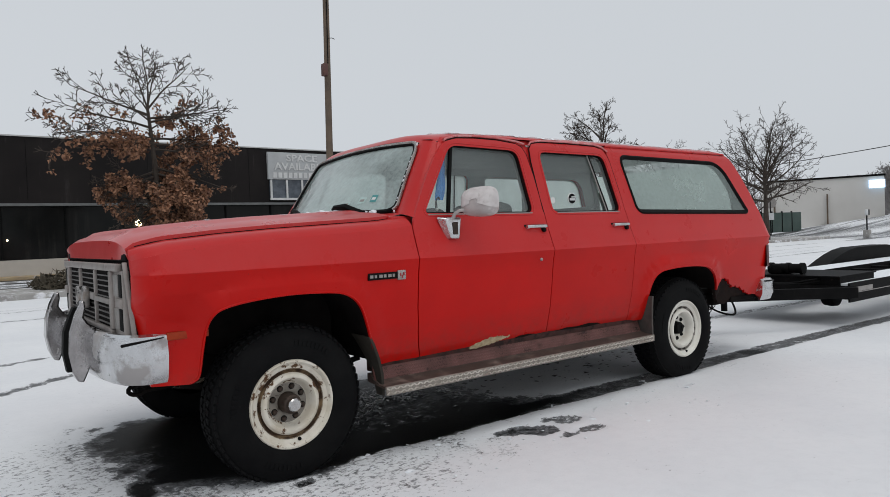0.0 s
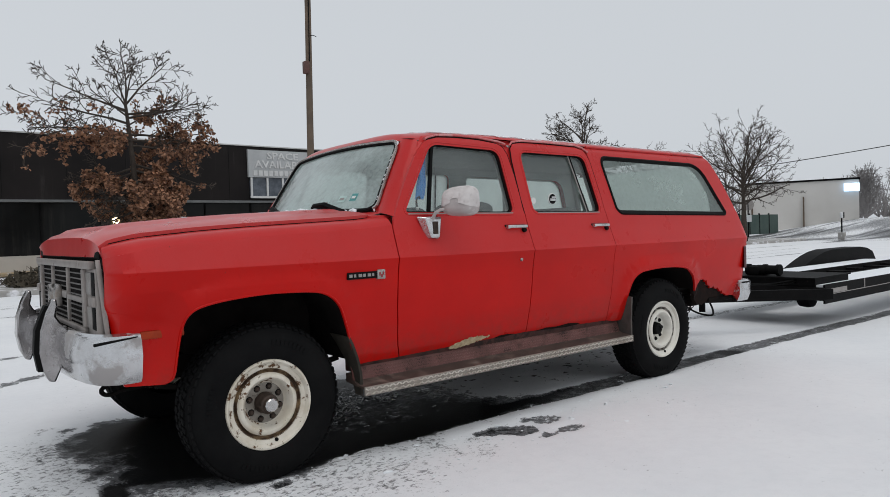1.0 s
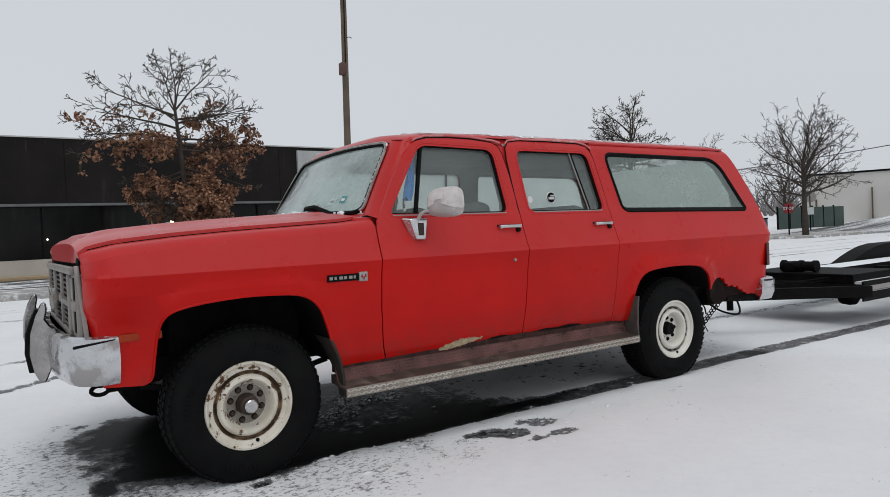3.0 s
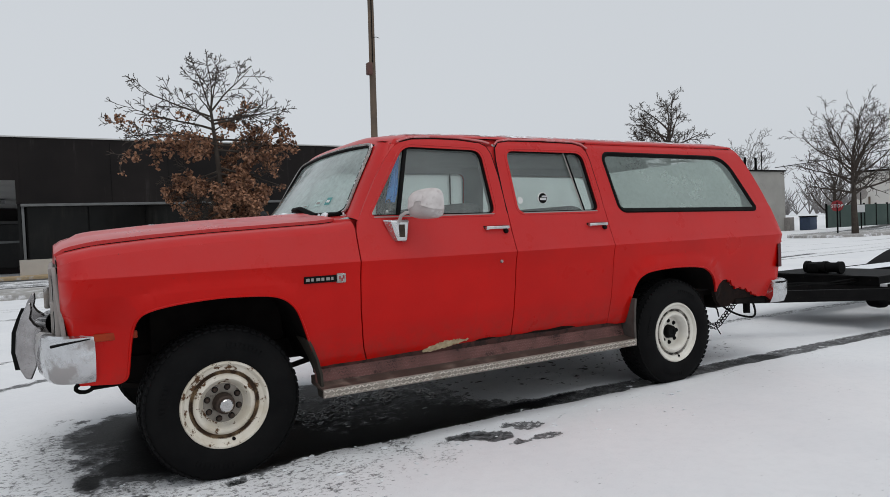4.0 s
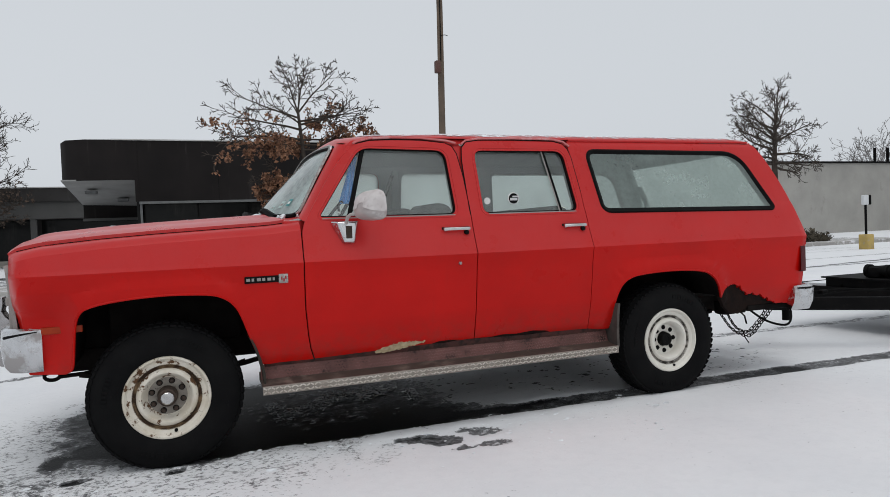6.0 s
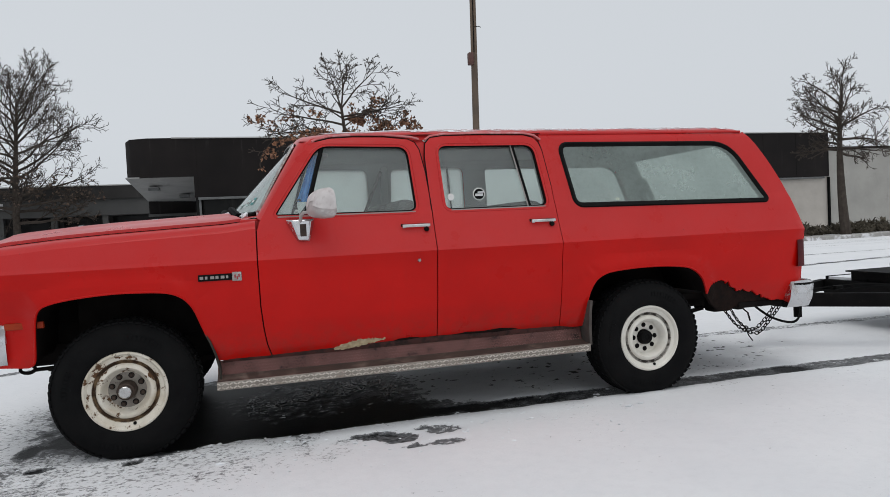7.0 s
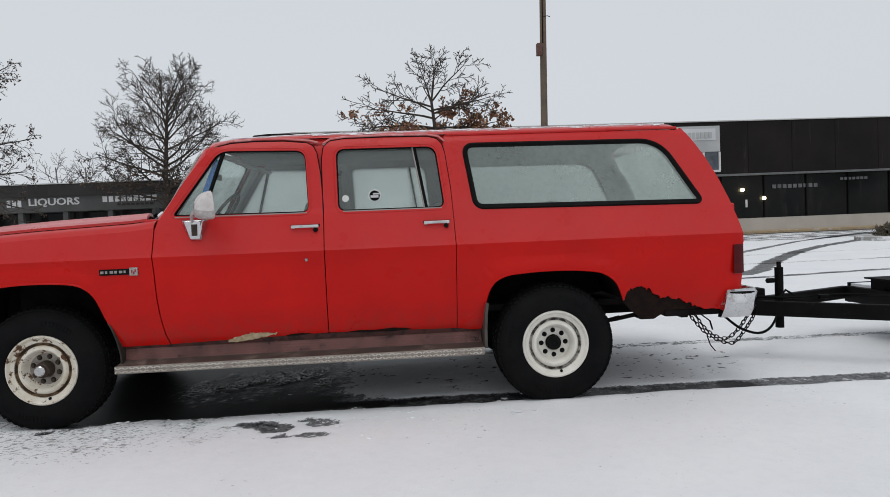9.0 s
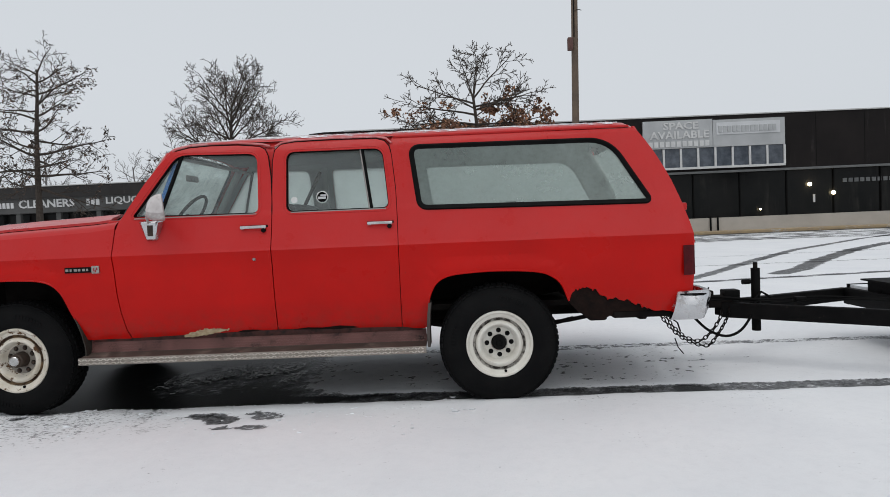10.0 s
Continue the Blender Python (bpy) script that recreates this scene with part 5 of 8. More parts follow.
WIN1 = rounded([(0.852, 1.318), (1.135, 1.735), (1.690, 1.722), (1.712, 1.312)], [0.03, 0.07, 0.07, 0.05], 7)
WIN2 = rounded([(1.898, 1.312), (1.890, 1.724), (2.548, 1.722), (2.590, 1.312)], [0.05, 0.06, 0.07, 0.05], 7)
WIN3 = rounded([(2.800, 1.312), (2.745, 1.715), (4.070, 1.705), (4.305, 1.292)], [0.05, 0.06, 0.14, 0.035], 8)
DOOR1 = [(0.798, 0.502), (1.798, 0.526), (1.803, 1.07), (1.801, 1.30), (1.797, 1.415), (1.787, 1.56), (1.765, 1.70), (1.742, 1.748), (1.702, 1.770), (1.55, 1.787), (1.36, 1.790),
         (1.209, 1.782), (1.120, 1.760), (1.075, 1.735), (1.008, 1.662), (0.916, 1.535), (0.824, 1.385), (0.765, 1.285), (0.749, 1.235), (0.746, 1.07), (0.750, 0.80), (0.762, 0.66), (0.776, 0.57)]
DOOR2 = [(1.804, 0.526), (2.638, 0.512), (2.644, 1.07), (2.640, 1.25), (2.632, 1.44), (2.607, 1.675), (2.590, 1.735), (2.560, 1.772), (2.50, 1.790), (2.20, 1.795), (1.94, 1.792),
         (1.850, 1.778), (1.812, 1.740), (1.800, 1.66), (1.803, 1.415), (1.807, 1.30), (1.809, 1.07)]
REAR_EDGE = smooth_open([(4.560, 0.56), (4.576, 0.78), (4.577, 0.96), (4.560, 1.09), (4.517, 1.25), (4.462, 1.415), (4.388, 1.575), (4.335, 1.668), (4.292, 1.735), (4.255, 1.785)], 5)
QUARTER = [(2.6425, 0.512), (2.72, 0.500), *ARCH_R, *ROT, (4.48, 0.552), *REAR_EDGE, (3.5, 1.793), (2.613, 1.796), (2.600, 1.735), (2.6115, 1.675), (2.6365, 1.44), (2.6445, 1.25), (2.6485, 1.07)]


def fender_top(x):
    return lerp_at(HOODGAP, x) - 0.055


def fender_loop():
    top = [(x, fender_top(x)) for x in [-0.706 + k * (0.741 + 0.706) / 40 for k in range(41)]]
    return [(-0.64, 0.564), (-0.690, 0.70), (-0.703, 0.90), (-0.706, 1.06), *top, (0.739, 1.07), (0.743, 0.80), (0.755, 0.66), (0.769, 0.57), (0.790, 0.500), *ARCH_F[::-1]]


truck = thing("truck_wagon", "faded red four-door truck wagon with rust, hitched to a trailer", "car")


def build_side(side):
    far = side > 0
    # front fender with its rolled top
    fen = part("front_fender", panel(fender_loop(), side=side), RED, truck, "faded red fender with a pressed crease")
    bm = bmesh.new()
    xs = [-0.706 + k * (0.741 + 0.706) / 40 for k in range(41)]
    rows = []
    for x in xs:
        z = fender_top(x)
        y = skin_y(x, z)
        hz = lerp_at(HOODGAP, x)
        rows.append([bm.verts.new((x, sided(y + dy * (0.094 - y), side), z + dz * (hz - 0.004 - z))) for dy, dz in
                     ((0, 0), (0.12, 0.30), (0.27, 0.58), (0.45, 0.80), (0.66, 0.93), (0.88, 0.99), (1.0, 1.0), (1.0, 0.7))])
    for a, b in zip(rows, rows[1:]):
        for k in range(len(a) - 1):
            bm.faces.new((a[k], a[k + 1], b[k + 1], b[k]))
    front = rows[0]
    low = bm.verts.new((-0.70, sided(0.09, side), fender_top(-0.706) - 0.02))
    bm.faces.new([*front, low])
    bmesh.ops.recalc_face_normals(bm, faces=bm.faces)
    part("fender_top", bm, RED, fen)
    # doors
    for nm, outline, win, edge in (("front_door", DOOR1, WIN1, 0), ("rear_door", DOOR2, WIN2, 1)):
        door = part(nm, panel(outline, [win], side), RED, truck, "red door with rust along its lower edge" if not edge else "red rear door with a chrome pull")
        part("window_reveal", ring_strip(grown(win, 0.001), grown(win, -0.003), side, 0.0, 0.026), JAMB, door)
        part("window_gasket", ring_strip(grown(win, -0.001), grown(win, -0.008), side, 0.022, 0.030), BLACK, door)
        bm = bmesh.new()
        lip = grown(win, 0.016)
        tube(bm, [(x, sided(skin_y(x, z) + 0.0005, side), z) for x, z in lip + lip[:1]], 0.0038, 5, cap=False)
        part("window_lip", bm, RED, door)
        pane = panel(grown(win, 0.0), side=side, inset=0.031, flange=0.0)
        part("window_pane", pane, GLASS_FAR if far else GLASS_SIDE, door, "lightly fogged glass").visible_shadow = False
        # bright strip along the sill
        w0, w1 = (0.87, 1.70) if not edge else (1.93, 2.57)
        bm = bmesh.new()
        for k in range(12):
            xa, xb = w0 + (w1 - w0) * k / 12, w0 + (w1 - w0) * (k + 1) / 12
            ya, yb = sided(skin_y(xa, 1.315) - 0.004, side), sided(skin_y(xb, 1.315) + 0.03, side)
            box(bm, xa, xb, min(ya, yb), max(ya, yb), 1.306, 1.313)
        part("sill_trim", bm, GREYPL, door)
        # handle
        hx0, hx1, hz = (1.600, 1.775, 1.222) if not edge else (2.445, 2.612, 1.216)
        bm = bmesh.new()
        ys = sided(skin_y(hx0, hz), side)
        box(bm, hx0, hx1, ys - 0.030, ys - 0.016, hz - 0.010, hz + 0.010, 0.005) if not far else box(bm, hx0, hx1, ys + 0.016, ys + 0.030, hz - 0.010, hz + 0.010, 0.005)
        for hx in (hx0 + 0.012, hx1 - 0.022):
            box(bm, hx - 0.010, hx + 0.014, min(ys, ys + side * 0.022), max(ys, ys + side * 0.022), hz - 0.013, hz + 0.008, 0.003)
        hd = part("door_handle", bm, TRIM, door, "chrome pull handle")
        # black plate behind the handle, put in for its shadow outline
        y0, y1 = sorted((ys + side * 0.0015, ys - side * 0.004))
        part("handle_pad", boxed(hx0 - 0.004, hx1 + 0.006, y0, y1, hz - 0.019, hz + 0.012, 0.002), BLACK, hd)
        bm = bmesh.new()
        lathe_y(bm, [(0.0, 0.026), (0.014, 0.026), (0.016, 0.0)], hx1 - 0.022, hz - 0.024, 12, side, ys)
        part("push_button", bm, BLACK, hd)
    # black lines round the upper door frames, drawn for the shade of the gap
    for nm, loop, k0, k1 in (("front_door", DOOR1, 3, 12), ("rear_door", DOOR2, 4, 15)):
        bm = bmesh.new()
        line = grown(loop, 0.003)[k0:k1 + 1]
        tube(bm, [(x, sided(skin_y(x, z) + 0.003, side), z) for x, z in line], 0.0042, 5)
        part("frame_seal", bm, BLACK, bpy.data.objects[nm if not far else nm + ".001"])
    # division bars of the side windows
    dv = bpy.data.objects[("front_door" if not far else "front_door.001")]
    bm = bmesh.new()
    for xa, za, xb, zb, w in ((1.034, 1.315, 1.160, 1.728, 0.014),):
        ya, yb = skin_y(xa, za) + 0.024, skin_y(xb, zb) + 0.024
        tube(bm, [(xa, sided(ya, side), za), (xb, sided(yb, side), zb)], w, 6)
    part("vent_bar", bm, BLACK, dv)
    dv = bpy.data.objects[("rear_door" if not far else "rear_door.001")]
    bm = bmesh.new()
    tube(bm, [(2.470, sided(skin_y(2.47, 1.315) + 0.024, side), 1.315), (2.408, sided(skin_y(2.42, 1.72) + 0.024, side), 1.72)], 0.011, 6)
    part("window_bar", bm, BLACK, dv)
    bm = bmesh.new()
    tube(bm, [(2.456, sided(skin_y(2.47, 1.315) + 0.018, side), 1.315), (2.394, sided(skin_y(2.42, 1.72) + 0.018, side), 1.72)], 0.005, 5)
    part("bar_trim", bm, GREYPL, dv)
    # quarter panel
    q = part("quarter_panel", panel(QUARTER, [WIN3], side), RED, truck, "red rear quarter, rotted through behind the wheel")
    part("window_gasket", ring_strip(grown(WIN3, 0.024), grown(WIN3, 0.014), side, -0.001, -0.011), BLACK, q)
    part("gasket_lip", ring_strip(grown(WIN3, 0.014), grown(WIN3, -0.012), side, -0.011, 0.007), BLACK, q)
    part("window_pane", panel(WIN3, side=side, inset=0.006, flange=0.0), GLASS_FAR if far else GLASS_REAR, q, "heavily misted glass").visible_shadow = False
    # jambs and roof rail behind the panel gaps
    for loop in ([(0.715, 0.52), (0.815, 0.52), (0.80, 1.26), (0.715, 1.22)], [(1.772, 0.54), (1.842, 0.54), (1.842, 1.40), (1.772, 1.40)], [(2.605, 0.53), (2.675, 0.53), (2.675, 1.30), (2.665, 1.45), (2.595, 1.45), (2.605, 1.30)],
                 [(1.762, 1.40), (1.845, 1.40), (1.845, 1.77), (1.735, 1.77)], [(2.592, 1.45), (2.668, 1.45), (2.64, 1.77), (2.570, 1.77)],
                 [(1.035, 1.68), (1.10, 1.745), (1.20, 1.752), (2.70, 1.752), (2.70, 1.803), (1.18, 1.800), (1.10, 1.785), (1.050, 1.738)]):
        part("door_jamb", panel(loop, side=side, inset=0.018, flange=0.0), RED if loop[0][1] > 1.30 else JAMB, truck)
    # inner skins: cabin lining and wheel wells
    lining = [(0.80, 0.56), (2.76, 0.56), *[(x, z + 0.06) for x, z in ARCH_R[1:]], (3.80, 0.60), (4.47, 0.60), (4.50, 1.0), (4.44, 1.30), (4.33, 1.58), (4.20, 1.782), (1.16, 1.782), (1.04, 1.66), (0.80, 1.30)]
    part("cabin_lining", panel(lining, [grown(w, -0.004) for w in (WIN1, WIN2, WIN3)], side=side, inset=0.062, flange=0.0), HEADLINER, truck, "grey cabin lining")
    for arch, nm in ((ARCH_F, "wheel_well"), (ARCH_R, "wheel_well")):
        bm = bmesh.new()
        pts = [(x, z + 0.006) for x, z in arch]
        rows = [[bm.verts.new((x, sided(yy + (skin_y(x, z) if i == 0 else 0), side), z + (0.010 if i else -0.004))) for x, z in pts] for i, yy in enumerate((0.004, 0.06, 0.45))]
        for a, b in zip(rows, rows[1:]):
            for k in range(len(a) - 1):
                bm.faces.new((a[k], a[k + 1], b[k + 1], b[k]))
        bm.faces.new(rows[-1])
        part(nm, bm, DARK, truck, "black sooty wheel well")
    # rolled lips of the wheel arches
    for arch, owner in ((ARCH_F, "front_fender"), (ARCH_R, "quarter_panel")):
        bm = bmesh.new()
        tube(bm, [(x, sided(skin_y(x, z) + 0.002, side), z + 0.006) for x, z in arch], 0.0065, 6)
        part("arch_lip", bm, RED, bpy.data.objects[owner if not far else owner + ".001"])
    # torn rust behind the rear wheel
    rng = random.Random(5)
    torn = [(3.752, 0.645)] + [(x + rng.uniform(-0.006, 0.006), z - 0.002) for x, z in ROT] + [(4.42, 0.53), (4.30, 0.545), (4.22, 0.532), (4.14, 0.545), (4.08, 0.520), (4.03, 0.530), (3.98, 0.500), (3.94, 0.515), (3.90, 0.508), (3.86, 0.540), (3.82, 0.570), (3.775, 0.615)]
    part("rotted_sheet", panel(torn, side=side, inset=0.020, flange=0.03), RUST, q, "scaly torn rusted metal")
    bent = [(4.225, 0.535), (4.30, 0.548), (4.465, 0.562), (4.465, 0.532), (4.38, 0.522), (4.30, 0.516), (4.25, 0.512)]
    part("bent_flange", panel(bent, side=side, inset=0.012, flange=0.012), RED_RUST, q, "bent dark red lower flange")
    # sill
    bm = bmesh.new()
    prof = [(0.034, 0.522), (0.040, 0.49), (0.056, 0.465), (0.075, 0.447), (0.16, 0.447), (0.16, 0.52)]
    a = [[bm.verts.new((x, sided(y, side), z)) for y, z in prof] for x in [0.52 + 2.25 * k / 60 for k in range(61)]]
    for r0, r1 in zip(a, a[1:]):
        for k in range(len(prof)):
            bm.faces.new((r0[k], r0[(k + 1) % len(prof)], r1[(k + 1) % len(prof)], r1[k]))
    bm.faces.new(a[0])
    bm.faces.new(a[-1])
    bmesh.ops.recalc_face_normals(bm, faces=bm.faces)
    part("sill_panel", bm, RED_RUST, truck, "rusty red sill")
    # running board
    bm = bmesh.new()
    rows = [[bm.verts.new((x, sided(y, side), z)) for y, z in ((-0.094, 0.394), (-0.02, 0.402), (0.04, 0.418), (0.072, 0.446), (0.10, 0.446), (0.10, 0.40), (-0.094, 0.382))] for x in [0.487 + (2.80 - 0.487) * k / 40 for k in range(41)]]
    for r0, r1 in zip(rows, rows[1:]):
        for k in range(7):
            bm.faces.new((r0[k], r0[(k + 1) % 7], r1[(k + 1) % 7], r1[k]))
    bm.faces.new(rows[0])
    bm.faces.new(rows[-1])
    bmesh.ops.recalc_face_normals(bm, faces=bm.faces)
    rb = part("running_board", bm, BOARD_TOP, truck, "grimy step board with a bright tread-plate edge")
    y0, y1 = sorted((sided(-0.098, side), sided(-0.086, side)))
    bm = boxed(0.485, 2.802, y0, y1, 0.350, 0.398, 0.003)
    edge = part("tread_edge", bm, PLATE_DARK, rb, "bright diamond-pattern edge")
    bm = bmesh.new()
    k = 0
    x = 0.497
    while x < 2.79:
        zc = 0.374
        for dz in (-0.011, 0.011):
            t = 0.35 if (k + (dz > 0)) % 2 else -0.35
            m = Matrix.Translation((x, sided(-0.099, side), zc + dz)) @ Matrix.Rotation(t * 1.6, 4, "Y")
            r = bmesh.ops.create_cube(bm, size=1)
            for v in r["verts"]:
                v.co = m @ Vector((v.co.x * 0.019, v.co.y * 0.006, v.co.z * 0.007))
        x += 0.0215
        k += 1
    part("tread_pattern", bm, PLATE, rb)
    # patterned riser plate between the step and the sill
    bm = bmesh.new()
    rows = [[bm.verts.new((0.49 + 2.31 * k / 30, sided(y, side), z)) for y, z in ((0.022, 0.408), (0.050, 0.492), (0.056, 0.492), (0.030, 0.406))] for k in range(31)]
    for r0, r1 in zip(rows, rows[1:]):
        for k in range(4):
            bm.faces.new((r0[k], r0[(k + 1) % 4], r1[(k + 1) % 4], r1[k]))
    bmesh.ops.recalc_face_normals(bm, faces=bm.faces)
    riser = part("riser_plate", bm, RISER, rb, "rusty pink tread-pattern riser")
    bm = bmesh.new()
    for row in range(5):
        f = (row + 0.5) / 5
        for k in range(126):
            x = 0.502 + 0.0182 * k + (0.0091 if row % 2 else 0.0)
            m = Matrix.Translation((x, sided(0.022 + 0.028 * f, side), 0.408 + 0.084 * f)) @ Matrix.Rotation(radians(-18) * -side, 4, "X") @ Matrix.Rotation(0.75 * (-1) ** (row + k), 4, "Y")
            r = bmesh.ops.create_cube(bm, size=1)
            for v in r["verts"]:
                v.co = m @ Vector((v.co.x * 0.014, v.co.y * 0.0045, v.co.z * 0.0045))
    part("riser_pattern", bm, BOARD_STUD, riser, "rubbed raised tread pattern", smooth=0)["kind"] = "stuff"
    for bx in (0.7, 1.5, 2.3):
        y0, y1 = sorted((sided(-0.07, side), sided(0.3, side)))
        part("board_bracket", boxed(bx, bx + 0.05, y0, y1, 0.36, 0.382), DARK, rb)
    # splash guards
    bm = bmesh.new()
    pr = [(0.430, 0.665), (0.452, 0.62), (0.478, 0.545), (0.497, 0.46), (0.500, 0.34)]
    inner = (0.16, 0.145, 0.11, 0.065, 0.03)
    a = [[bm.verts.new((x + dx, sided(y if y < 0 else inner[k], side), z)) for k, (x, z) in enumerate(pr)] for dx, y in ((0.0, -0.030), (0.0, 1), (0.012, 1), (0.012, -0.036))]
    for r0, r1 in zip(a, a[1:] + a[:1]):
        for k in range(len(pr) - 1):
            bm.faces.new((r0[k], r0[k + 1], r1[k + 1], r1[k]))
    bmesh.ops.recalc_face_normals(bm, faces=bm.faces)
    part("splash_guard", bm, GUARD, truck, "bent muddy splash guard")
    bm = bmesh.new()
    pr = [(2.822, 0.675), (2.812, 0.60), (2.806, 0.50), (2.806, 0.385)]
    a = [[bm.verts.new((x + dx, sided(y, side), z)) for x, z in pr] for dx, y in ((0.004, -0.070), (0.0, 0.12), (0.022, 0.12), (0.022, -0.070))]
    for r0, r1 in zip(a, a[1:] + a[:1]):
        for k in range(len(pr) - 1):
            bm.faces.new((r0[k], r0[k + 1], r1[k + 1], r1[k]))
    bm.faces.new([r[-1] for r in a])
    bm.faces.new([r[0] for r in a])
    bmesh.ops.recalc_face_normals(bm, faces=bm.faces)
    part("splash_guard", bm, FLAP, truck, "grey splash guard before the rear wheel")
    # side marker
    ys = skin_y(-0.50, 0.785)
    y0, y1 = sorted((sided(ys - 0.006, side), sided(ys + 0.02, side)))
    part("side_marker", boxed(-0.575, -0.388, y0, y1, 0.766, 0.802, 0.004), AMBER, truck, "faded orange side marker")
    # tail lamp
    bm = bmesh.new()
    prof = [(4.494, skin_y(4.494, 0.9) - 0.016), (4.545, skin_y(4.545, 0.9) - 0.018), (4.575, skin_y(4.575, 0.9) - 0.012), (4.592, 0.01), (4.592, 0.13), (4.56, 0.13)]
    lo = [bm.verts.new((x, sided(y, side), 0.795)) for x, y in prof]
    hi = [bm.verts.new((x, sided(y, side), 0.988)) for x, y in prof]
    for k in range(len(prof) - 1):
        bm.faces.new((lo[k], lo[k + 1], hi[k + 1], hi[k]))
    bm.faces.new(lo)
    bm.faces.new(hi)
    bmesh.ops.recalc_face_normals(bm, faces=bm.faces)
    part("tail_lamp", bm, TAILRED, truck, "dark red wraparound tail lamp", bevel=0.004)
    # drip rail
    bm = bmesh.new()
    rail = [(1.10, 1.764), (1.13, 1.778), (1.21, 1.798), (1.36, 1.806), (1.55, 1.804), (1.72, 1.788), (1.775, 1.772)]
    tube(bm, [(x, sided(skin_y(x, z) - 0.004, side), z) for x, z in rail], 0.007, 6)
    part("drip_rail", bm, RAIL, truck, "worn drip rail with its highlight painted pale")
    bm = bmesh.new()
    rail = [(1.81, 1.765), (1.85, 1.792), (1.94, 1.806), (2.2, 1.810), (2.5, 1.806), (2.575, 1.790), (2.61, 1.755)]
    tube(bm, [(x, sided(skin_y(x, z) - 0.004, side), z) for x, z in rail], 0.007, 6)
    part("drip_rail", bm, RAIL, truck, "worn drip rail with its highlight painted pale")
    bm = bmesh.new()
    tube(bm, [(x, sided(0.160, side), 1.800) for x in (2.62, 3.2, 3.8, 4.22)], 0.009, 6)
    part("drip_rail", bm, RED, truck)


for s in (-1, 1):
    build_side(s)


# roof
def crown(x):
    """Height of the roof's arch, flatter towards the windshield."""
    return 0.070 * (0.48 + 0.52 * max(0.0, min(1.0, (x - 1.06) / 0.6)))


bm = bmesh.new()
cols = []
XR = [0.93, 0.96, 1.0, 1.06, 1.12, 1.2, 1.35, 1.5, 2.0, 2.6, 3.2, 3.8, 4.1, 4.2, 4.255, 4.275]
for x in XR:
    row = []
    for k in range(49):
        u = -1 + 2 * k / 48
        u = math.copysign(1 - (1 - abs(u)) ** 1.6, u)
        a = abs(u)
        y = YC + u * (YC - 0.160) * (1.0 if x > 1.1 else 1 - 0.25 * (1.1 - x))
        z = 1.804 + crown(x) * (1 - a ** 3.2) ** 0.55 + 0.005 * math.cos(u * 28) * (a < 0.85) * (1.3 < x < 4.1)
        z -= a ** 6 * lerp_at([(1.0, 0.060), (1.06, 0.050), (1.12, 0.026), (1.2, 0.008), (1.5, 0.0)], x)
        z -= 0.035 * max(0, (1.05 - x) / 0.12) ** 1.5 + 0.045 * max(0, (x - 4.15) / 0.125) ** 2
        if x < 1.05:
            f = (1.06 - x) / 0.13
            hx, hz = 1.017 - 0.018 * (1 - u * u), 1.782 + 0.020 * (1 - u * u) - 0.030 * a ** 6
            x1, y1, z1 = 1.06, YC + u * (YC - 0.160), 1.804 + crown(1.06) * (1 - a ** 3.2) ** 0.55 - 0.050 * a ** 6
            hy = YC + u * (YC - 0.235)
            row.append(bm.verts.new((x1 + (hx - x1) * f, y1 + (hy - y1) * f, z1 + (hz - z1) * f ** 1.6)))
        else:
            row.append(bm.verts.new((x, y, z)))
    cols.append(row)
for a, b in zip(cols, cols[1:]):
    for k in range(48):
        bm.faces.new((a[k], a[k + 1], b[k + 1], b[k]))
bmesh.ops.recalc_face_normals(bm, faces=bm.faces)
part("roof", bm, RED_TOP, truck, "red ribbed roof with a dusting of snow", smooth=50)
# thin snow lies in specks
def dusting(name, amount):
    m, n, l, b = material(name)
    nz = noise_tex(n, l, 9.0, 8.0, 0.7)
    b.inputs["Base Color"].default_value = (0.8, 0.82, 0.84, 1)
    b.inputs["Roughness"].default_value = 0.7
    k = ramp(n, l, nz.outputs[0], 0.5 - amount, 0.66 - amount)
    l.new(k.outputs[0], b.inputs["Alpha"])
    return m



bm = bmesh.new()
cols = []
for x in [1.20 + 2.92 * k / 16 for k in range(17)]:
    cols.append([bm.verts.new((x, YC + u * (YC - 0.160), 1.8085 + crown(x) * (1 - abs(u) ** 3.2) ** 0.55 + 0.005 * math.cos(u * 28) * (abs(u) < 0.85))) for u in [math.copysign(1 - (1 - abs(j / 24 - 1)) ** 1.6, j - 24) * 0.985 for j in range(49)]])
for a, b in zip(cols, cols[1:]):
    for k in range(48):
        bm.faces.new((a[k], a[k + 1], b[k + 1], b[k]))
bmesh.ops.recalc_face_normals(bm, faces=bm.faces)
part("roof_snow", bm, dusting("roof_dusting", 0.02), truck, "thin dusting of snow")

# white bead: snow on the roof edge and its highlight, painted as one
rng = random.Random(41)
for e in (-1, 1):
    bm = bmesh.new()
    xs = [1.16 + 3.0 * k / 120 for k in range(121)]
    tube(bm, [(x, sided(0.2216, e), 1.8055 + 0.45 * crown(x) + rng.uniform(-0.0008, 0.0008)) for x in xs], [rng.choice((0.0012, 0.003, 0.0042, 0.005)) for _ in xs], 5)
    part("roof_edge_snow", bm, SNOWCLUMP, truck, "thin line of snow and painted highlight along the roof edge", smooth=60)

# headliner
bm = bmesh.new()
cols = []
for x in [1.03 + 3.2 * k / 10 for k in range(11)]:
    cols.append([bm.verts.new((x, YC + u * 0.745, 1.772 + 0.03 * (1 - abs(u) ** 2.6))) for u in [-1 + 2 * j / 12 for j in range(13)]])
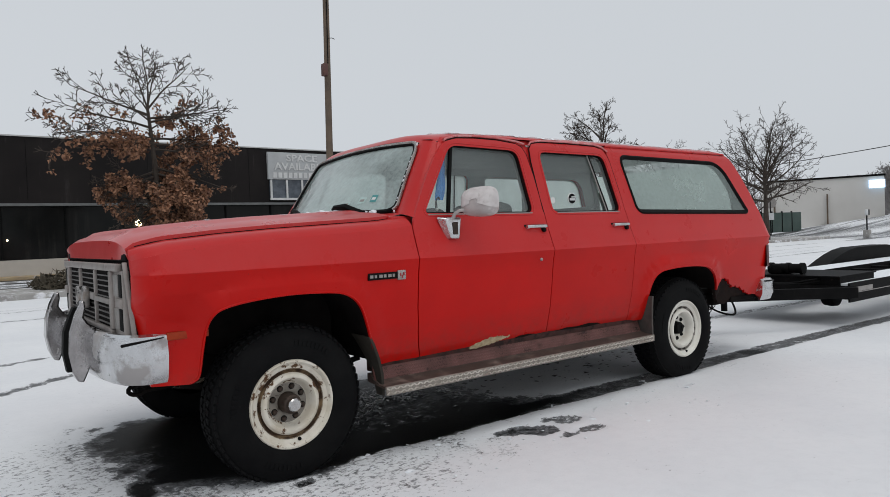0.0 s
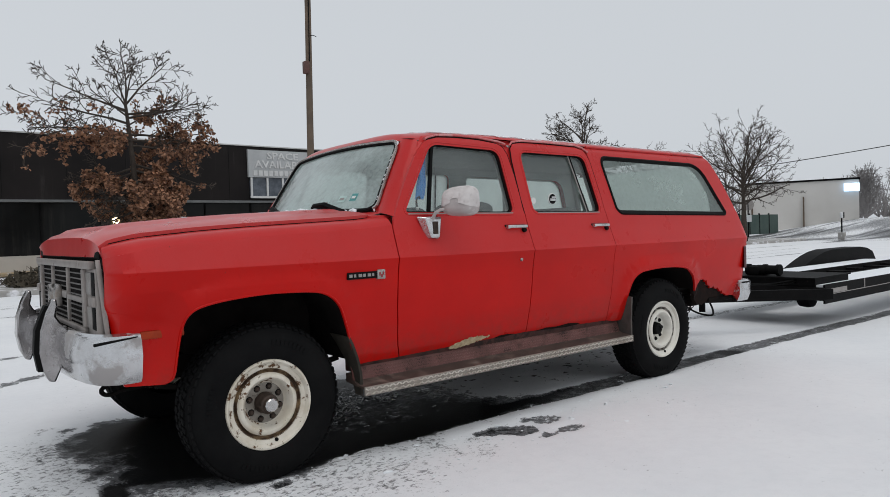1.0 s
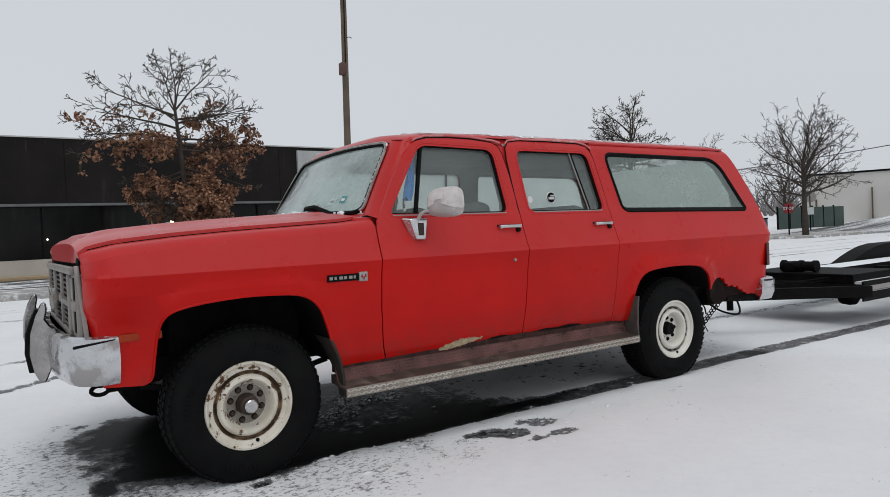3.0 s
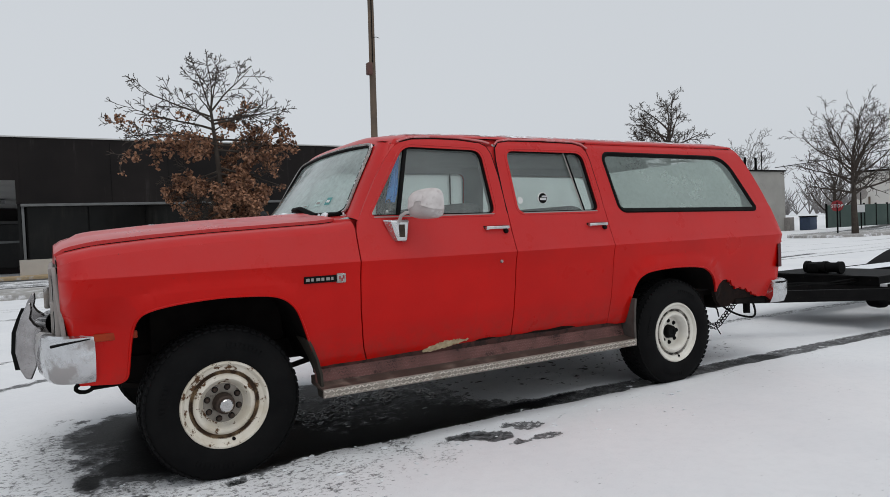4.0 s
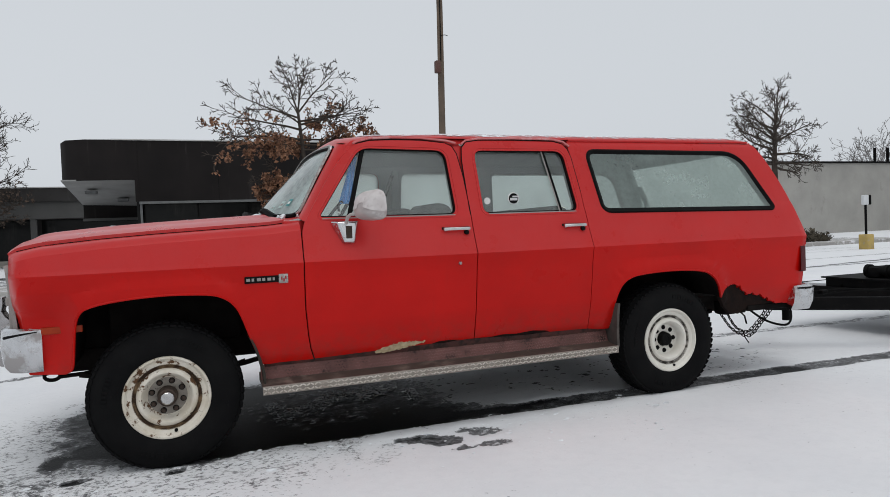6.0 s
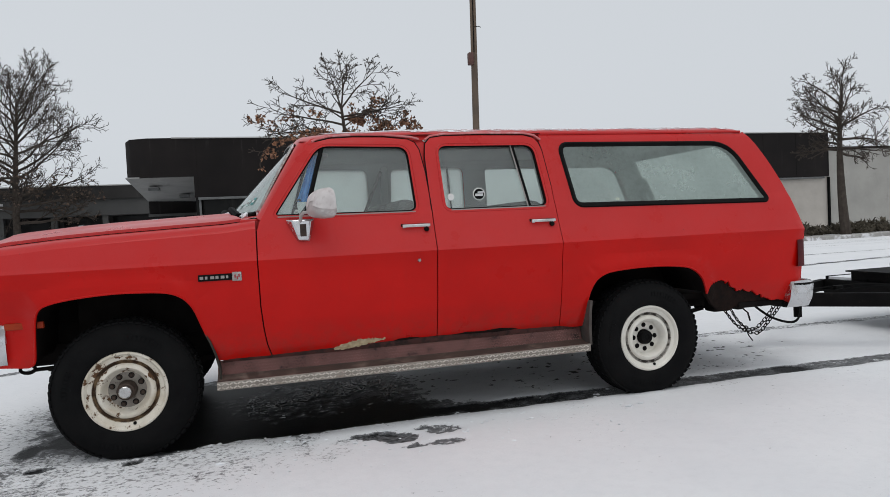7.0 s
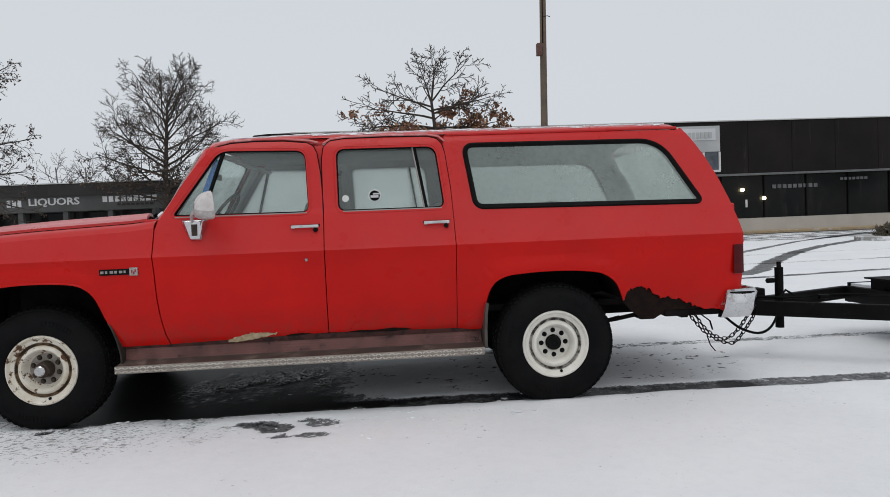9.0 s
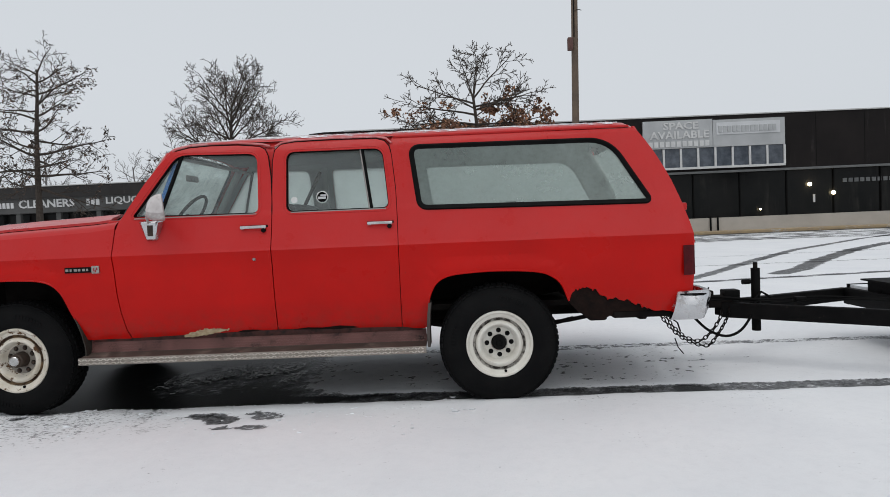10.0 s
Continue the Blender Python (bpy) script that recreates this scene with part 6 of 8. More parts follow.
for a, b in zip(cols, cols[1:]):
    for k in range(12):
        bm.faces.new((a[k], a[k + 1], b[k + 1], b[k]))
part("headliner", bm, HEADLINER, truck, "grey sagging headliner")


# hood
def hood_z(x, u):
    a = abs(u)
    hg = lerp_at(HOODGAP, max(x, -0.70))
    z = hg + 0.017 + 0.036 * (1 - a ** 6) + 0.014 * max(0, 1 - ((a - 0.62) / 0.12) ** 2) * (x > -0.62) + 0.01 * (1 - a * a)
    t = max(0.0, (-0.66 - x) / 0.09)
    return z - 0.060 * t ** 2


bm = bmesh.new()
cols = []
for i in range(41):
    s = i / 40
    row = []
    for k in range(41):
        u = -1 + 2 * k / 40
        x = -0.716 + s * (0.664 + 0.716) - (0.0 if s < 0.5 else (s - 0.5) * 2 * 0.14 * (1 - u * u))
        row.append(bm.verts.new((x, YC + u * (YC - 0.098), hood_z(x, u))))
    cols.append(row)
for a, b in zip(cols, cols[1:]):
    for k in range(40):
        bm.faces.new((a[k], a[k + 1], b[k + 1], b[k]))
bmesh.ops.recalc_face_normals(bm, faces=bm.faces)
ext = bmesh.ops.extrude_edge_only(bm, edges=[e for e in bm.edges if e.is_boundary])
for g in ext["geom"]:
    if isinstance(g, bmesh.types.BMVert):
        if g.co.x < -0.71:
            g.co.x, g.co.z = -0.722 + 0.018 * abs((g.co.y - YC) / 0.8) ** 6, 1.136
        else:
            g.co.z -= 0.022
hood = part("hood", bm, RED_TOP, truck, "faded red hood with sky sheen painted in, worn and wet, dusted with snow")
bm = bmesh.new()
cols = []
for i in range(25):
    s = i / 24
    cols.append([bm.verts.new((-0.66 + s * 1.2, YC + u * 0.78, hood_z(-0.66 + s * 1.2, u * 0.78 / (YC - 0.106)) + 0.004)) for u in [-1 + 2 * k / 24 for k in range(25)]])
for a, b in zip(cols, cols[1:]):
    for k in range(24):
        bm.faces.new((a[k], a[k + 1], b[k + 1], b[k]))
part("hood_snow", bm, dusting("hood_dusting", -0.12), truck, "specks of wet snow")

# black strip laid in the hood gap to draw its shade
for e in (-1, 1):
    bm = bmesh.new()
    tube(bm, [(x, sided(0.106, e), lerp_at(HOODGAP, x) - 0.004) for x in [-0.675 + 1.355 * k / 16 for k in range(17)]], 0.010, 6)
    part("hood_seal", bm, BLACK, truck)

# cowl below the windshield
bm = bmesh.new()
rows = []
for k in range(25):
    u = -1 + 2 * k / 24
    y = YC + u * (YC - 0.10)
    xr = 0.655 - 0.14 * (1 - u * u)
    xg = 0.775 - 0.22 * (1 - u * u)
    rows.append([bm.verts.new(p) for p in ((xr - 0.03, y, 1.270), (xr + 0.006, y, 1.300), (xg, y, 1.325), (xg + 0.04, y, 1.33))])
for a, b in zip(rows, rows[1:]):
    for k in range(3):
        bm.faces.new((a[k], a[k + 1], b[k + 1], b[k]))
part("cowl", bm, RED, truck)


for e in (-1, 1):
    part("cowl_corner", boxed(0.655, 0.80, *sorted((sided(0.062, e), sided(0.17, e))), 1.18, 1.306, 0.012), RED, truck)


# windshield, with frame and pillars
def ws_point(u, v, out=0.0):
    """u across (-1..1), v up (0..1)."""
    base = Vector((0.775 - 0.215 * (1 - u * u), YC + u * (YC - 0.155), 1.322 + 0.012 * (1 - u * u)))
    top = Vector((1.020 - 0.02 * (1 - u * u), YC + u * (YC - 0.245), 1.770 + 0.022 * (1 - u * u)))
    p = base.lerp(top, v)
    return p + Vector((-0.92, 0.25 * u, 0.36)) * (out + 0.02 * 4 * v * (1 - v) * 0.3)


def ws_limit(v):
    """Half width of the glass at a height, drawn in at the rounded corners."""
    k = max(0.0, (v - 0.82) / 0.14, (0.14 - v) / 0.11)
    return 0.965 - 0.085 * (1 - math.sqrt(max(0.0, 1 - min(k, 1.0) ** 2)))


def ws_grid(u0, u1, v0, v1, nu, nv, out=0.0):
    bm = bmesh.new()
    g = [[bm.verts.new(ws_point(u0 + (u1 - u0) * i / nu, v0 + (v1 - v0) * j / nv, out)) for j in range(nv + 1)] for i in range(nu + 1)]
    for a, b in zip(g, g[1:]):
        for k in range(nv):
            bm.faces.new((a[k], a[k + 1], b[k + 1], b[k]))
    return bm


WS_V = [0.03, 0.035, 0.045, 0.06, 0.08, 0.10, 0.14] + [0.14 + 0.68 * k / 8 for k in range(1, 9)] + [0.86, 0.89, 0.92, 0.94, 0.952, 0.96]
bm = bmesh.new()
rows = [[bm.verts.new(ws_point(ws_limit(v) * (-1 + 2 * i / 24), v)) for i in range(25)] for v in WS_V]
for a, b in zip(rows, rows[1:]):
    for k in range(24):
        bm.faces.new((a[k], a[k + 1], b[k + 1], b[k]))
windshield = part("windshield", bm, GLASS_WS, truck, "frosted windshield with stickers", smooth=60)
windshield.visible_shadow = False
WS_RIM = [(ws_limit(v), v) for v in WS_V]
WS_LOOP = [(-u, v) for u, v in WS_RIM] + [(0.88 * (-1 + 2 * k / 24), 0.962) for k in range(1, 24)] + [(u, v) for u, v in reversed(WS_RIM)] + [(0.88 * (1 - 2 * k / 24), 0.028) for k in range(1, 24)]
bm = bmesh.new()
tube(bm, [ws_point(u, v, 0.004) for u, v in WS_LOOP + WS_LOOP[:1]], 0.014, 6)
part("windshield_gasket", bm, BLACK, windshield)
bm = bmesh.new()
tube(bm, [ws_point(u * 1.014, 0.5 + (v - 0.5) * 1.03, 0.012) for u, v in WS_LOOP[3:-26]], 0.010, 6)
part("windshield_trim", bm, CHROME_OLD, windshield, "patchy bright trim strip")
for e in (-1, 1):
    for span in (WS_V[:7], WS_V[14:]):
        bm = bmesh.new()
        rows = [[bm.verts.new(ws_point(e * u, v, -0.003)) for u in (ws_limit(v) - 0.004, 0.995)] for v in span]
        for a, b in zip(rows, rows[1:]):
            bm.faces.new((a[0], a[1], b[1], b[0]))
        part("windshield_corner", bm, RED, truck)
for e in (-1, 1):
    bm = bmesh.new()
    rows = []
    for k in range(13):
        v = k / 12
        a = ws_point(e * 0.97, v, -0.004)
        x, z = 0.772 + (1.085 - 0.772) * v ** 0.9, 1.295 + (1.745 - 1.295) * v
        b = Vector((x, sided(skin_y(x, z) + 0.006, e), z))
        c = a.lerp(b, 0.55) + Vector((-0.022, 0, 0.010))
        rows.append([bm.verts.new(p) for p in (a, a.lerp(c, 0.5) + Vector((-0.006, 0, 0.002)), c, c.lerp(b, 0.5) + Vector((-0.006, 0, 0.003)), b, b + Vector((0.02, -e * 0.03, 0)))])
    for a, b in zip(rows, rows[1:]):
        for k in range(5):
            bm.faces.new((a[k], a[k + 1], b[k + 1], b[k]))
    bmesh.ops.recalc_face_normals(bm, faces=bm.faces)
    part("windshield_pillar", bm, RED, truck)
    bm = bmesh.new()
    line = []
    for k in range(9):
        v = 0.02 + 0.96 * k / 8
        a = ws_point(e * 0.97, v, -0.004)
        x, z = 0.772 + (1.085 - 0.772) * v ** 0.9, 1.295 + (1.745 - 1.295) * v
        b = Vector((x, sided(skin_y(x, z) + 0.006, e), z))
        line.append(a.lerp(b, 0.45) + Vector((0.022, -e * 0.030, -0.012)))
    tube(bm, line, 0.034, 8)
    part("pillar_lining", bm, HEADLINER, truck)
# stickers and snow at the glass foot
for u, v, w, h, mat, what in ((-0.66, 0.150, 0.075, 0.085, PALETEAL, "small pale inspection sticker"), (-0.765, 0.165, 0.060, 0.095, TEAL, "small teal inspection sticker"), (-0.50, 0.13, 0.06, 0.05, PALETEAL, "torn pale sticker")):
    st = part("sticker", ws_grid(u, u + w, v, v + h, 2, 2, 0.003), mat, windshield, what)
    part("sticker_mark", ws_grid(u + w * 0.2, u + w * 0.8, v + h * 0.3, v + h * 0.65, 2, 2, 0.0045), WHITE if mat is TEAL else GREYPL, st)
part("inside_mirror", boxed(0.905, 0.925, YC - 0.13, YC + 0.10, 1.605, 1.655, 0.012), GREYPL, truck, "interior mirror behind the frosted glass")
rng = random.Random(3)
bm = bmesh.new()
for k in range(300):
    u = min(0.7, max(-0.80, rng.gauss(-0.28, 0.34)))
    p = ws_point(u, rng.uniform(-0.10, 0.05) * (1 - 0.5 * abs(u)), 0.014)
    r = rng.uniform(0.006, 0.022) * (1.5 if -0.6 < u < 0.0 else 1.0)
    c = bmesh.ops.create_icosphere(bm, subdivisions=1, radius=r)
    for v in c["verts"]:
        v.co = Vector((v.co.x * 1.3, v.co.y * 2.0, v.co.z * 0.6)) * rng.uniform(0.8, 1.1) + p
for k in range(60):
    p = ws_point(-0.965, rng.uniform(0.02, 0.98), 0.010) if k % 3 else ws_point(rng.uniform(-0.95, 0.9), 0.975, 0.010)
    r = rng.uniform(0.003, 0.009)
    c = bmesh.ops.create_icosphere(bm, subdivisions=1, radius=r)
    for v in c["verts"]:
        v.co = Vector((v.co.x, v.co.y * 1.2, v.co.z * 1.6)) + p
tagged(part("cowl_snow", bm, SNOWCLUMP, truck), "slushy snow heaped at the glass foot", kind="stuff")
for u0, u1 in ((-0.74, -0.42), (0.02, 0.34)):
    bm = bmesh.new()
    a, b = ws_point(u0, -0.02, 0.03), ws_point(u1, 0.06, 0.03)
    tube(bm, [a, a.lerp(b, 0.5) + Vector((-0.02, 0, 0.030)), b + Vector((0, 0, 0.012))], [0.026, 0.022, 0.015], 6)
    tube(bm, [b.lerp(a, 0.75) + Vector((0.01, 0, 0)), b + Vector((0.012, 0.05, 0.004))], [0.012, 0.010], 6)
    c = ws_point(u0, -0.05, 0.02)
    box(bm, c.x - 0.03, c.x + 0.03, c.y - 0.03, c.y + 0.03, c.z - 0.012, c.z + 0.014, 0.006)
    part("wiper", bm, BLACK, truck, "black wiper arm and blade")


# front end
grille = part("grille", boxed(-0.728, -0.690, 0.330, 1.530, 0.80, 1.085), DARK, truck, "bright framed grille with dark slats, battered")
for y0, y1, z0, z1 in ((0.165, 1.695, 1.082, 1.118), (0.310, 1.550, 0.785, 0.812), (0.300, 0.345, 0.812, 1.082), (1.515, 1.560, 0.812, 1.082), (0.696, 0.719, 0.812, 1.082), (1.141, 1.164, 0.812, 1.082)):
    part("grille_frame", boxed(-0.744, -0.715, y0, y1, z0, z1, 0.006), GRILLE_FRAME, grille)
for k in range(10):
    z = 0.829 + k * 0.0255
    for y0, y1 in ((0.347, 0.688), (0.727, 1.133), (1.172, 1.513)):
        part("slat", boxed(-0.735, -0.726, y0, y1, z - 0.0028, z + 0.0028), SLAT, grille)
part("grille_midbar", boxed(-0.746, -0.722, 0.727, 1.133, 0.925, 0.960, 0.004), GREYPL, grille)
part("grille_midbar", boxed(-0.746, -0.722, 0.347, 0.688, 0.925, 0.948, 0.004), GREYPL, grille)
bm = bmesh.new()
rng = random.Random(8)
for k in range(7):
    y = 0.83 + 0.035 * k
    box(bm, -0.775, -0.745, y, y + 0.05, 0.90 + rng.uniform(-0.03, 0.02), 0.965 + rng.uniform(-0.02, 0.03), 0.008)
part("grille_emblem", bm, CHROME_OLD, grille, "bent bright emblem bar")
for e in (-1, 1):
    y0, y1 = sorted((sided(0.078, e), sided(0.165, e)))
    bm = boxed(-0.732, -0.712, *sorted((sided(0.080, e), sided(0.092, e))), 0.79, 1.125, 0.003)
    for v in bm.verts:
        v.co.x += 0.085 * (1.125 - v.co.z)
    part("corner_trim", bm, GRILLE_FRAME, truck)
    bez = part("headlamp_bezel", boxed(-0.728, -0.690, *sorted((sided(0.112, e), sided(0.30, e))), 0.79, 1.085, 0.005), GRILLE_FRAME, truck, "dull headlamp surround with two stacked lamps")
    for z0, z1 in ((0.965, 1.07), (0.815, 0.915)):
        part("lamp_recess", boxed(-0.7315, -0.715, *sorted((sided(0.128, e), sided(0.190, e))), z0, z1, 0.004), BLACK, bez)
        part("headlamp", boxed(-0.7345, -0.715, *sorted((sided(0.196, e), sided(0.292, e))), z0, z1, 0.008), LENS, bez, "rectangular glass headlamp")
    part("lamp_divider", boxed(-0.742, -0.72, *sorted((sided(0.12, e), sided(0.21, e))), 0.918, 0.962, 0.006), GRILLE_FRAME, bez)
# black void behind the nose
part("nose_panel", boxed(-0.70, -0.66, 0.09, 1.77, 0.60, 1.14), DARK, truck)
part("hood_lip", boxed(-0.712, -0.66, 0.112, 1.748, 1.128, 1.166, 0.008), BLACK, truck, "black strip under the hood edge")


# front bumper
def bumper(path, prof, name, mat, label):
    bm = bmesh.new()
    full = path + [(x, 2 * YC - y) for x, y in reversed(path[:-1])]
    rows = []
    n = len(full)
    for i, (x, y) in enumerate(full):
        a, b = Vector(full[max(i - 1, 0)]), Vector(full[min(i + 1, n - 1)])
        t = (b - a).normalized()
        nrm = Vector((-t.y, t.x))
        rows.append([bm.verts.new((x + nrm.x * o, y + nrm.y * o, z)) for o, z in prof])
    for a, b in zip(rows, rows[1:]):
        for k in range(len(prof)):
            bm.faces.new((a[k], a[(k + 1) % len(prof)], b[(k + 1) % len(prof)], b[k]))
    bm.faces.new(rows[0])
    bm.faces.new(rows[-1][::-1])
    bmesh.ops.recalc_face_normals(bm, faces=bm.faces)
    return part(name, bm, mat, truck, label)


fb = bumper([(-0.572, 0.028), (-0.62, 0.022), (-0.68, 0.036), (-0.725, 0.065), (-0.755, 0.105), (-0.785, 0.20), (-0.812, 0.40), (-0.825, 0.65), (-0.83, YC)],
            [(-0.055, 0.796), (-0.016, 0.803), (0.002, 0.792), (0.012, 0.70), (0.006, 0.655), (-0.004, 0.60), (-0.020, 0.578), (-0.05, 0.574), (-0.05, 0.60), (-0.035, 0.66), (-0.035, 0.74)],
            "front_bumper", CHROME_FRONT, "dented chrome front bumper, snowy on top")
bm = bmesh.new()
tube(bm, [(-0.590, 0.012, 0.785), (-0.63, 0.0095, 0.781), (-0.68, 0.024, 0.774), (-0.722, 0.050, 0.766), (-0.748, 0.085, 0.758)], [0.0025, 0.004, 0.0055, 0.007, 0.008], 6)
part("bumper_slot", bm, BLACK, fb, "black slot in the bumper end")
for y, tilt in ((0.515, -0.05), (1.345, 0.05)):
    bm = bmesh.new()
    prof = [(-0.826, 0.946), (-0.844, 0.940), (-0.872, 0.885), (-0.898, 0.80), (-0.905, 0.70), (-0.890, 0.61), (-0.868, 0.560), (-0.842, 0.552), (-0.815, 0.62), (-0.790, 0.72), (-0.780, 0.805), (-0.815, 0.835),
            (-0.832, 0.865), (-0.822, 0.91)]
    a = [bm.verts.new((x, y - 0.040 - 0.022 * max(0.0, 1 - abs(z - 0.70) / 0.16) + tilt * (z - 0.74), z)) for x, z in prof]
    b = [bm.verts.new((x, y + 0.040 + 0.022 * max(0.0, 1 - abs(z - 0.70) / 0.16) + tilt * (z - 0.74), z)) for x, z in prof]
    n = len(prof)
    for k in range(n):
        bm.faces.new((a[k], a[(k + 1) % n], b[(k + 1) % n], b[k]))
    bm.faces.new(a)
    bm.faces.new(b[::-1])
    bmesh.ops.recalc_face_normals(bm, faces=bm.faces)
    gd = part("bumper_guard", bm, CHROME_GUARD, fb, "tarnished upright bumper guard with a black rubber face", smooth=25, bevel=0.008)
    if y > 1:
        continue
    bm = bmesh.new()
    line = [(-0.858, 0.915), (-0.880, 0.865), (-0.903, 0.80), (-0.910, 0.70), (-0.896, 0.61)]
    for (xa, za), (xb, zb) in zip(line, line[1:]):
        q = [bm.verts.new(p) for p in ((xa - 0.014, y - 0.030, za), (xa - 0.014, y + 0.030, za), (xb - 0.014, y + 0.030, zb), (xb - 0.014, y - 0.030, zb),
                                       (xa + 0.01, y - 0.036, za), (xa + 0.01, y + 0.036, za), (xb + 0.01, y + 0.036, zb), (xb + 0.01, y - 0.036, zb))]
        for f in ((0, 1, 2, 3), (0, 3, 7, 4), (1, 5, 6, 2), (0, 4, 5, 1), (3, 2, 6, 7)):
            bm.faces.new([q[i] for i in f])
    part("rubber_face", bm, BLACK, gd)
for y in (0.48, 1.38):
    bm = bmesh.new()
    tube(bm, [(-0.612 + 0.040 * math.sin(a), y, 0.478 + 0.024 * math.cos(a)) for a in [2 * math.pi * k / 14 for k in range(15)]], 0.011, 6)
    tube(bm, [(-0.575, y, 0.470), (-0.45, y, 0.474), (-0.30, y, 0.50)], 0.013, 6)
    box(bm, -0.60, -0.20, y - 0.02, y + 0.05, 0.495, 0.575, 0.006)
    part("tow_hook", bm, DARK, truck, "black tow hook")

# rear bumper and tailgate
rbm = bumper([(4.44, -0.052), (4.57, -0.056), (4.640, -0.045), (4.675, 0.0), (4.690, 0.06), (4.70, 0.25), (4.705, YC)],
             [(0.0, 0.50), (-0.006, 0.56), (0.0, 0.66), (0.02, 0.685), (0.05, 0.685), (0.05, 0.50)], "rear_bumper", CHROME, "snow-crusted chrome rear bumper")
for v in rbm.data.vertices:
    if v.co.y < 0.4 or v.co.y > 1.46:
        v.co.x += (v.co.z - 0.60) * 0.30
        v.co.y += (0.012 if v.co.y < 0.4 else -0.012) * (abs(v.co.z - 0.59) / 0.09) ** 2
bm = bmesh.new()
tube(bm, [(4.47, -0.057, 0.668), (4.57, -0.060, 0.668), (4.640, -0.048, 0.666)], 0.006, 5)
part("bumper_slot", bm, BLACK, rbm)
part("tailgate", boxed(4.535, 4.575, 0.03, 1.83, 0.56, 1.04, 0.01), RED, truck, "red tailgate")
bm = bmesh.new()
rows = []
for x, z in ((4.572, 1.03), (4.543, 1.10), (4.50, 1.257), (4.458, 1.415), (4.38, 1.571), (4.28, 1.735), (4.262, 1.79)):
    rows.append([bm.verts.new((x, y, z)) for y in (lerp_at(SEC, z) + 0.06, 0.35, YC, 2 * YC - 0.35, 2 * YC - lerp_at(SEC, z) - 0.06)])
for a, b in zip(rows[1:-1], rows[2:-1]):
    for k in range(4):
        bm.faces.new((a[k], a[k + 1], b[k + 1], b[k]))
part("rear_window", bm, GLASS_FAR, truck, "fogged tailgate glass").visible_shadow = False
# inner frame round the two panes of the tailgate glass
RG = [(4.572, 1.03), (4.543, 1.10), (4.50, 1.257), (4.458, 1.415), (4.38, 1.571), (4.28, 1.735)]
for y0, y1, k0, k1 in ((0.16, 0.22, 0, 4), (1.64, 1.70, 0, 4)):
    bm = bmesh.new()
    rows = [[bm.verts.new((x - dx, y, z)) for y in (y0, y1)] for dx in (0.016, 0.040) for x, z in RG[k0:k1 + 1]]
    n = k1 - k0 + 1
    for off in (0, n):
        for a, b in zip(rows[off:off + n - 1], rows[off + 1:off + n]):
            bm.faces.new((a[0], a[1], b[1], b[0]))
    for j in (0, 1):
        for k in range(n - 1):
            bm.faces.new((rows[k][j], rows[k + 1][j], rows[n + k + 1][j], rows[n + k][j]))
    bmesh.ops.recalc_face_normals(bm, faces=bm.faces)
    part("tailgate_lining", bm, HEADLINER, truck, "brown-grey inner frame of the tailgate glass")
for e in (-1, 1):
    bm = bmesh.new()
    rr = [(4.574, 1.0), (4.546, 1.10), (4.504, 1.257), (4.462, 1.415), (4.384, 1.571), (4.284, 1.735), (4.262, 1.79)]
    tube(bm, [(x - 0.012, sided(lerp_at(SEC, z) + 0.030, e), z) for x, z in rr], 0.020, 6)
    part("rear_pillar", bm, RED, truck)
    bm = bmesh.new()
    tube(bm, [(x - 0.045, sided(lerp_at(SEC, z) + 0.062, e), z) for x, z in rr], 0.034, 8)
    part("pillar_lining", bm, HEADLINER, truck)
bm = bmesh.new()
box(bm, 4.50, 4.560, 0.03, 0.06, 1.215, 1.265, 0.010)
part("gate_hinge", bm, RED, truck, "red tailgate hinge")

# badge
bm = bmesh.new()
box(bm, 0.418, 0.600, skin_y(0.5, 0.985) - 0.010, skin_y(0.5, 0.985) + 0.01, 0.966, 1.003, 0.003)
badge = part("badge", bm, BLACK, truck, "black and silver model badge on the fender")
bm = bmesh.new()
for k in range(6):
    x = 0.427 + k * 0.028
    box(bm, x, x + (0.019, 0.013, 0.021, 0.016, 0.020, 0.012)[k], skin_y(0.5, 0.985) - 0.0125, skin_y(0.5, 0.985), 0.977, 0.993)
part("badge_bars", bm, GREYPL, badge, smooth=0)
bm = boxed(0.600, 0.652, skin_y(0.62, 0.985) - 0.012, skin_y(0.62, 0.985) + 0.008, 0.958, 1.010, 0.004)
part("badge_shield", bm, CHROME_OLD, badge)
bm = bmesh.new()
for k, (x, z) in enumerate(((0.612, 0.985), (0.624, 0.975), (0.634, 0.988))):
    box(bm, x, x + 0.008, skin_y(0.62, 0.985) - 0.014, skin_y(0.62, 0.985), z - 0.008, z + 0.010)
part("badge_mark", bm, STOPRED, badge)
# door lock
bm = bmesh.new()
lathe_y(bm, [(0.0, 0.010), (0.008, 0.010), (0.011, 0.006), (0.012, -0.005)], 1.690, 1.010, 14, -1, skin_y(1.69, 1.01))
part("door_lock", bm, CHROME_OLD, truck, "round key lock")
# filler patch at the door foot, with torn flakes
rng = random.Random(21)
pat = []
for k in range(40):
    f = k / 39
    pat.append((1.155 + 0.318 * f, 0.506 + 0.040 * f ** 0.8 + 0.020 * math.sin(math.pi * min(1.0, f * 1.1)) * (1 if f < 0.9 else 0.4) + rng.uniform(-0.0055, 0.0055)))
for k in range(40):
    f = 1 - (k + 0.5) / 40
    pat.append((1.158 + 0.312 * f, 0.500 + 0.034 * f - 0.012 * math.sin(math.pi * f ** 0.6) + rng.uniform(-0.0045, 0.0045)))
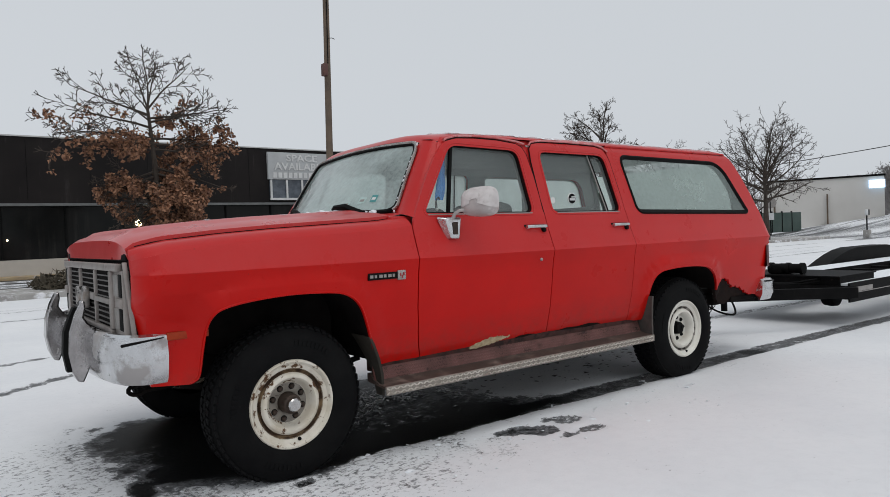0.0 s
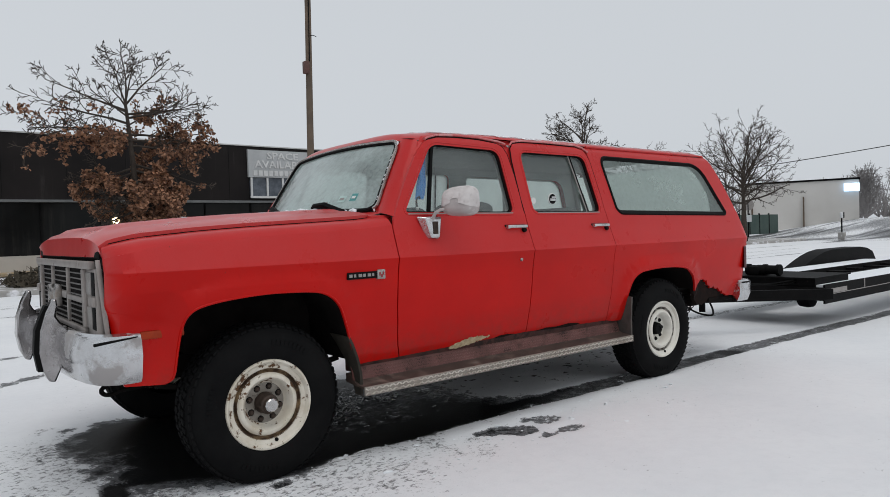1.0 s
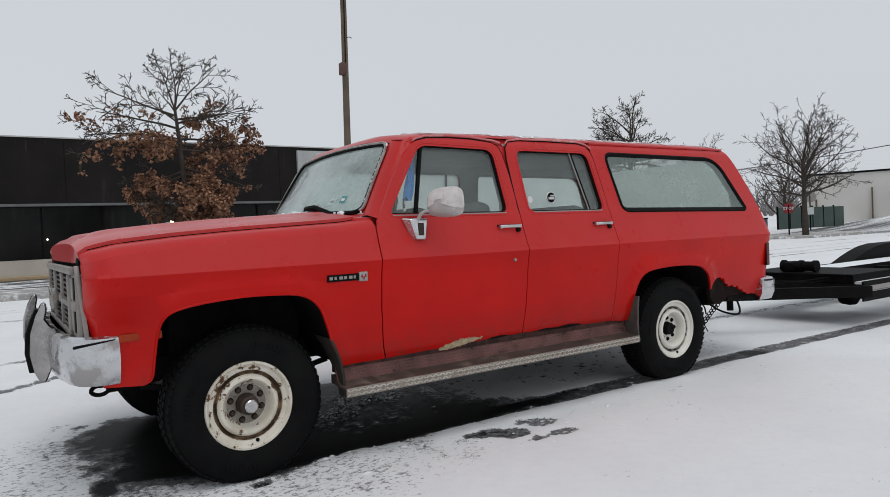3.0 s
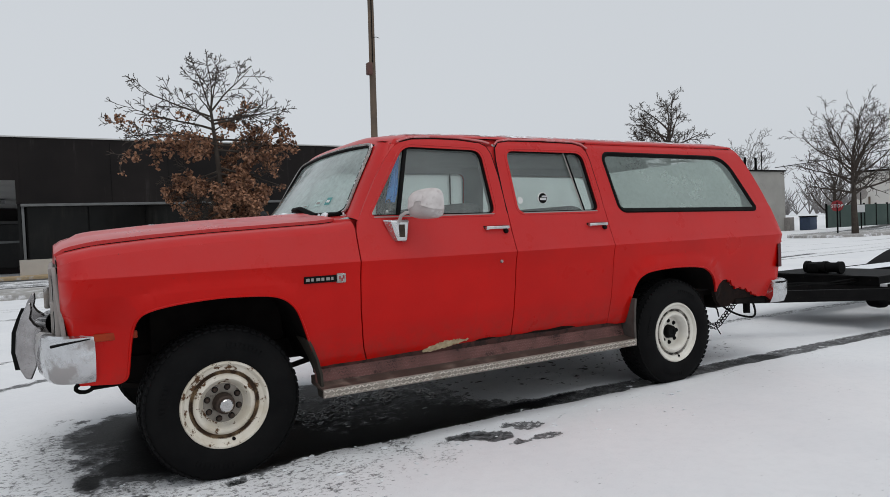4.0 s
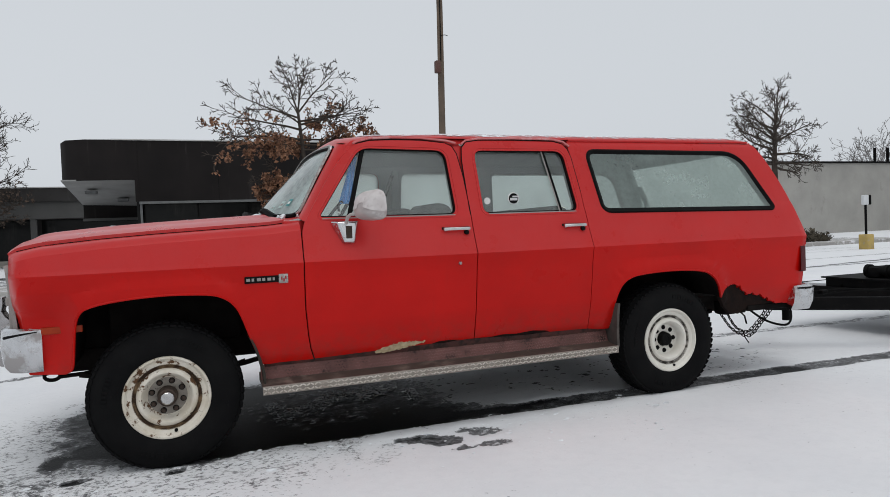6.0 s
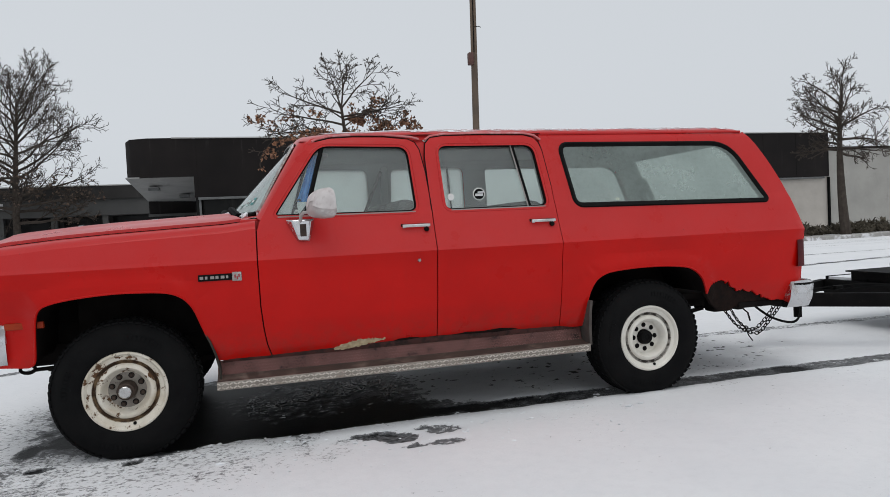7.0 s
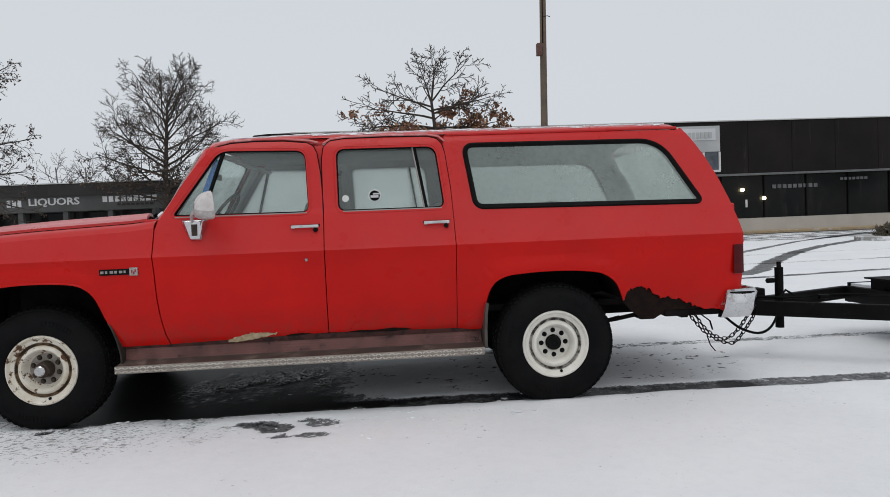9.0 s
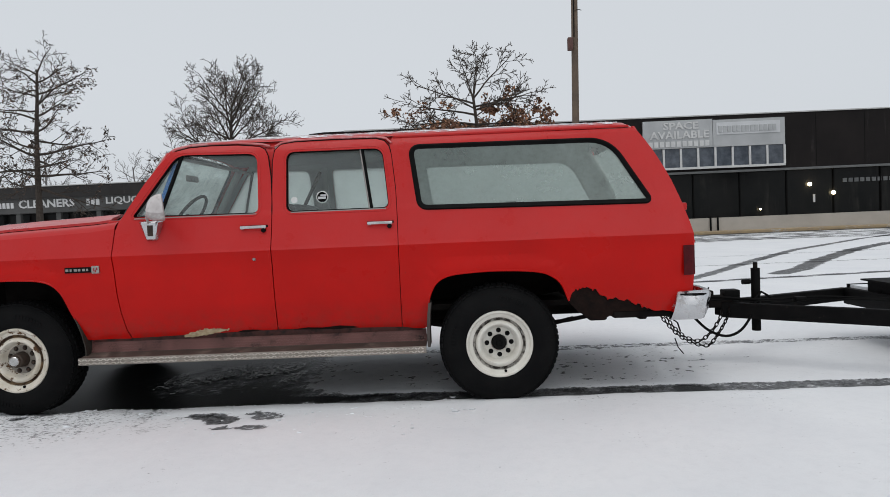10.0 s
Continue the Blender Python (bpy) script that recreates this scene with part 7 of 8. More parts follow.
part("filler_patch", panel(pat, side=-1, inset=-0.006, flange=0.010), PRIMER, truck, "peeling tan body filler")
rust = [(1.90, 0.521), (2.0, 0.533), (2.10, 0.528), (2.22, 0.538), (2.31, 0.530), (2.35, 0.520), (2.2, 0.513)]
part("rust_hole", panel(rust, side=-1, inset=-0.003, flange=0.006), RUST, truck, "black rust along the door foot")
rust = [(1.52, 0.519), (1.56, 0.530), (1.63, 0.532), (1.70, 0.526), (1.60, 0.516)]
part("rust_hole", panel(rust, side=-1, inset=-0.003, flange=0.006), RUST, truck)

# door mirror
bm = bmesh.new()
yb = skin_y(1.0, 1.25)
v = [bm.verts.new(p) for p in ((0.912, yb - 0.004, 1.292), (1.080, yb - 0.004, 1.292), (1.046, yb - 0.018, 1.158), (0.972, yb - 0.018, 1.158),
                               (0.946, yb - 0.050, 1.286), (1.056, yb - 0.050, 1.286), (1.038, yb - 0.055, 1.168), (0.980, yb - 0.055, 1.168))]
for f in ((4, 5, 6, 7), (0, 4, 7, 3), (1, 2, 6, 5), (0, 1, 5, 4), (3, 7, 6, 2)):
    bm.faces.new([v[i] for i in f])
bmesh.ops.recalc_face_normals(bm, faces=bm.faces)
mirror = part("door_mirror", bm, CHROME, truck, "bright bracket door mirror with snow on its shell", bevel=0.008)
# dark block stands for the reflection in the bracket's chrome
part("bracket_inset", boxed(0.990, 1.026, yb - 0.0575, yb - 0.050, 1.190, 1.262, 0.003), HUBM, mirror, "dark reflection painted on the bracket")
bm = bmesh.new()
tube(bm, [(0.995, yb - 0.04, 1.272), (0.998, yb - 0.07, 1.312), (1.012, yb - 0.095, 1.326), (1.062, yb - 0.12, 1.330)], 0.010, 8)
part("mirror_arm", bm, MIRROR_SHELL, mirror)
MIRROR_AT = Matrix.Translation((1.112, -0.165, 1.371)) @ Matrix.Rotation(radians(23), 4, "Z") @ Matrix.Rotation(radians(-4), 4, "Y")


def mirror_rim(a, k=1.0):
    """Rounded oblong of the mirror's open side, a little narrower towards the door."""
    c, s = math.cos(a), math.sin(a)
    y, z = 0.112 * math.copysign(abs(c) ** 0.55, c), 0.086 * math.copysign(abs(s) ** 0.55, s)
    return y * k, z * k * (1 - 0.10 * max(0.0, y / 0.112))


bm = bmesh.new()
rings = []
for k in range(9):
    f = math.pi / 2 * (k + 0.35) / 8.35
    ring = []
    for j in range(36):
        y, z = mirror_rim(2 * math.pi * j / 36, math.sin(f) ** 0.62)
        ring.append(bm.verts.new((0.030 - (0.098 - 0.30 * z) * math.cos(f) ** 0.9, y, z)))
    rings.append(ring)
for inset, x in ((0.95, 0.034), (0.90, 0.030), (0.88, 0.018)):
    rings.append([bm.verts.new((x, *mirror_rim(2 * math.pi * j / 36, inset))) for j in range(36)])
for a, b in zip(rings, rings[1:]):
    for k in range(36):
        bm.faces.new((a[k], a[(k + 1) % 36], b[(k + 1) % 36], b[k]))
bm.faces.new(rings[0][::-1])
bmesh.ops.recalc_face_normals(bm, faces=bm.faces)
part("mirror_shell", moved(bm, MIRROR_AT), MIRROR_SHELL, mirror, "dull silver shell with frozen snow", smooth=60)
bm = bmesh.new()
rng = random.Random(12)
rings = []
for k in range(9):
    f = math.pi / 2 * (k + 0.5) / 8.5
    ring = []
    for j in range(25):
        y, z = mirror_rim(math.pi * (j / 24 * 1.14 - 0.07), math.sin(f) ** 0.62)
        lift = 0.0015 + rng.uniform(0.0, 0.002)
        ring.append(bm.verts.new((0.030 - (0.098 - 0.30 * z + lift) * math.cos(f) ** 0.9, y * 1.012, z + lift + rng.uniform(-0.003, 0.003) * (j in (0, 24)))))
    rings.append(ring)
for a, b in zip(rings, rings[1:]):
    for k in range(24):
        bm.faces.new((a[k], a[k + 1], b[k + 1], b[k]))
bmesh.ops.recalc_face_normals(bm, faces=bm.faces)
part("mirror_snow", moved(bm, MIRROR_AT), FROST, mirror, "thin frozen snow on the mirror shell", smooth=70)
bm = bmesh.new()
bm.faces.new([bm.verts.new((0.020, *mirror_rim(2 * math.pi * j / 36, 0.89))) for j in range(36)])
moved(bm, MIRROR_AT)
mm, n_, l_, b_ = material("mirror_glass")
b_.inputs["Metallic"].default_value, b_.inputs["Roughness"].default_value, b_.inputs["Base Color"].default_value = 1.0, 0.05, (0.8, 0.82, 0.82, 1)
part("mirror_glass", bm, mm, mirror)


# wheels
def wheel(cx, y_out, side, rusty, hub_out):
    """side -1: the outer face looks to -y. y_out: the plane of the rim's outer lip."""
    rim_mat = RIM_RUSTY if rusty else RIM_WHITE
    w = thing("wheel", "", "")
    w.parent = truck
    w["label"] = "cream steel wheel, rusty, with a worn all-terrain tyre" if rusty else "cream steel wheel with a worn all-terrain tyre"
    R, CZ = 0.392, 0.380
    prof = [(0.218, 0.004), (0.226, -0.006), (0.246, -0.016), (0.270, -0.019), (0.300, -0.020), (0.330, -0.016), (0.352, -0.006), (0.370, 0.010), (0.384, 0.020),
            (R - 0.003, 0.030), (R, 0.06), (R + 0.001, 0.11), (R, 0.16), (R - 0.002, 0.195), (0.384, 0.205), (0.36, 0.225), (0.30, 0.242), (0.24, 0.238), (0.218, 0.22)]
    # y runs inwards
    bm = bmesh.new()
    lathe_y(bm, prof, cx, CZ, 80, -side, y_out)
    for v in bm.verts:
        if v.co.z < 0.004:
            v.co.y += side * (0.004 - v.co.z) * 0.5
            v.co.z = 0.003
    ty = part("tyre", bm, TYRE, w, "black worn tyre", smooth=50)
    # tread blocks
    bm = bmesh.new()
    N = 60
    for k in range(N):
        a0 = 2 * math.pi * k / N
        for row, (yy, wd, ln) in enumerate(((0.024, 0.030, 0.028), (0.068, 0.034, 0.026), (0.112, 0.034, 0.026), (0.158, 0.034, 0.026), (0.200, 0.030, 0.028))):
            a = a0 + (0.5 if row % 2 else 0.0) * 2 * math.pi / N
            if math.sin(a) < -0.93:
                continue
            rr = R + (0.003 if row in (1, 2, 3) else -0.010)
            m = Matrix.Translation((cx, y_out - side * yy, CZ)) @ Matrix.Rotation(-a, 4, "Y") @ Matrix.Translation((rr, 0, 0)) @ Matrix.Rotation(0.3 * (-1) ** row, 4, "X")
            c = bmesh.ops.create_cube(bm, size=1)
            for v in c["verts"]:
                v.co = m @ Vector((v.co.x * 0.010, v.co.y * wd, v.co.z * ln * 1.1))
    part("tread", bm, TYRE, ty, smooth=0)
    # raised bars of unreadable writing on the sidewall
    for a0, n in ((0.9, 9), (2.7, 7), (4.2, 9)):
        bm = bmesh.new()
        for k in range(n):
            a = a0 + k * 0.075
            m = Matrix.Translation((cx, y_out + side * 0.0205, CZ)) @ Matrix.Rotation(-a, 4, "Y") @ Matrix.Translation((0.305, 0, 0))
            c = bmesh.ops.create_cube(bm, size=1)
            for v in c["verts"]:
                v.co = m @ Vector((v.co.x * 0.026, v.co.y * 0.004, v.co.z * 0.014))
        part("sidewall_mark", bm, TYRE, ty, smooth=0)["kind"] = "stuff"
    dd = 0.058 + hub_out * 0.3
    rp = [(0.222, 0.012), (0.224, 0.0), (0.219, -0.008), (0.211, -0.009), (0.205, -0.003), (0.198, 0.009), (0.184, 0.013), (0.175, 0.018), (0.171, 0.034), (0.163, 0.038), (0.157, 0.024),
          (0.149, 0.011), (0.141, 0.006), (0.131, 0.006), (0.123, 0.014), (0.115, 0.034), (0.108, dd - 0.006), (0.100, dd)]
    d = dd - 0.034
    bm = bmesh.new()
    lathe_y(bm, rp, cx, CZ, 64, -side, y_out)
    rim = part("rim", bm, rim_mat, w, "cream painted steel rim" + (", rust-stained" if rusty else ""), smooth=40)
    bm = bmesh.new()
    lathe_y(bm, [(0.1005, dd - 0.0008), (0.060, dd), (0.053, dd + 0.003), (0.050, 0.12)], cx, CZ, 64, -side, y_out)
    part("wheel_disc", bm, RIM_GREASY if rusty else rim_mat, rim, "greasy drilled wheel centre")
    bm = bmesh.new()
    lathe_y(bm, [(0.1765, 0.0162), (0.1740, 0.0200), (0.1702, 0.0328), (0.1634, 0.0365), (0.1560, 0.0215)], cx, CZ, 64, -side, y_out)
    part("rust_ring", bm, RUST_LINE if rusty else CREVICE_SHADE, rim, "rusty crevice ring with painted shade" if rusty else "crevice ring with painted shade")
    for k in range(8):
        a = 2 * math.pi * (k + (0.62 if rusty else 0.02)) / 8
        bm = bmesh.new()
        lathe_y(bm, [(0.0, 0.0325 + d), (0.0165, 0.0325 + d), (0.0175, 0.036 + d)], cx + 0.082 * math.cos(a), CZ + 0.082 * math.sin(a), 12, -side, y_out)
        part("lug_hole", bm, BLACK, rim)
        bm = bmesh.new()
        x, z = cx + 0.082 * math.cos(a), CZ + 0.082 * math.sin(a)
        lathe_y(bm, [(0.0, 0.020 + d), (0.009, 0.021 + d), (0.0135, 0.026 + d), (0.0135, 0.04 + d)], x, z, 6, -side, y_out)
        part("lug_nut", bm, HUBM if rusty else BLACK, rim)
    bm = bmesh.new()
    for k in range(4):
        a = 2 * math.pi * (k + 0.12) / 4
        x, z = cx + 0.186 * math.cos(a), CZ + 0.186 * math.sin(a)
        if k == 3:
            lathe_y(bm, [(0.0, 0.005), (0.009, 0.006), (0.010, 0.014)], x, z, 8, -side, y_out)
    part("valve", bm, BLACK, rim)
    bm = bmesh.new()
    if rusty:
        lathe_y(bm, [(0.0, -0.028), (0.030, -0.028), (0.036, -0.023), (0.037, -0.012), (0.046, -0.006), (0.049, 0.002), (0.050, 0.03), (0.053, 0.055), (0.056, 0.09)], cx, CZ, 24, -side, y_out)
        hb = part("hub", bm, HUBM, w, "greasy iron locking hub")
        bm = bmesh.new()
        lathe_y(bm, [(0.0, -0.036), (0.028, -0.036), (0.034, -0.030), (0.035, -0.018)], cx, CZ, 10, -side, y_out)
        part("hub_dial", bm, TRIM, hb)
    else:
        lathe_y(bm, [(0.0, 0.040), (0.018, 0.040), (0.022, 0.034), (0.040, 0.034), (0.046, 0.04), (0.051, 0.09)], cx, CZ, 24, -side, y_out)
        part("hub", bm, BLACK, w, "black greasy axle flange")
    return w


wheel(0.0, 0.006, -1, True, 0.0)
wheel(3.285, -0.026, -1, False, 0.045)
wheel(0.0, 2 * YC - 0.006, 1, True, 0.0)
wheel(3.285, 2 * YC + 0.026, 1, False, 0.045)

# underbody
for y in (0.42, 1.32):
    part("frame_rail", boxed(-0.62, 4.50, y, y + 0.10, 0.50, 0.62), DARK, truck)
part("floor_pan", boxed(0.50, 4.48, 0.14, 1.72, 0.60, 0.64), DARK, truck)
part("firewall", boxed(0.62, 0.70, 0.10, 1.76, 0.52, 1.28), DARK, truck)
for x in (0.0, 3.285):
    bm = bmesh.new()
    tube(bm, [(x, 0.12, 0.38), (x, 1.74, 0.38)], 0.045, 10)
    c = bmesh.ops.create_icosphere(bm, subdivisions=2, radius=0.14)
    for v in c["verts"]:
        v.co += Vector((x, 0.80, 0.38))
    part("axle", bm, DARK, truck, "oily black axle")
bm = bmesh.new()
tube(bm, [(0.3, 0.9, 0.50), (3.1, 0.9, 0.42)], 0.04, 8)
tube(bm, [(0.6, 1.1, 0.44), (2.6, 1.15, 0.44), (2.9, 1.2, 0.58), (3.5, 1.2, 0.60), (4.3, 1.3, 0.50)], 0.03, 8)
part("drive_shaft", bm, DARK, truck)
for x0, x1 in ((-0.45, 0.55), (2.72, 3.95)):
    for y in (0.30, 1.48):
        bm = bmesh.new()
        xm = (x0 + x1) / 2
        for dz, sh in ((0.0, 0.0), (0.015, 0.12), (0.03, 0.25)):
            pts = [(x0 + sh + (x1 - x0 - 2 * sh) * k / 8, y, 0.50 - 0.06 * (1 - ((k - 4) / 4) ** 2) - dz) for k in range(9)]
            tube(bm, pts, 0.018, 4)
        part("leaf_spring", bm, DARK, truck)
for y in (0.36, 1.42):
    bm = bmesh.new()
    tube(bm, [(0.16, y, 0.40), (0.12, y + 0.02, 0.85)], 0.028, 8)
    part("damper", bm, DARK, truck, "dusty black shock absorber")
bm = bmesh.new()
box(bm, -0.30, 0.42, 0.35, 0.62, 0.62, 0.95, 0.03)
part("engine_block", bm, DARK, truck)
bm = bmesh.new()
box(bm, 3.90, 4.03, 0.10, 0.22, 0.49, 0.60, 0.02)
part("bumper_bracket", bm, DARK, truck)
bm = bmesh.new()
box(bm, 4.05, 4.50, 0.02, 0.10, 0.515, 0.56, 0.012)
part("bumper_bracket", bm, DARK, truck)
bm = bmesh.new()
box(bm, 4.30, 4.36, 0.35, 0.45, 0.45, 0.52, 0.01)
part("bumper_bracket", bm, DARK, truck)
bm = boxed(4.35, 4.86, YC - 0.06, YC + 0.03, 0.40, 0.475, 0.006)
part("tow_receiver", bm, DARK, truck, "black square receiver hitch")


# cabin: seats, wheel, straps
def seat(name, x, y0, y1, back_x, h=1.42, rest=True):
    bm = bmesh.new()
    box(bm, x, x + 0.50, y0, y1, 0.80, 1.0, 0.05, 3)
    st = part(name, bm, SEAT, truck, "grey cloth-covered seat", smooth=60)
    bm = bmesh.new()
    box(bm, 0, 0.15, y0, y1, 0.0, h - 0.93, 0.055, 3)
    bmesh.ops.transform(bm, matrix=Matrix.Translation((back_x, 0, 0.95)) @ Matrix.Rotation(radians(12), 4, "Y"), verts=bm.verts)
    part("backrest", bm, SEAT, st, smooth=60)
    return st


seat("driver_seat", 1.28, 0.26, 0.80, 1.56, 1.40)
seat("passenger_seat", 1.28, 1.02, 1.60, 1.56, 1.40)
seat("bench_seat", 2.12, 0.24, 1.62, 2.45, 1.36)
seat("rear_bench", 3.05, 0.50, 1.40, 3.30, 1.34)
part("dashboard", boxed(0.70, 1.00, 0.12, 1.74, 0.98, 1.30, 0.05), DASH, truck, "dark dashboard")
bm = bmesh.new()
c, ax = Vector((1.035, 0.52, 1.315)), Vector((-0.80, 0, 0.60)).normalized()
u_, w_ = Vector((0, 1, 0)), ax.cross(Vector((0, 1, 0)))
tube(bm, [c + 0.19 * (math.cos(a) * u_ + math.sin(a) * w_) for a in [2 * math.pi * k / 28 for k in range(29)]], 0.012, 6)
tube(bm, [c + 0.18 * u_, c, c - 0.18 * u_], 0.012, 6)
tube(bm, [c, c + ax * 0.35 + Vector((0, 0, -0.30))], 0.03, 8)
part("steering_wheel", bm, DASH, truck, "thin dark steering wheel")
bm = bmesh.new()
for y in (0.17, 1.69):
    box(bm, 1.80, 1.86, y - 0.02, y + 0.04, 1.28, 1.77, 0.01)
part("door_post", bm, HEADLINER, truck)
bm = bmesh.new()
tube(bm, [(1.80, 1.65, 1.70), (1.62, 1.57, 1.32), (1.55, 1.55, 1.0)], 0.018, 4)
part("seat_belt", bm, FLAP, truck, "grey shoulder belt")
for y0, y1 in ((0.30, 0.74), (1.12, 1.56)):
    bm = bmesh.new()
    box(bm, 0.0, 0.16, y0, y1, -0.012, 0.012, 0.010)
    bmesh.ops.transform(bm, matrix=Matrix.Translation((1.06, 0, 1.735)) @ Matrix.Rotation(radians(14), 4, "Y"), verts=bm.verts)
    part("sun_visor", bm, GREYPL, truck, "brown-grey sun visor", smooth=60)
# blue cloth hanging behind the vent window
bm = bmesh.new()
rows = []
for k in range(7):
    t = k / 6
    x0, x1 = 0.985 + 0.112 * t, 1.050 + 0.084 * t
    z = 1.385 + 0.30 * t + 0.012 * (t == 0)
    rows.append([bm.verts.new((x0 + (x1 - x0) * j / 8, skin_y(1.05, z) + 0.060 + 0.010 * math.sin(j * 1.9 + k), z)) for j in range(9)])
for a, b in zip(rows, rows[1:]):
    for k in range(8):
        bm.faces.new((a[k], a[k + 1], b[k + 1], b[k]))
part("hanging_cloth", bm, BLUE, truck, "crumpled blue cloth behind the glass", smooth=80)
# latch of the vent window
bm = bmesh.new()
ly = skin_y(1.0, 1.38) + 0.050
tube(bm, [(0.985, ly, 1.350), (0.983, ly, 1.385), (0.990, ly, 1.405), (1.004, ly, 1.412), (1.010, ly, 1.400)], [0.008, 0.006, 0.005, 0.006, 0.006], 6)
latch = part("vent_latch", bm, BLACK, bpy.data.objects["front_door"], "black vent latch with a pale knob")
bm = bmesh.new()
bmesh.ops.create_uvsphere(bm, u_segments=10, v_segments=6, radius=0.010, matrix=Matrix.Translation((0.984, ly - 0.006, 1.342)))
part("latch_knob", bm, WHITE, latch)
# stickers on the rear door glass
bm = bmesh.new()
lathe_y(bm, [(0.0, 0.004), (0.040, 0.004), (0.041, 0.0)], 2.135, 1.405, 28, -1, skin_y(2.13, 1.40) + 0.031)
dec = part("round_sticker", bm, WHITE, truck, "round pale sticker with a dark figure shape")
bm = bmesh.new()
lathe_y(bm, [(0.0, 0.007), (0.034, 0.007), (0.034, 0.004)], 2.135, 1.405, 24, -1, skin_y(2.13, 1.40) + 0.031)
part("sticker_disc", bm, BLACK, dec)
bm = bmesh.new()
box(bm, 2.108, 2.160, skin_y(2.13, 1.40) + 0.020, skin_y(2.13, 1.40) + 0.0235, 1.392, 1.408)
box(bm, 2.125, 2.165, skin_y(2.13, 1.40) + 0.020, skin_y(2.13, 1.40) + 0.0235, 1.412, 1.422)
part("sticker_mark", bm, SILVER, dec)
bm = bmesh.new()
lathe_y(bm, [(0.0, 0.005), (0.022, 0.005), (0.023, 0.0)], 1.945, 1.392, 16, -1, skin_y(1.945, 1.39) + 0.031)
part("pale_sticker", bm, WHITE, truck, "small torn pale sticker")


# ---- trailer ----
trailer = thing("flat_trailer", "black car-hauling trailer with snowy runways, hitched to the truck", "trailer")
TY = 0.90
bm = bmesh.new()
for s in (-1, 1):
    a, b = Vector((5.08, TY + s * 0.05, 0.428)), Vector((6.55, TY + s * 0.88, 0.392))
    d = (b - a).normalized()
    n = Vector((-d.y, d.x, 0)) * 0.03
    v = [bm.verts.new(p + o + Vector((0, 0, z))) for p in (a, b) for o in (-n, n) for z in (-0.062, 0.055)]
    for f in ((0, 1, 3, 2), (4, 6, 7, 5), (0, 4, 5, 1), (2, 3, 7, 6), (1, 5, 7, 3), (0, 2, 6, 4)):
        bm.faces.new([v[i] for i in f])
bmesh.ops.recalc_face_normals(bm, faces=bm.faces)
part("tongue", bm, TRAILER_BLACK, trailer, "black A-shaped drawbar", bevel=0.006)
bm = bmesh.new()
box(bm, 4.86, 5.16, TY - 0.07, TY + 0.07, 0.44, 0.53, 0.02)
box(bm, 4.93, 5.02, TY - 0.05, TY + 0.05, 0.52, 0.575, 0.012)
tube(bm, [(4.98, TY - 0.02, 0.57), (4.99, TY - 0.02, 0.60)], 0.006, 5)
part("coupler", bm, DARK, trailer, "greasy black ball coupler")
part("latch_box", boxed(5.10, 5.22, TY - 0.06, TY + 0.05, 0.49, 0.575, 0.008), BLACK, trailer, "small black latch box")
part("hitch_plate", boxed(5.10, 5.34, TY - 0.075, TY - 0.066, 0.41, 0.47, 0.002), TRIM, trailer)
bm = bmesh.new()
tube(bm, [(5.345, TY - 0.045, 0.25), (5.345, TY - 0.045, 0.74)], 0.034, 12)
tube(bm, [(5.345, TY - 0.045, 0.74), (5.345, TY - 0.045, 0.785)], 0.018, 8)
tube(bm, [(5.30, TY - 0.045, 0.635), (5.24, TY - 0.05, 0.635)], 0.020, 8)
jack = part("jack_post", bm, TRAILER_BLACK, trailer, "black tongue jack")
for y0, y1 in ((0.10, 0.58), (1.22, 1.70)):
    rw = part("runway", boxed(6.55, 12.2, y0, y1, 0.455, 0.480), SNOWCLUMP, trailer, "snow-covered runway plank")
    part("runway_edge", boxed(6.53, 12.2, y0 - 0.02, y0, 0.275, 0.487), TRAILER_BLACK, rw)
    part("runway_edge", boxed(6.53, 12.2, y1, y1 + 0.02, 0.30, 0.487), TRAILER_BLACK, rw)
for k in range(9):
    part("cross_member", boxed(6.55 + k * 0.7, 6.62 + k * 0.7, 0.10, 1.70, 0.33, 0.45), TRAILER_BLACK, trailer)
part("front_beam", boxed(6.50, 6.60, 0.08, 1.72, 0.31, 0.455, 0.005), TRAILER_BLACK, trailer, "black front cross beam")
wp = part("deck_plate", boxed(6.48, 7.45, 0.16, 1.42, 0.548, 0.562), TRAILER_BLACK, trailer, "black steel front deck plate")
part("plate_side", boxed(6.53, 6.56, 0.18, 1.40, 0.45, 0.548), TRAILER_BLACK, wp)
part("plate_side", boxed(6.56, 7.43, 0.18, 0.21, 0.45, 0.548), TRAILER_BLACK, wp)
bm = bmesh.new()
tube(bm, [(6.66, TY - 0.26, 0.630), (6.66, TY + 0.12, 0.630)], 0.055, 14)
for y in (-0.26, -0.10, 0.10):
    tube(bm, [(6.66, TY + y - 0.02, 0.630), (6.66, TY + y + 0.02, 0.630)], 0.068, 14)
box(bm, 6.60, 6.90, TY - 0.05, TY + 0.12, 0.562, 0.675, 0.03)
box(bm, 6.62, 6.72, TY - 0.22, TY - 0.16, 0.58, 0.66, 0.01)
part("winch", bm, BLACK, trailer, "black winch drum and motor")
# thin pale strip put in for the highlight on the flange
part("flange_edge", boxed(6.56, 12.2, 0.074, 0.080, 0.372, 0.380), GREYPL, trailer, "painted highlight along the edge of the side beam")
part("weld_seam", boxed(7.62, 7.64, 0.074, 0.080, 0.385, 0.485), GREYPL, trailer)
part("fender_seam", boxed(11.02, 11.05, -0.268, -0.262, 0.52, 0.68), GREYPL, trailer)
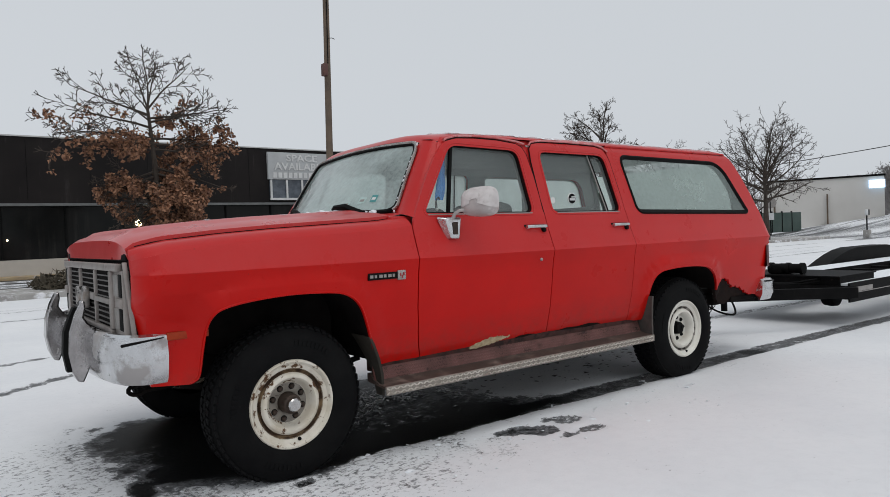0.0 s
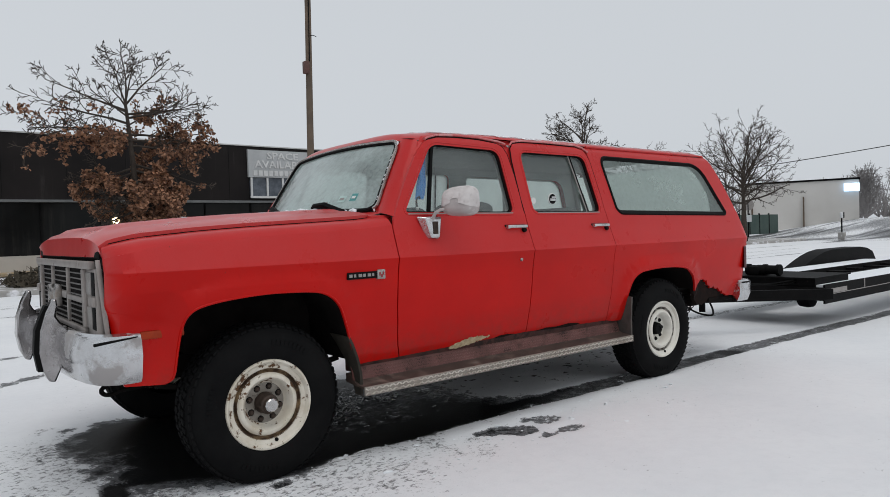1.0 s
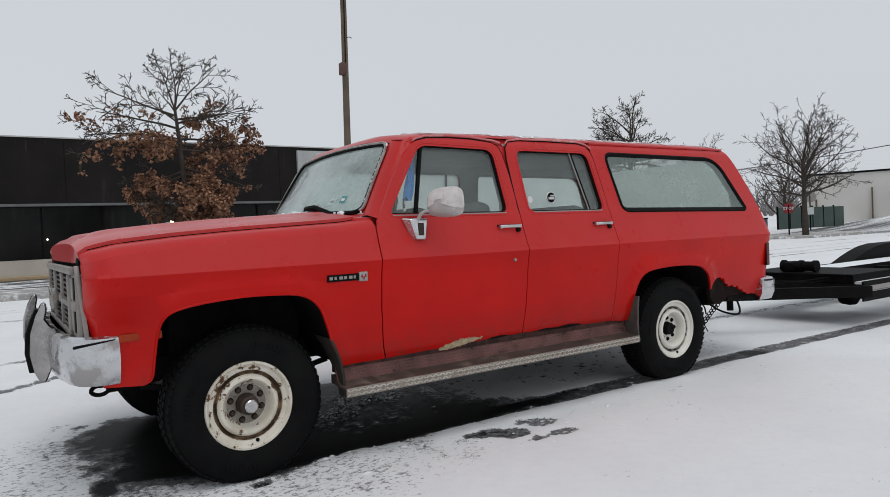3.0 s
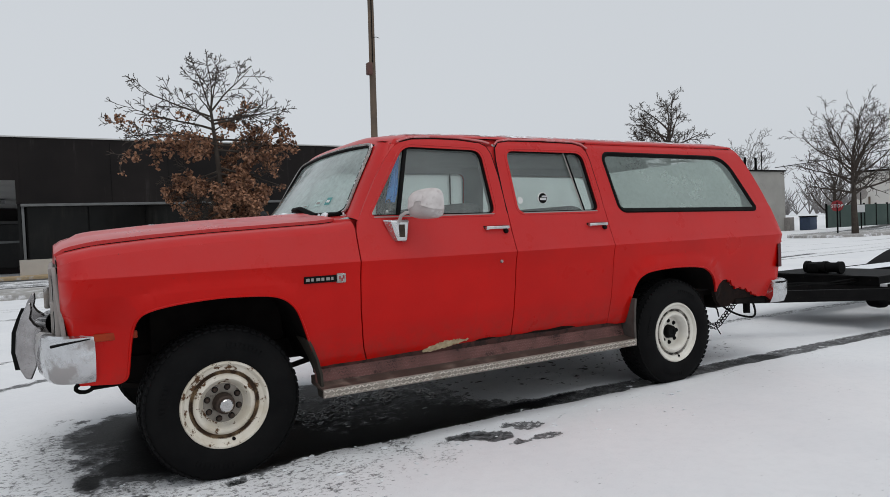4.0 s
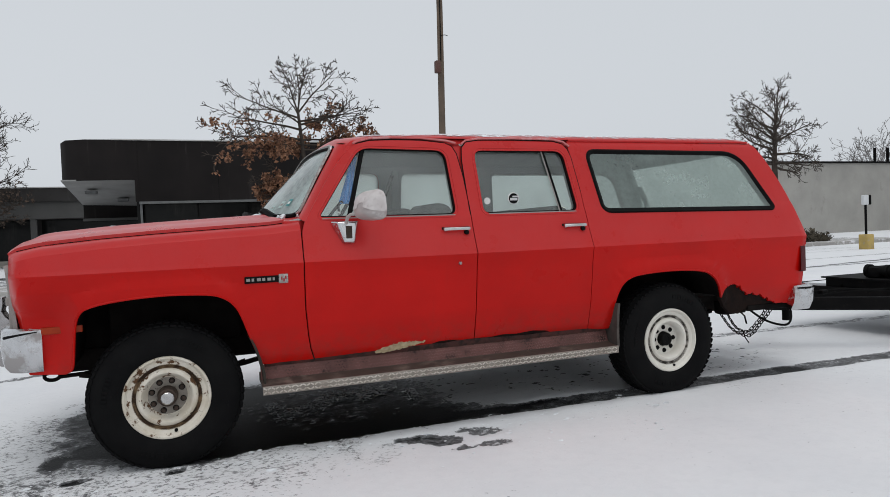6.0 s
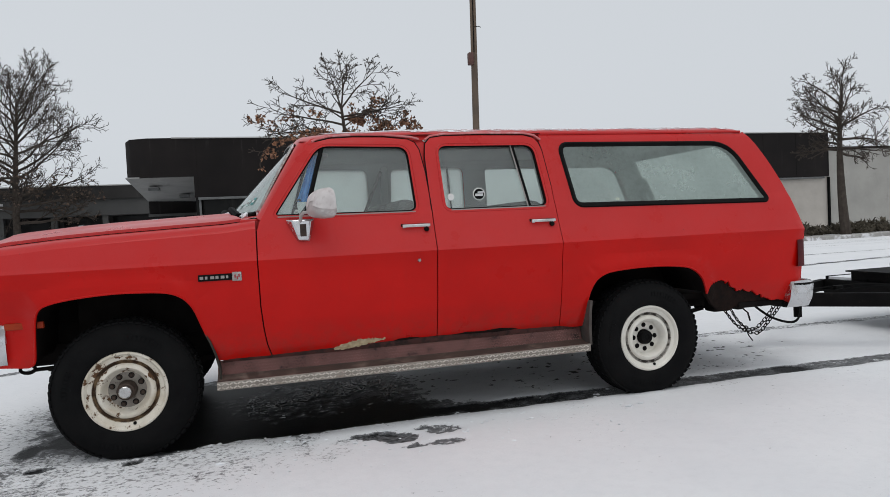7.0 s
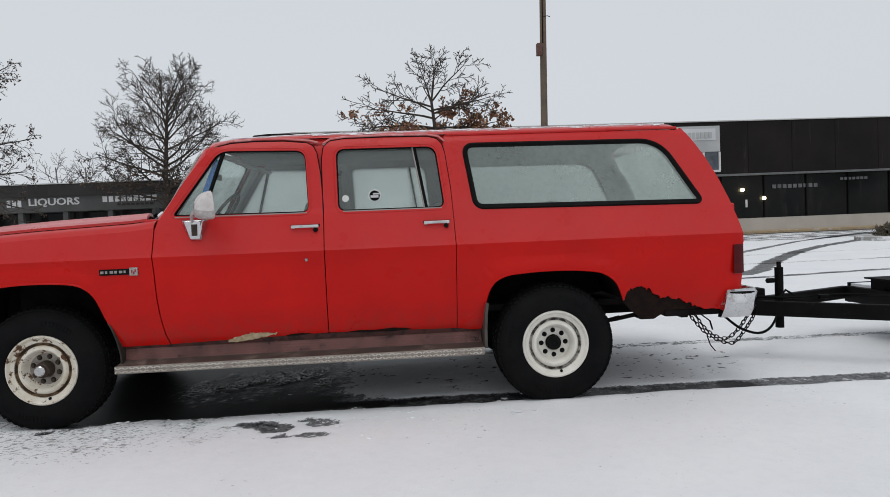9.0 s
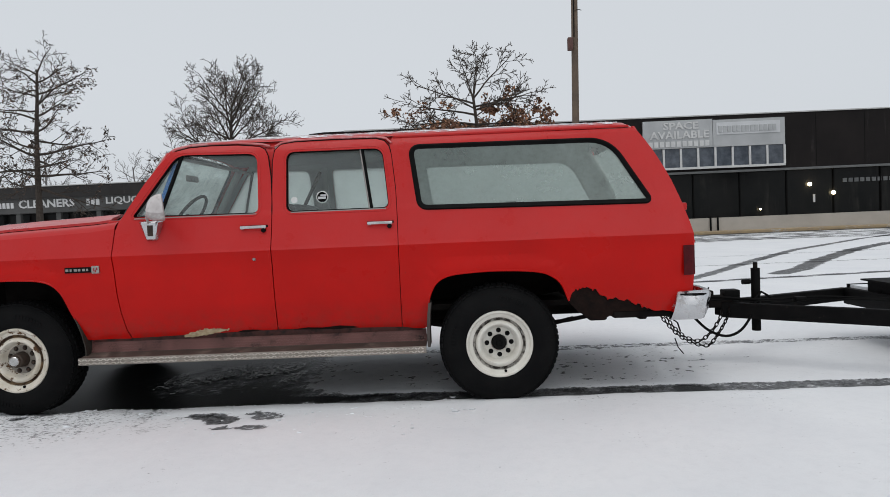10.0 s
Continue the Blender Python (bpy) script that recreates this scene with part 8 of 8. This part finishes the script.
part("name_plate", boxed(6.62, 7.10, 0.070, 0.080, 0.385, 0.435), GREYPL, trailer)
for s, y0, y1 in ((-1, -0.26, 0.05), (1, 1.75, 2.04)):
    bm = bmesh.new()
    prof = [(9.80, 0.44), (10.10, 0.535), (10.38, 0.61), (10.68, 0.67), (11.0, 0.700), (12.2, 0.700), (12.5, 0.67), (12.75, 0.60), (12.9, 0.44)]
    a = [bm.verts.new((x, y0, z)) for x, z in prof]
    b = [bm.verts.new((x, y1, z)) for x, z in prof]
    for k in range(len(prof) - 1):
        bm.faces.new((a[k], a[k + 1], b[k + 1], b[k]))
    bm.faces.new(a)
    bm.faces.new(b)
    bmesh.ops.recalc_face_normals(bm, faces=bm.faces)
    fd = part("trailer_fender", bm, TRAILER_BLACK, trailer, "black tandem-wheel fender", smooth=25, bevel=0.01)
    for cx in (10.75, 11.70):
        bm = bmesh.new()
        sgn = s
        lathe_y(bm, [(0.0, 0.03), (0.17, 0.03), (0.19, 0.0), (0.26, -0.01), (0.31, 0.0), (0.335, 0.03), (0.335, 0.17), (0.30, 0.20), (0.0, 0.20)], cx, 0.335, 32, -s, y0 + 0.03 if s < 0 else y1 - 0.03)
        part("trailer_wheel", bm, TYRE, trailer, "small black trailer wheel", smooth=45)
bm = bmesh.new()
lathe_y(bm, [(0.0, 0.0), (0.10, 0.0), (0.16, 0.02), (0.17, 0.08), (0.16, 0.16), (0.0, 0.17)], 7.55, 0.27, 24, 1, 0.62)
part("spare_drum", bm, TYRE, trailer, "black spare wheel under the frame")
# cables along the drawbar
bm = bmesh.new()
rng = random.Random(12)
for off in (0.0, 0.02):
    pts = [(4.95 + k * 0.16, TY - 0.06 - 0.045 * k + 0.012 * math.sin(k * 1.7 + off * 90), 0.50 + off + 0.012 * math.sin(k * 1.3 + off * 70)) for k in range(12)]
    tube(bm, pts, 0.008, 5)
tube(bm, [(5.28, TY - 0.10, 0.47), (5.36, TY - 0.11, 0.56), (5.45, TY - 0.13, 0.50)], 0.010, 5)
box(bm, 5.55, 5.63, TY - 0.27, TY - 0.22, 0.495, 0.53, 0.01)
part("wiring", bm, BLACK, trailer, "loose black wiring")


# safety chains of real links, and the lead that loops under the hitch
def chain(points, group):
    ch = thing("safety_chain", "rusty dark steel safety chain hanging under the hitch", "chain", group=group)
    pts = [Vector(p) for p in points]
    dense = []
    for a, b in zip(pts, pts[1:]):
        for k in range(20):
            dense.append(a.lerp(b, k / 20))
    dense.append(pts[-1])
    step, acc, last, k = 0.034, 0.0, dense[0], 0
    for p in dense[1:]:
        acc += (p - last).length
        if acc >= step:
            acc = 0.0
            t = (p - last).normalized()
            ref = Vector((0, 1, 0)) if k % 2 else Vector((0, 0.2, 1))
            u = (ref - t * ref.dot(t)).normalized()
            bm = bmesh.new()
            loop = [p + t * (0.023 * math.cos(a)) + u * (0.013 * math.sin(a)) for a in [2 * math.pi * j / 10 for j in range(11)]]
            tube(bm, loop, 0.0048, 4, cap=False)
            part("link", bm, CHAINM, ch)
            k += 1
        last = p


chain(smooth_open([(4.58, 0.92, 0.43), (4.66, 0.93, 0.33), (4.76, 0.94, 0.22), (4.88, 0.95, 0.15), (5.00, 0.95, 0.125), (5.06, 0.90, 0.22), (5.10, 0.80, 0.37), (5.11, 0.79, 0.44)]), "hitch chains")
chain(smooth_open([(4.62, 0.86, 0.42), (4.72, 0.88, 0.28), (4.82, 0.90, 0.20), (4.92, 0.90, 0.175), (5.00, 0.87, 0.25), (5.05, 0.82, 0.36), (5.06, 0.81, 0.43)]), "hitch chains")
lead = part("trailer_lead", tube(bmesh.new(), smooth_open([(4.78, 0.79, 0.45), (4.835, 0.754, 0.377), (4.90, 0.65, 0.30), (4.99, 0.55, 0.27), (5.12, 0.60, 0.30), (5.25, 0.72, 0.39), (5.33, 0.82, 0.49)], 4), 0.010, 6), BLACK)
tagged(lead, "black trailer wiring lead looping under the hitch", "cable")
tie = part("frayed_strap", tube(tube(bmesh.new(), [(4.66, 0.70, 0.24), (4.68, 0.69, 0.17), (4.72, 0.69, 0.12)], 0.005, 4), [(4.60, 0.68, 0.42), (4.68, 0.69, 0.36), (4.70, 0.69, 0.29)], 0.007, 4), DARK)
tagged(tie, "frayed dark strap hanging from the chain", "strap")
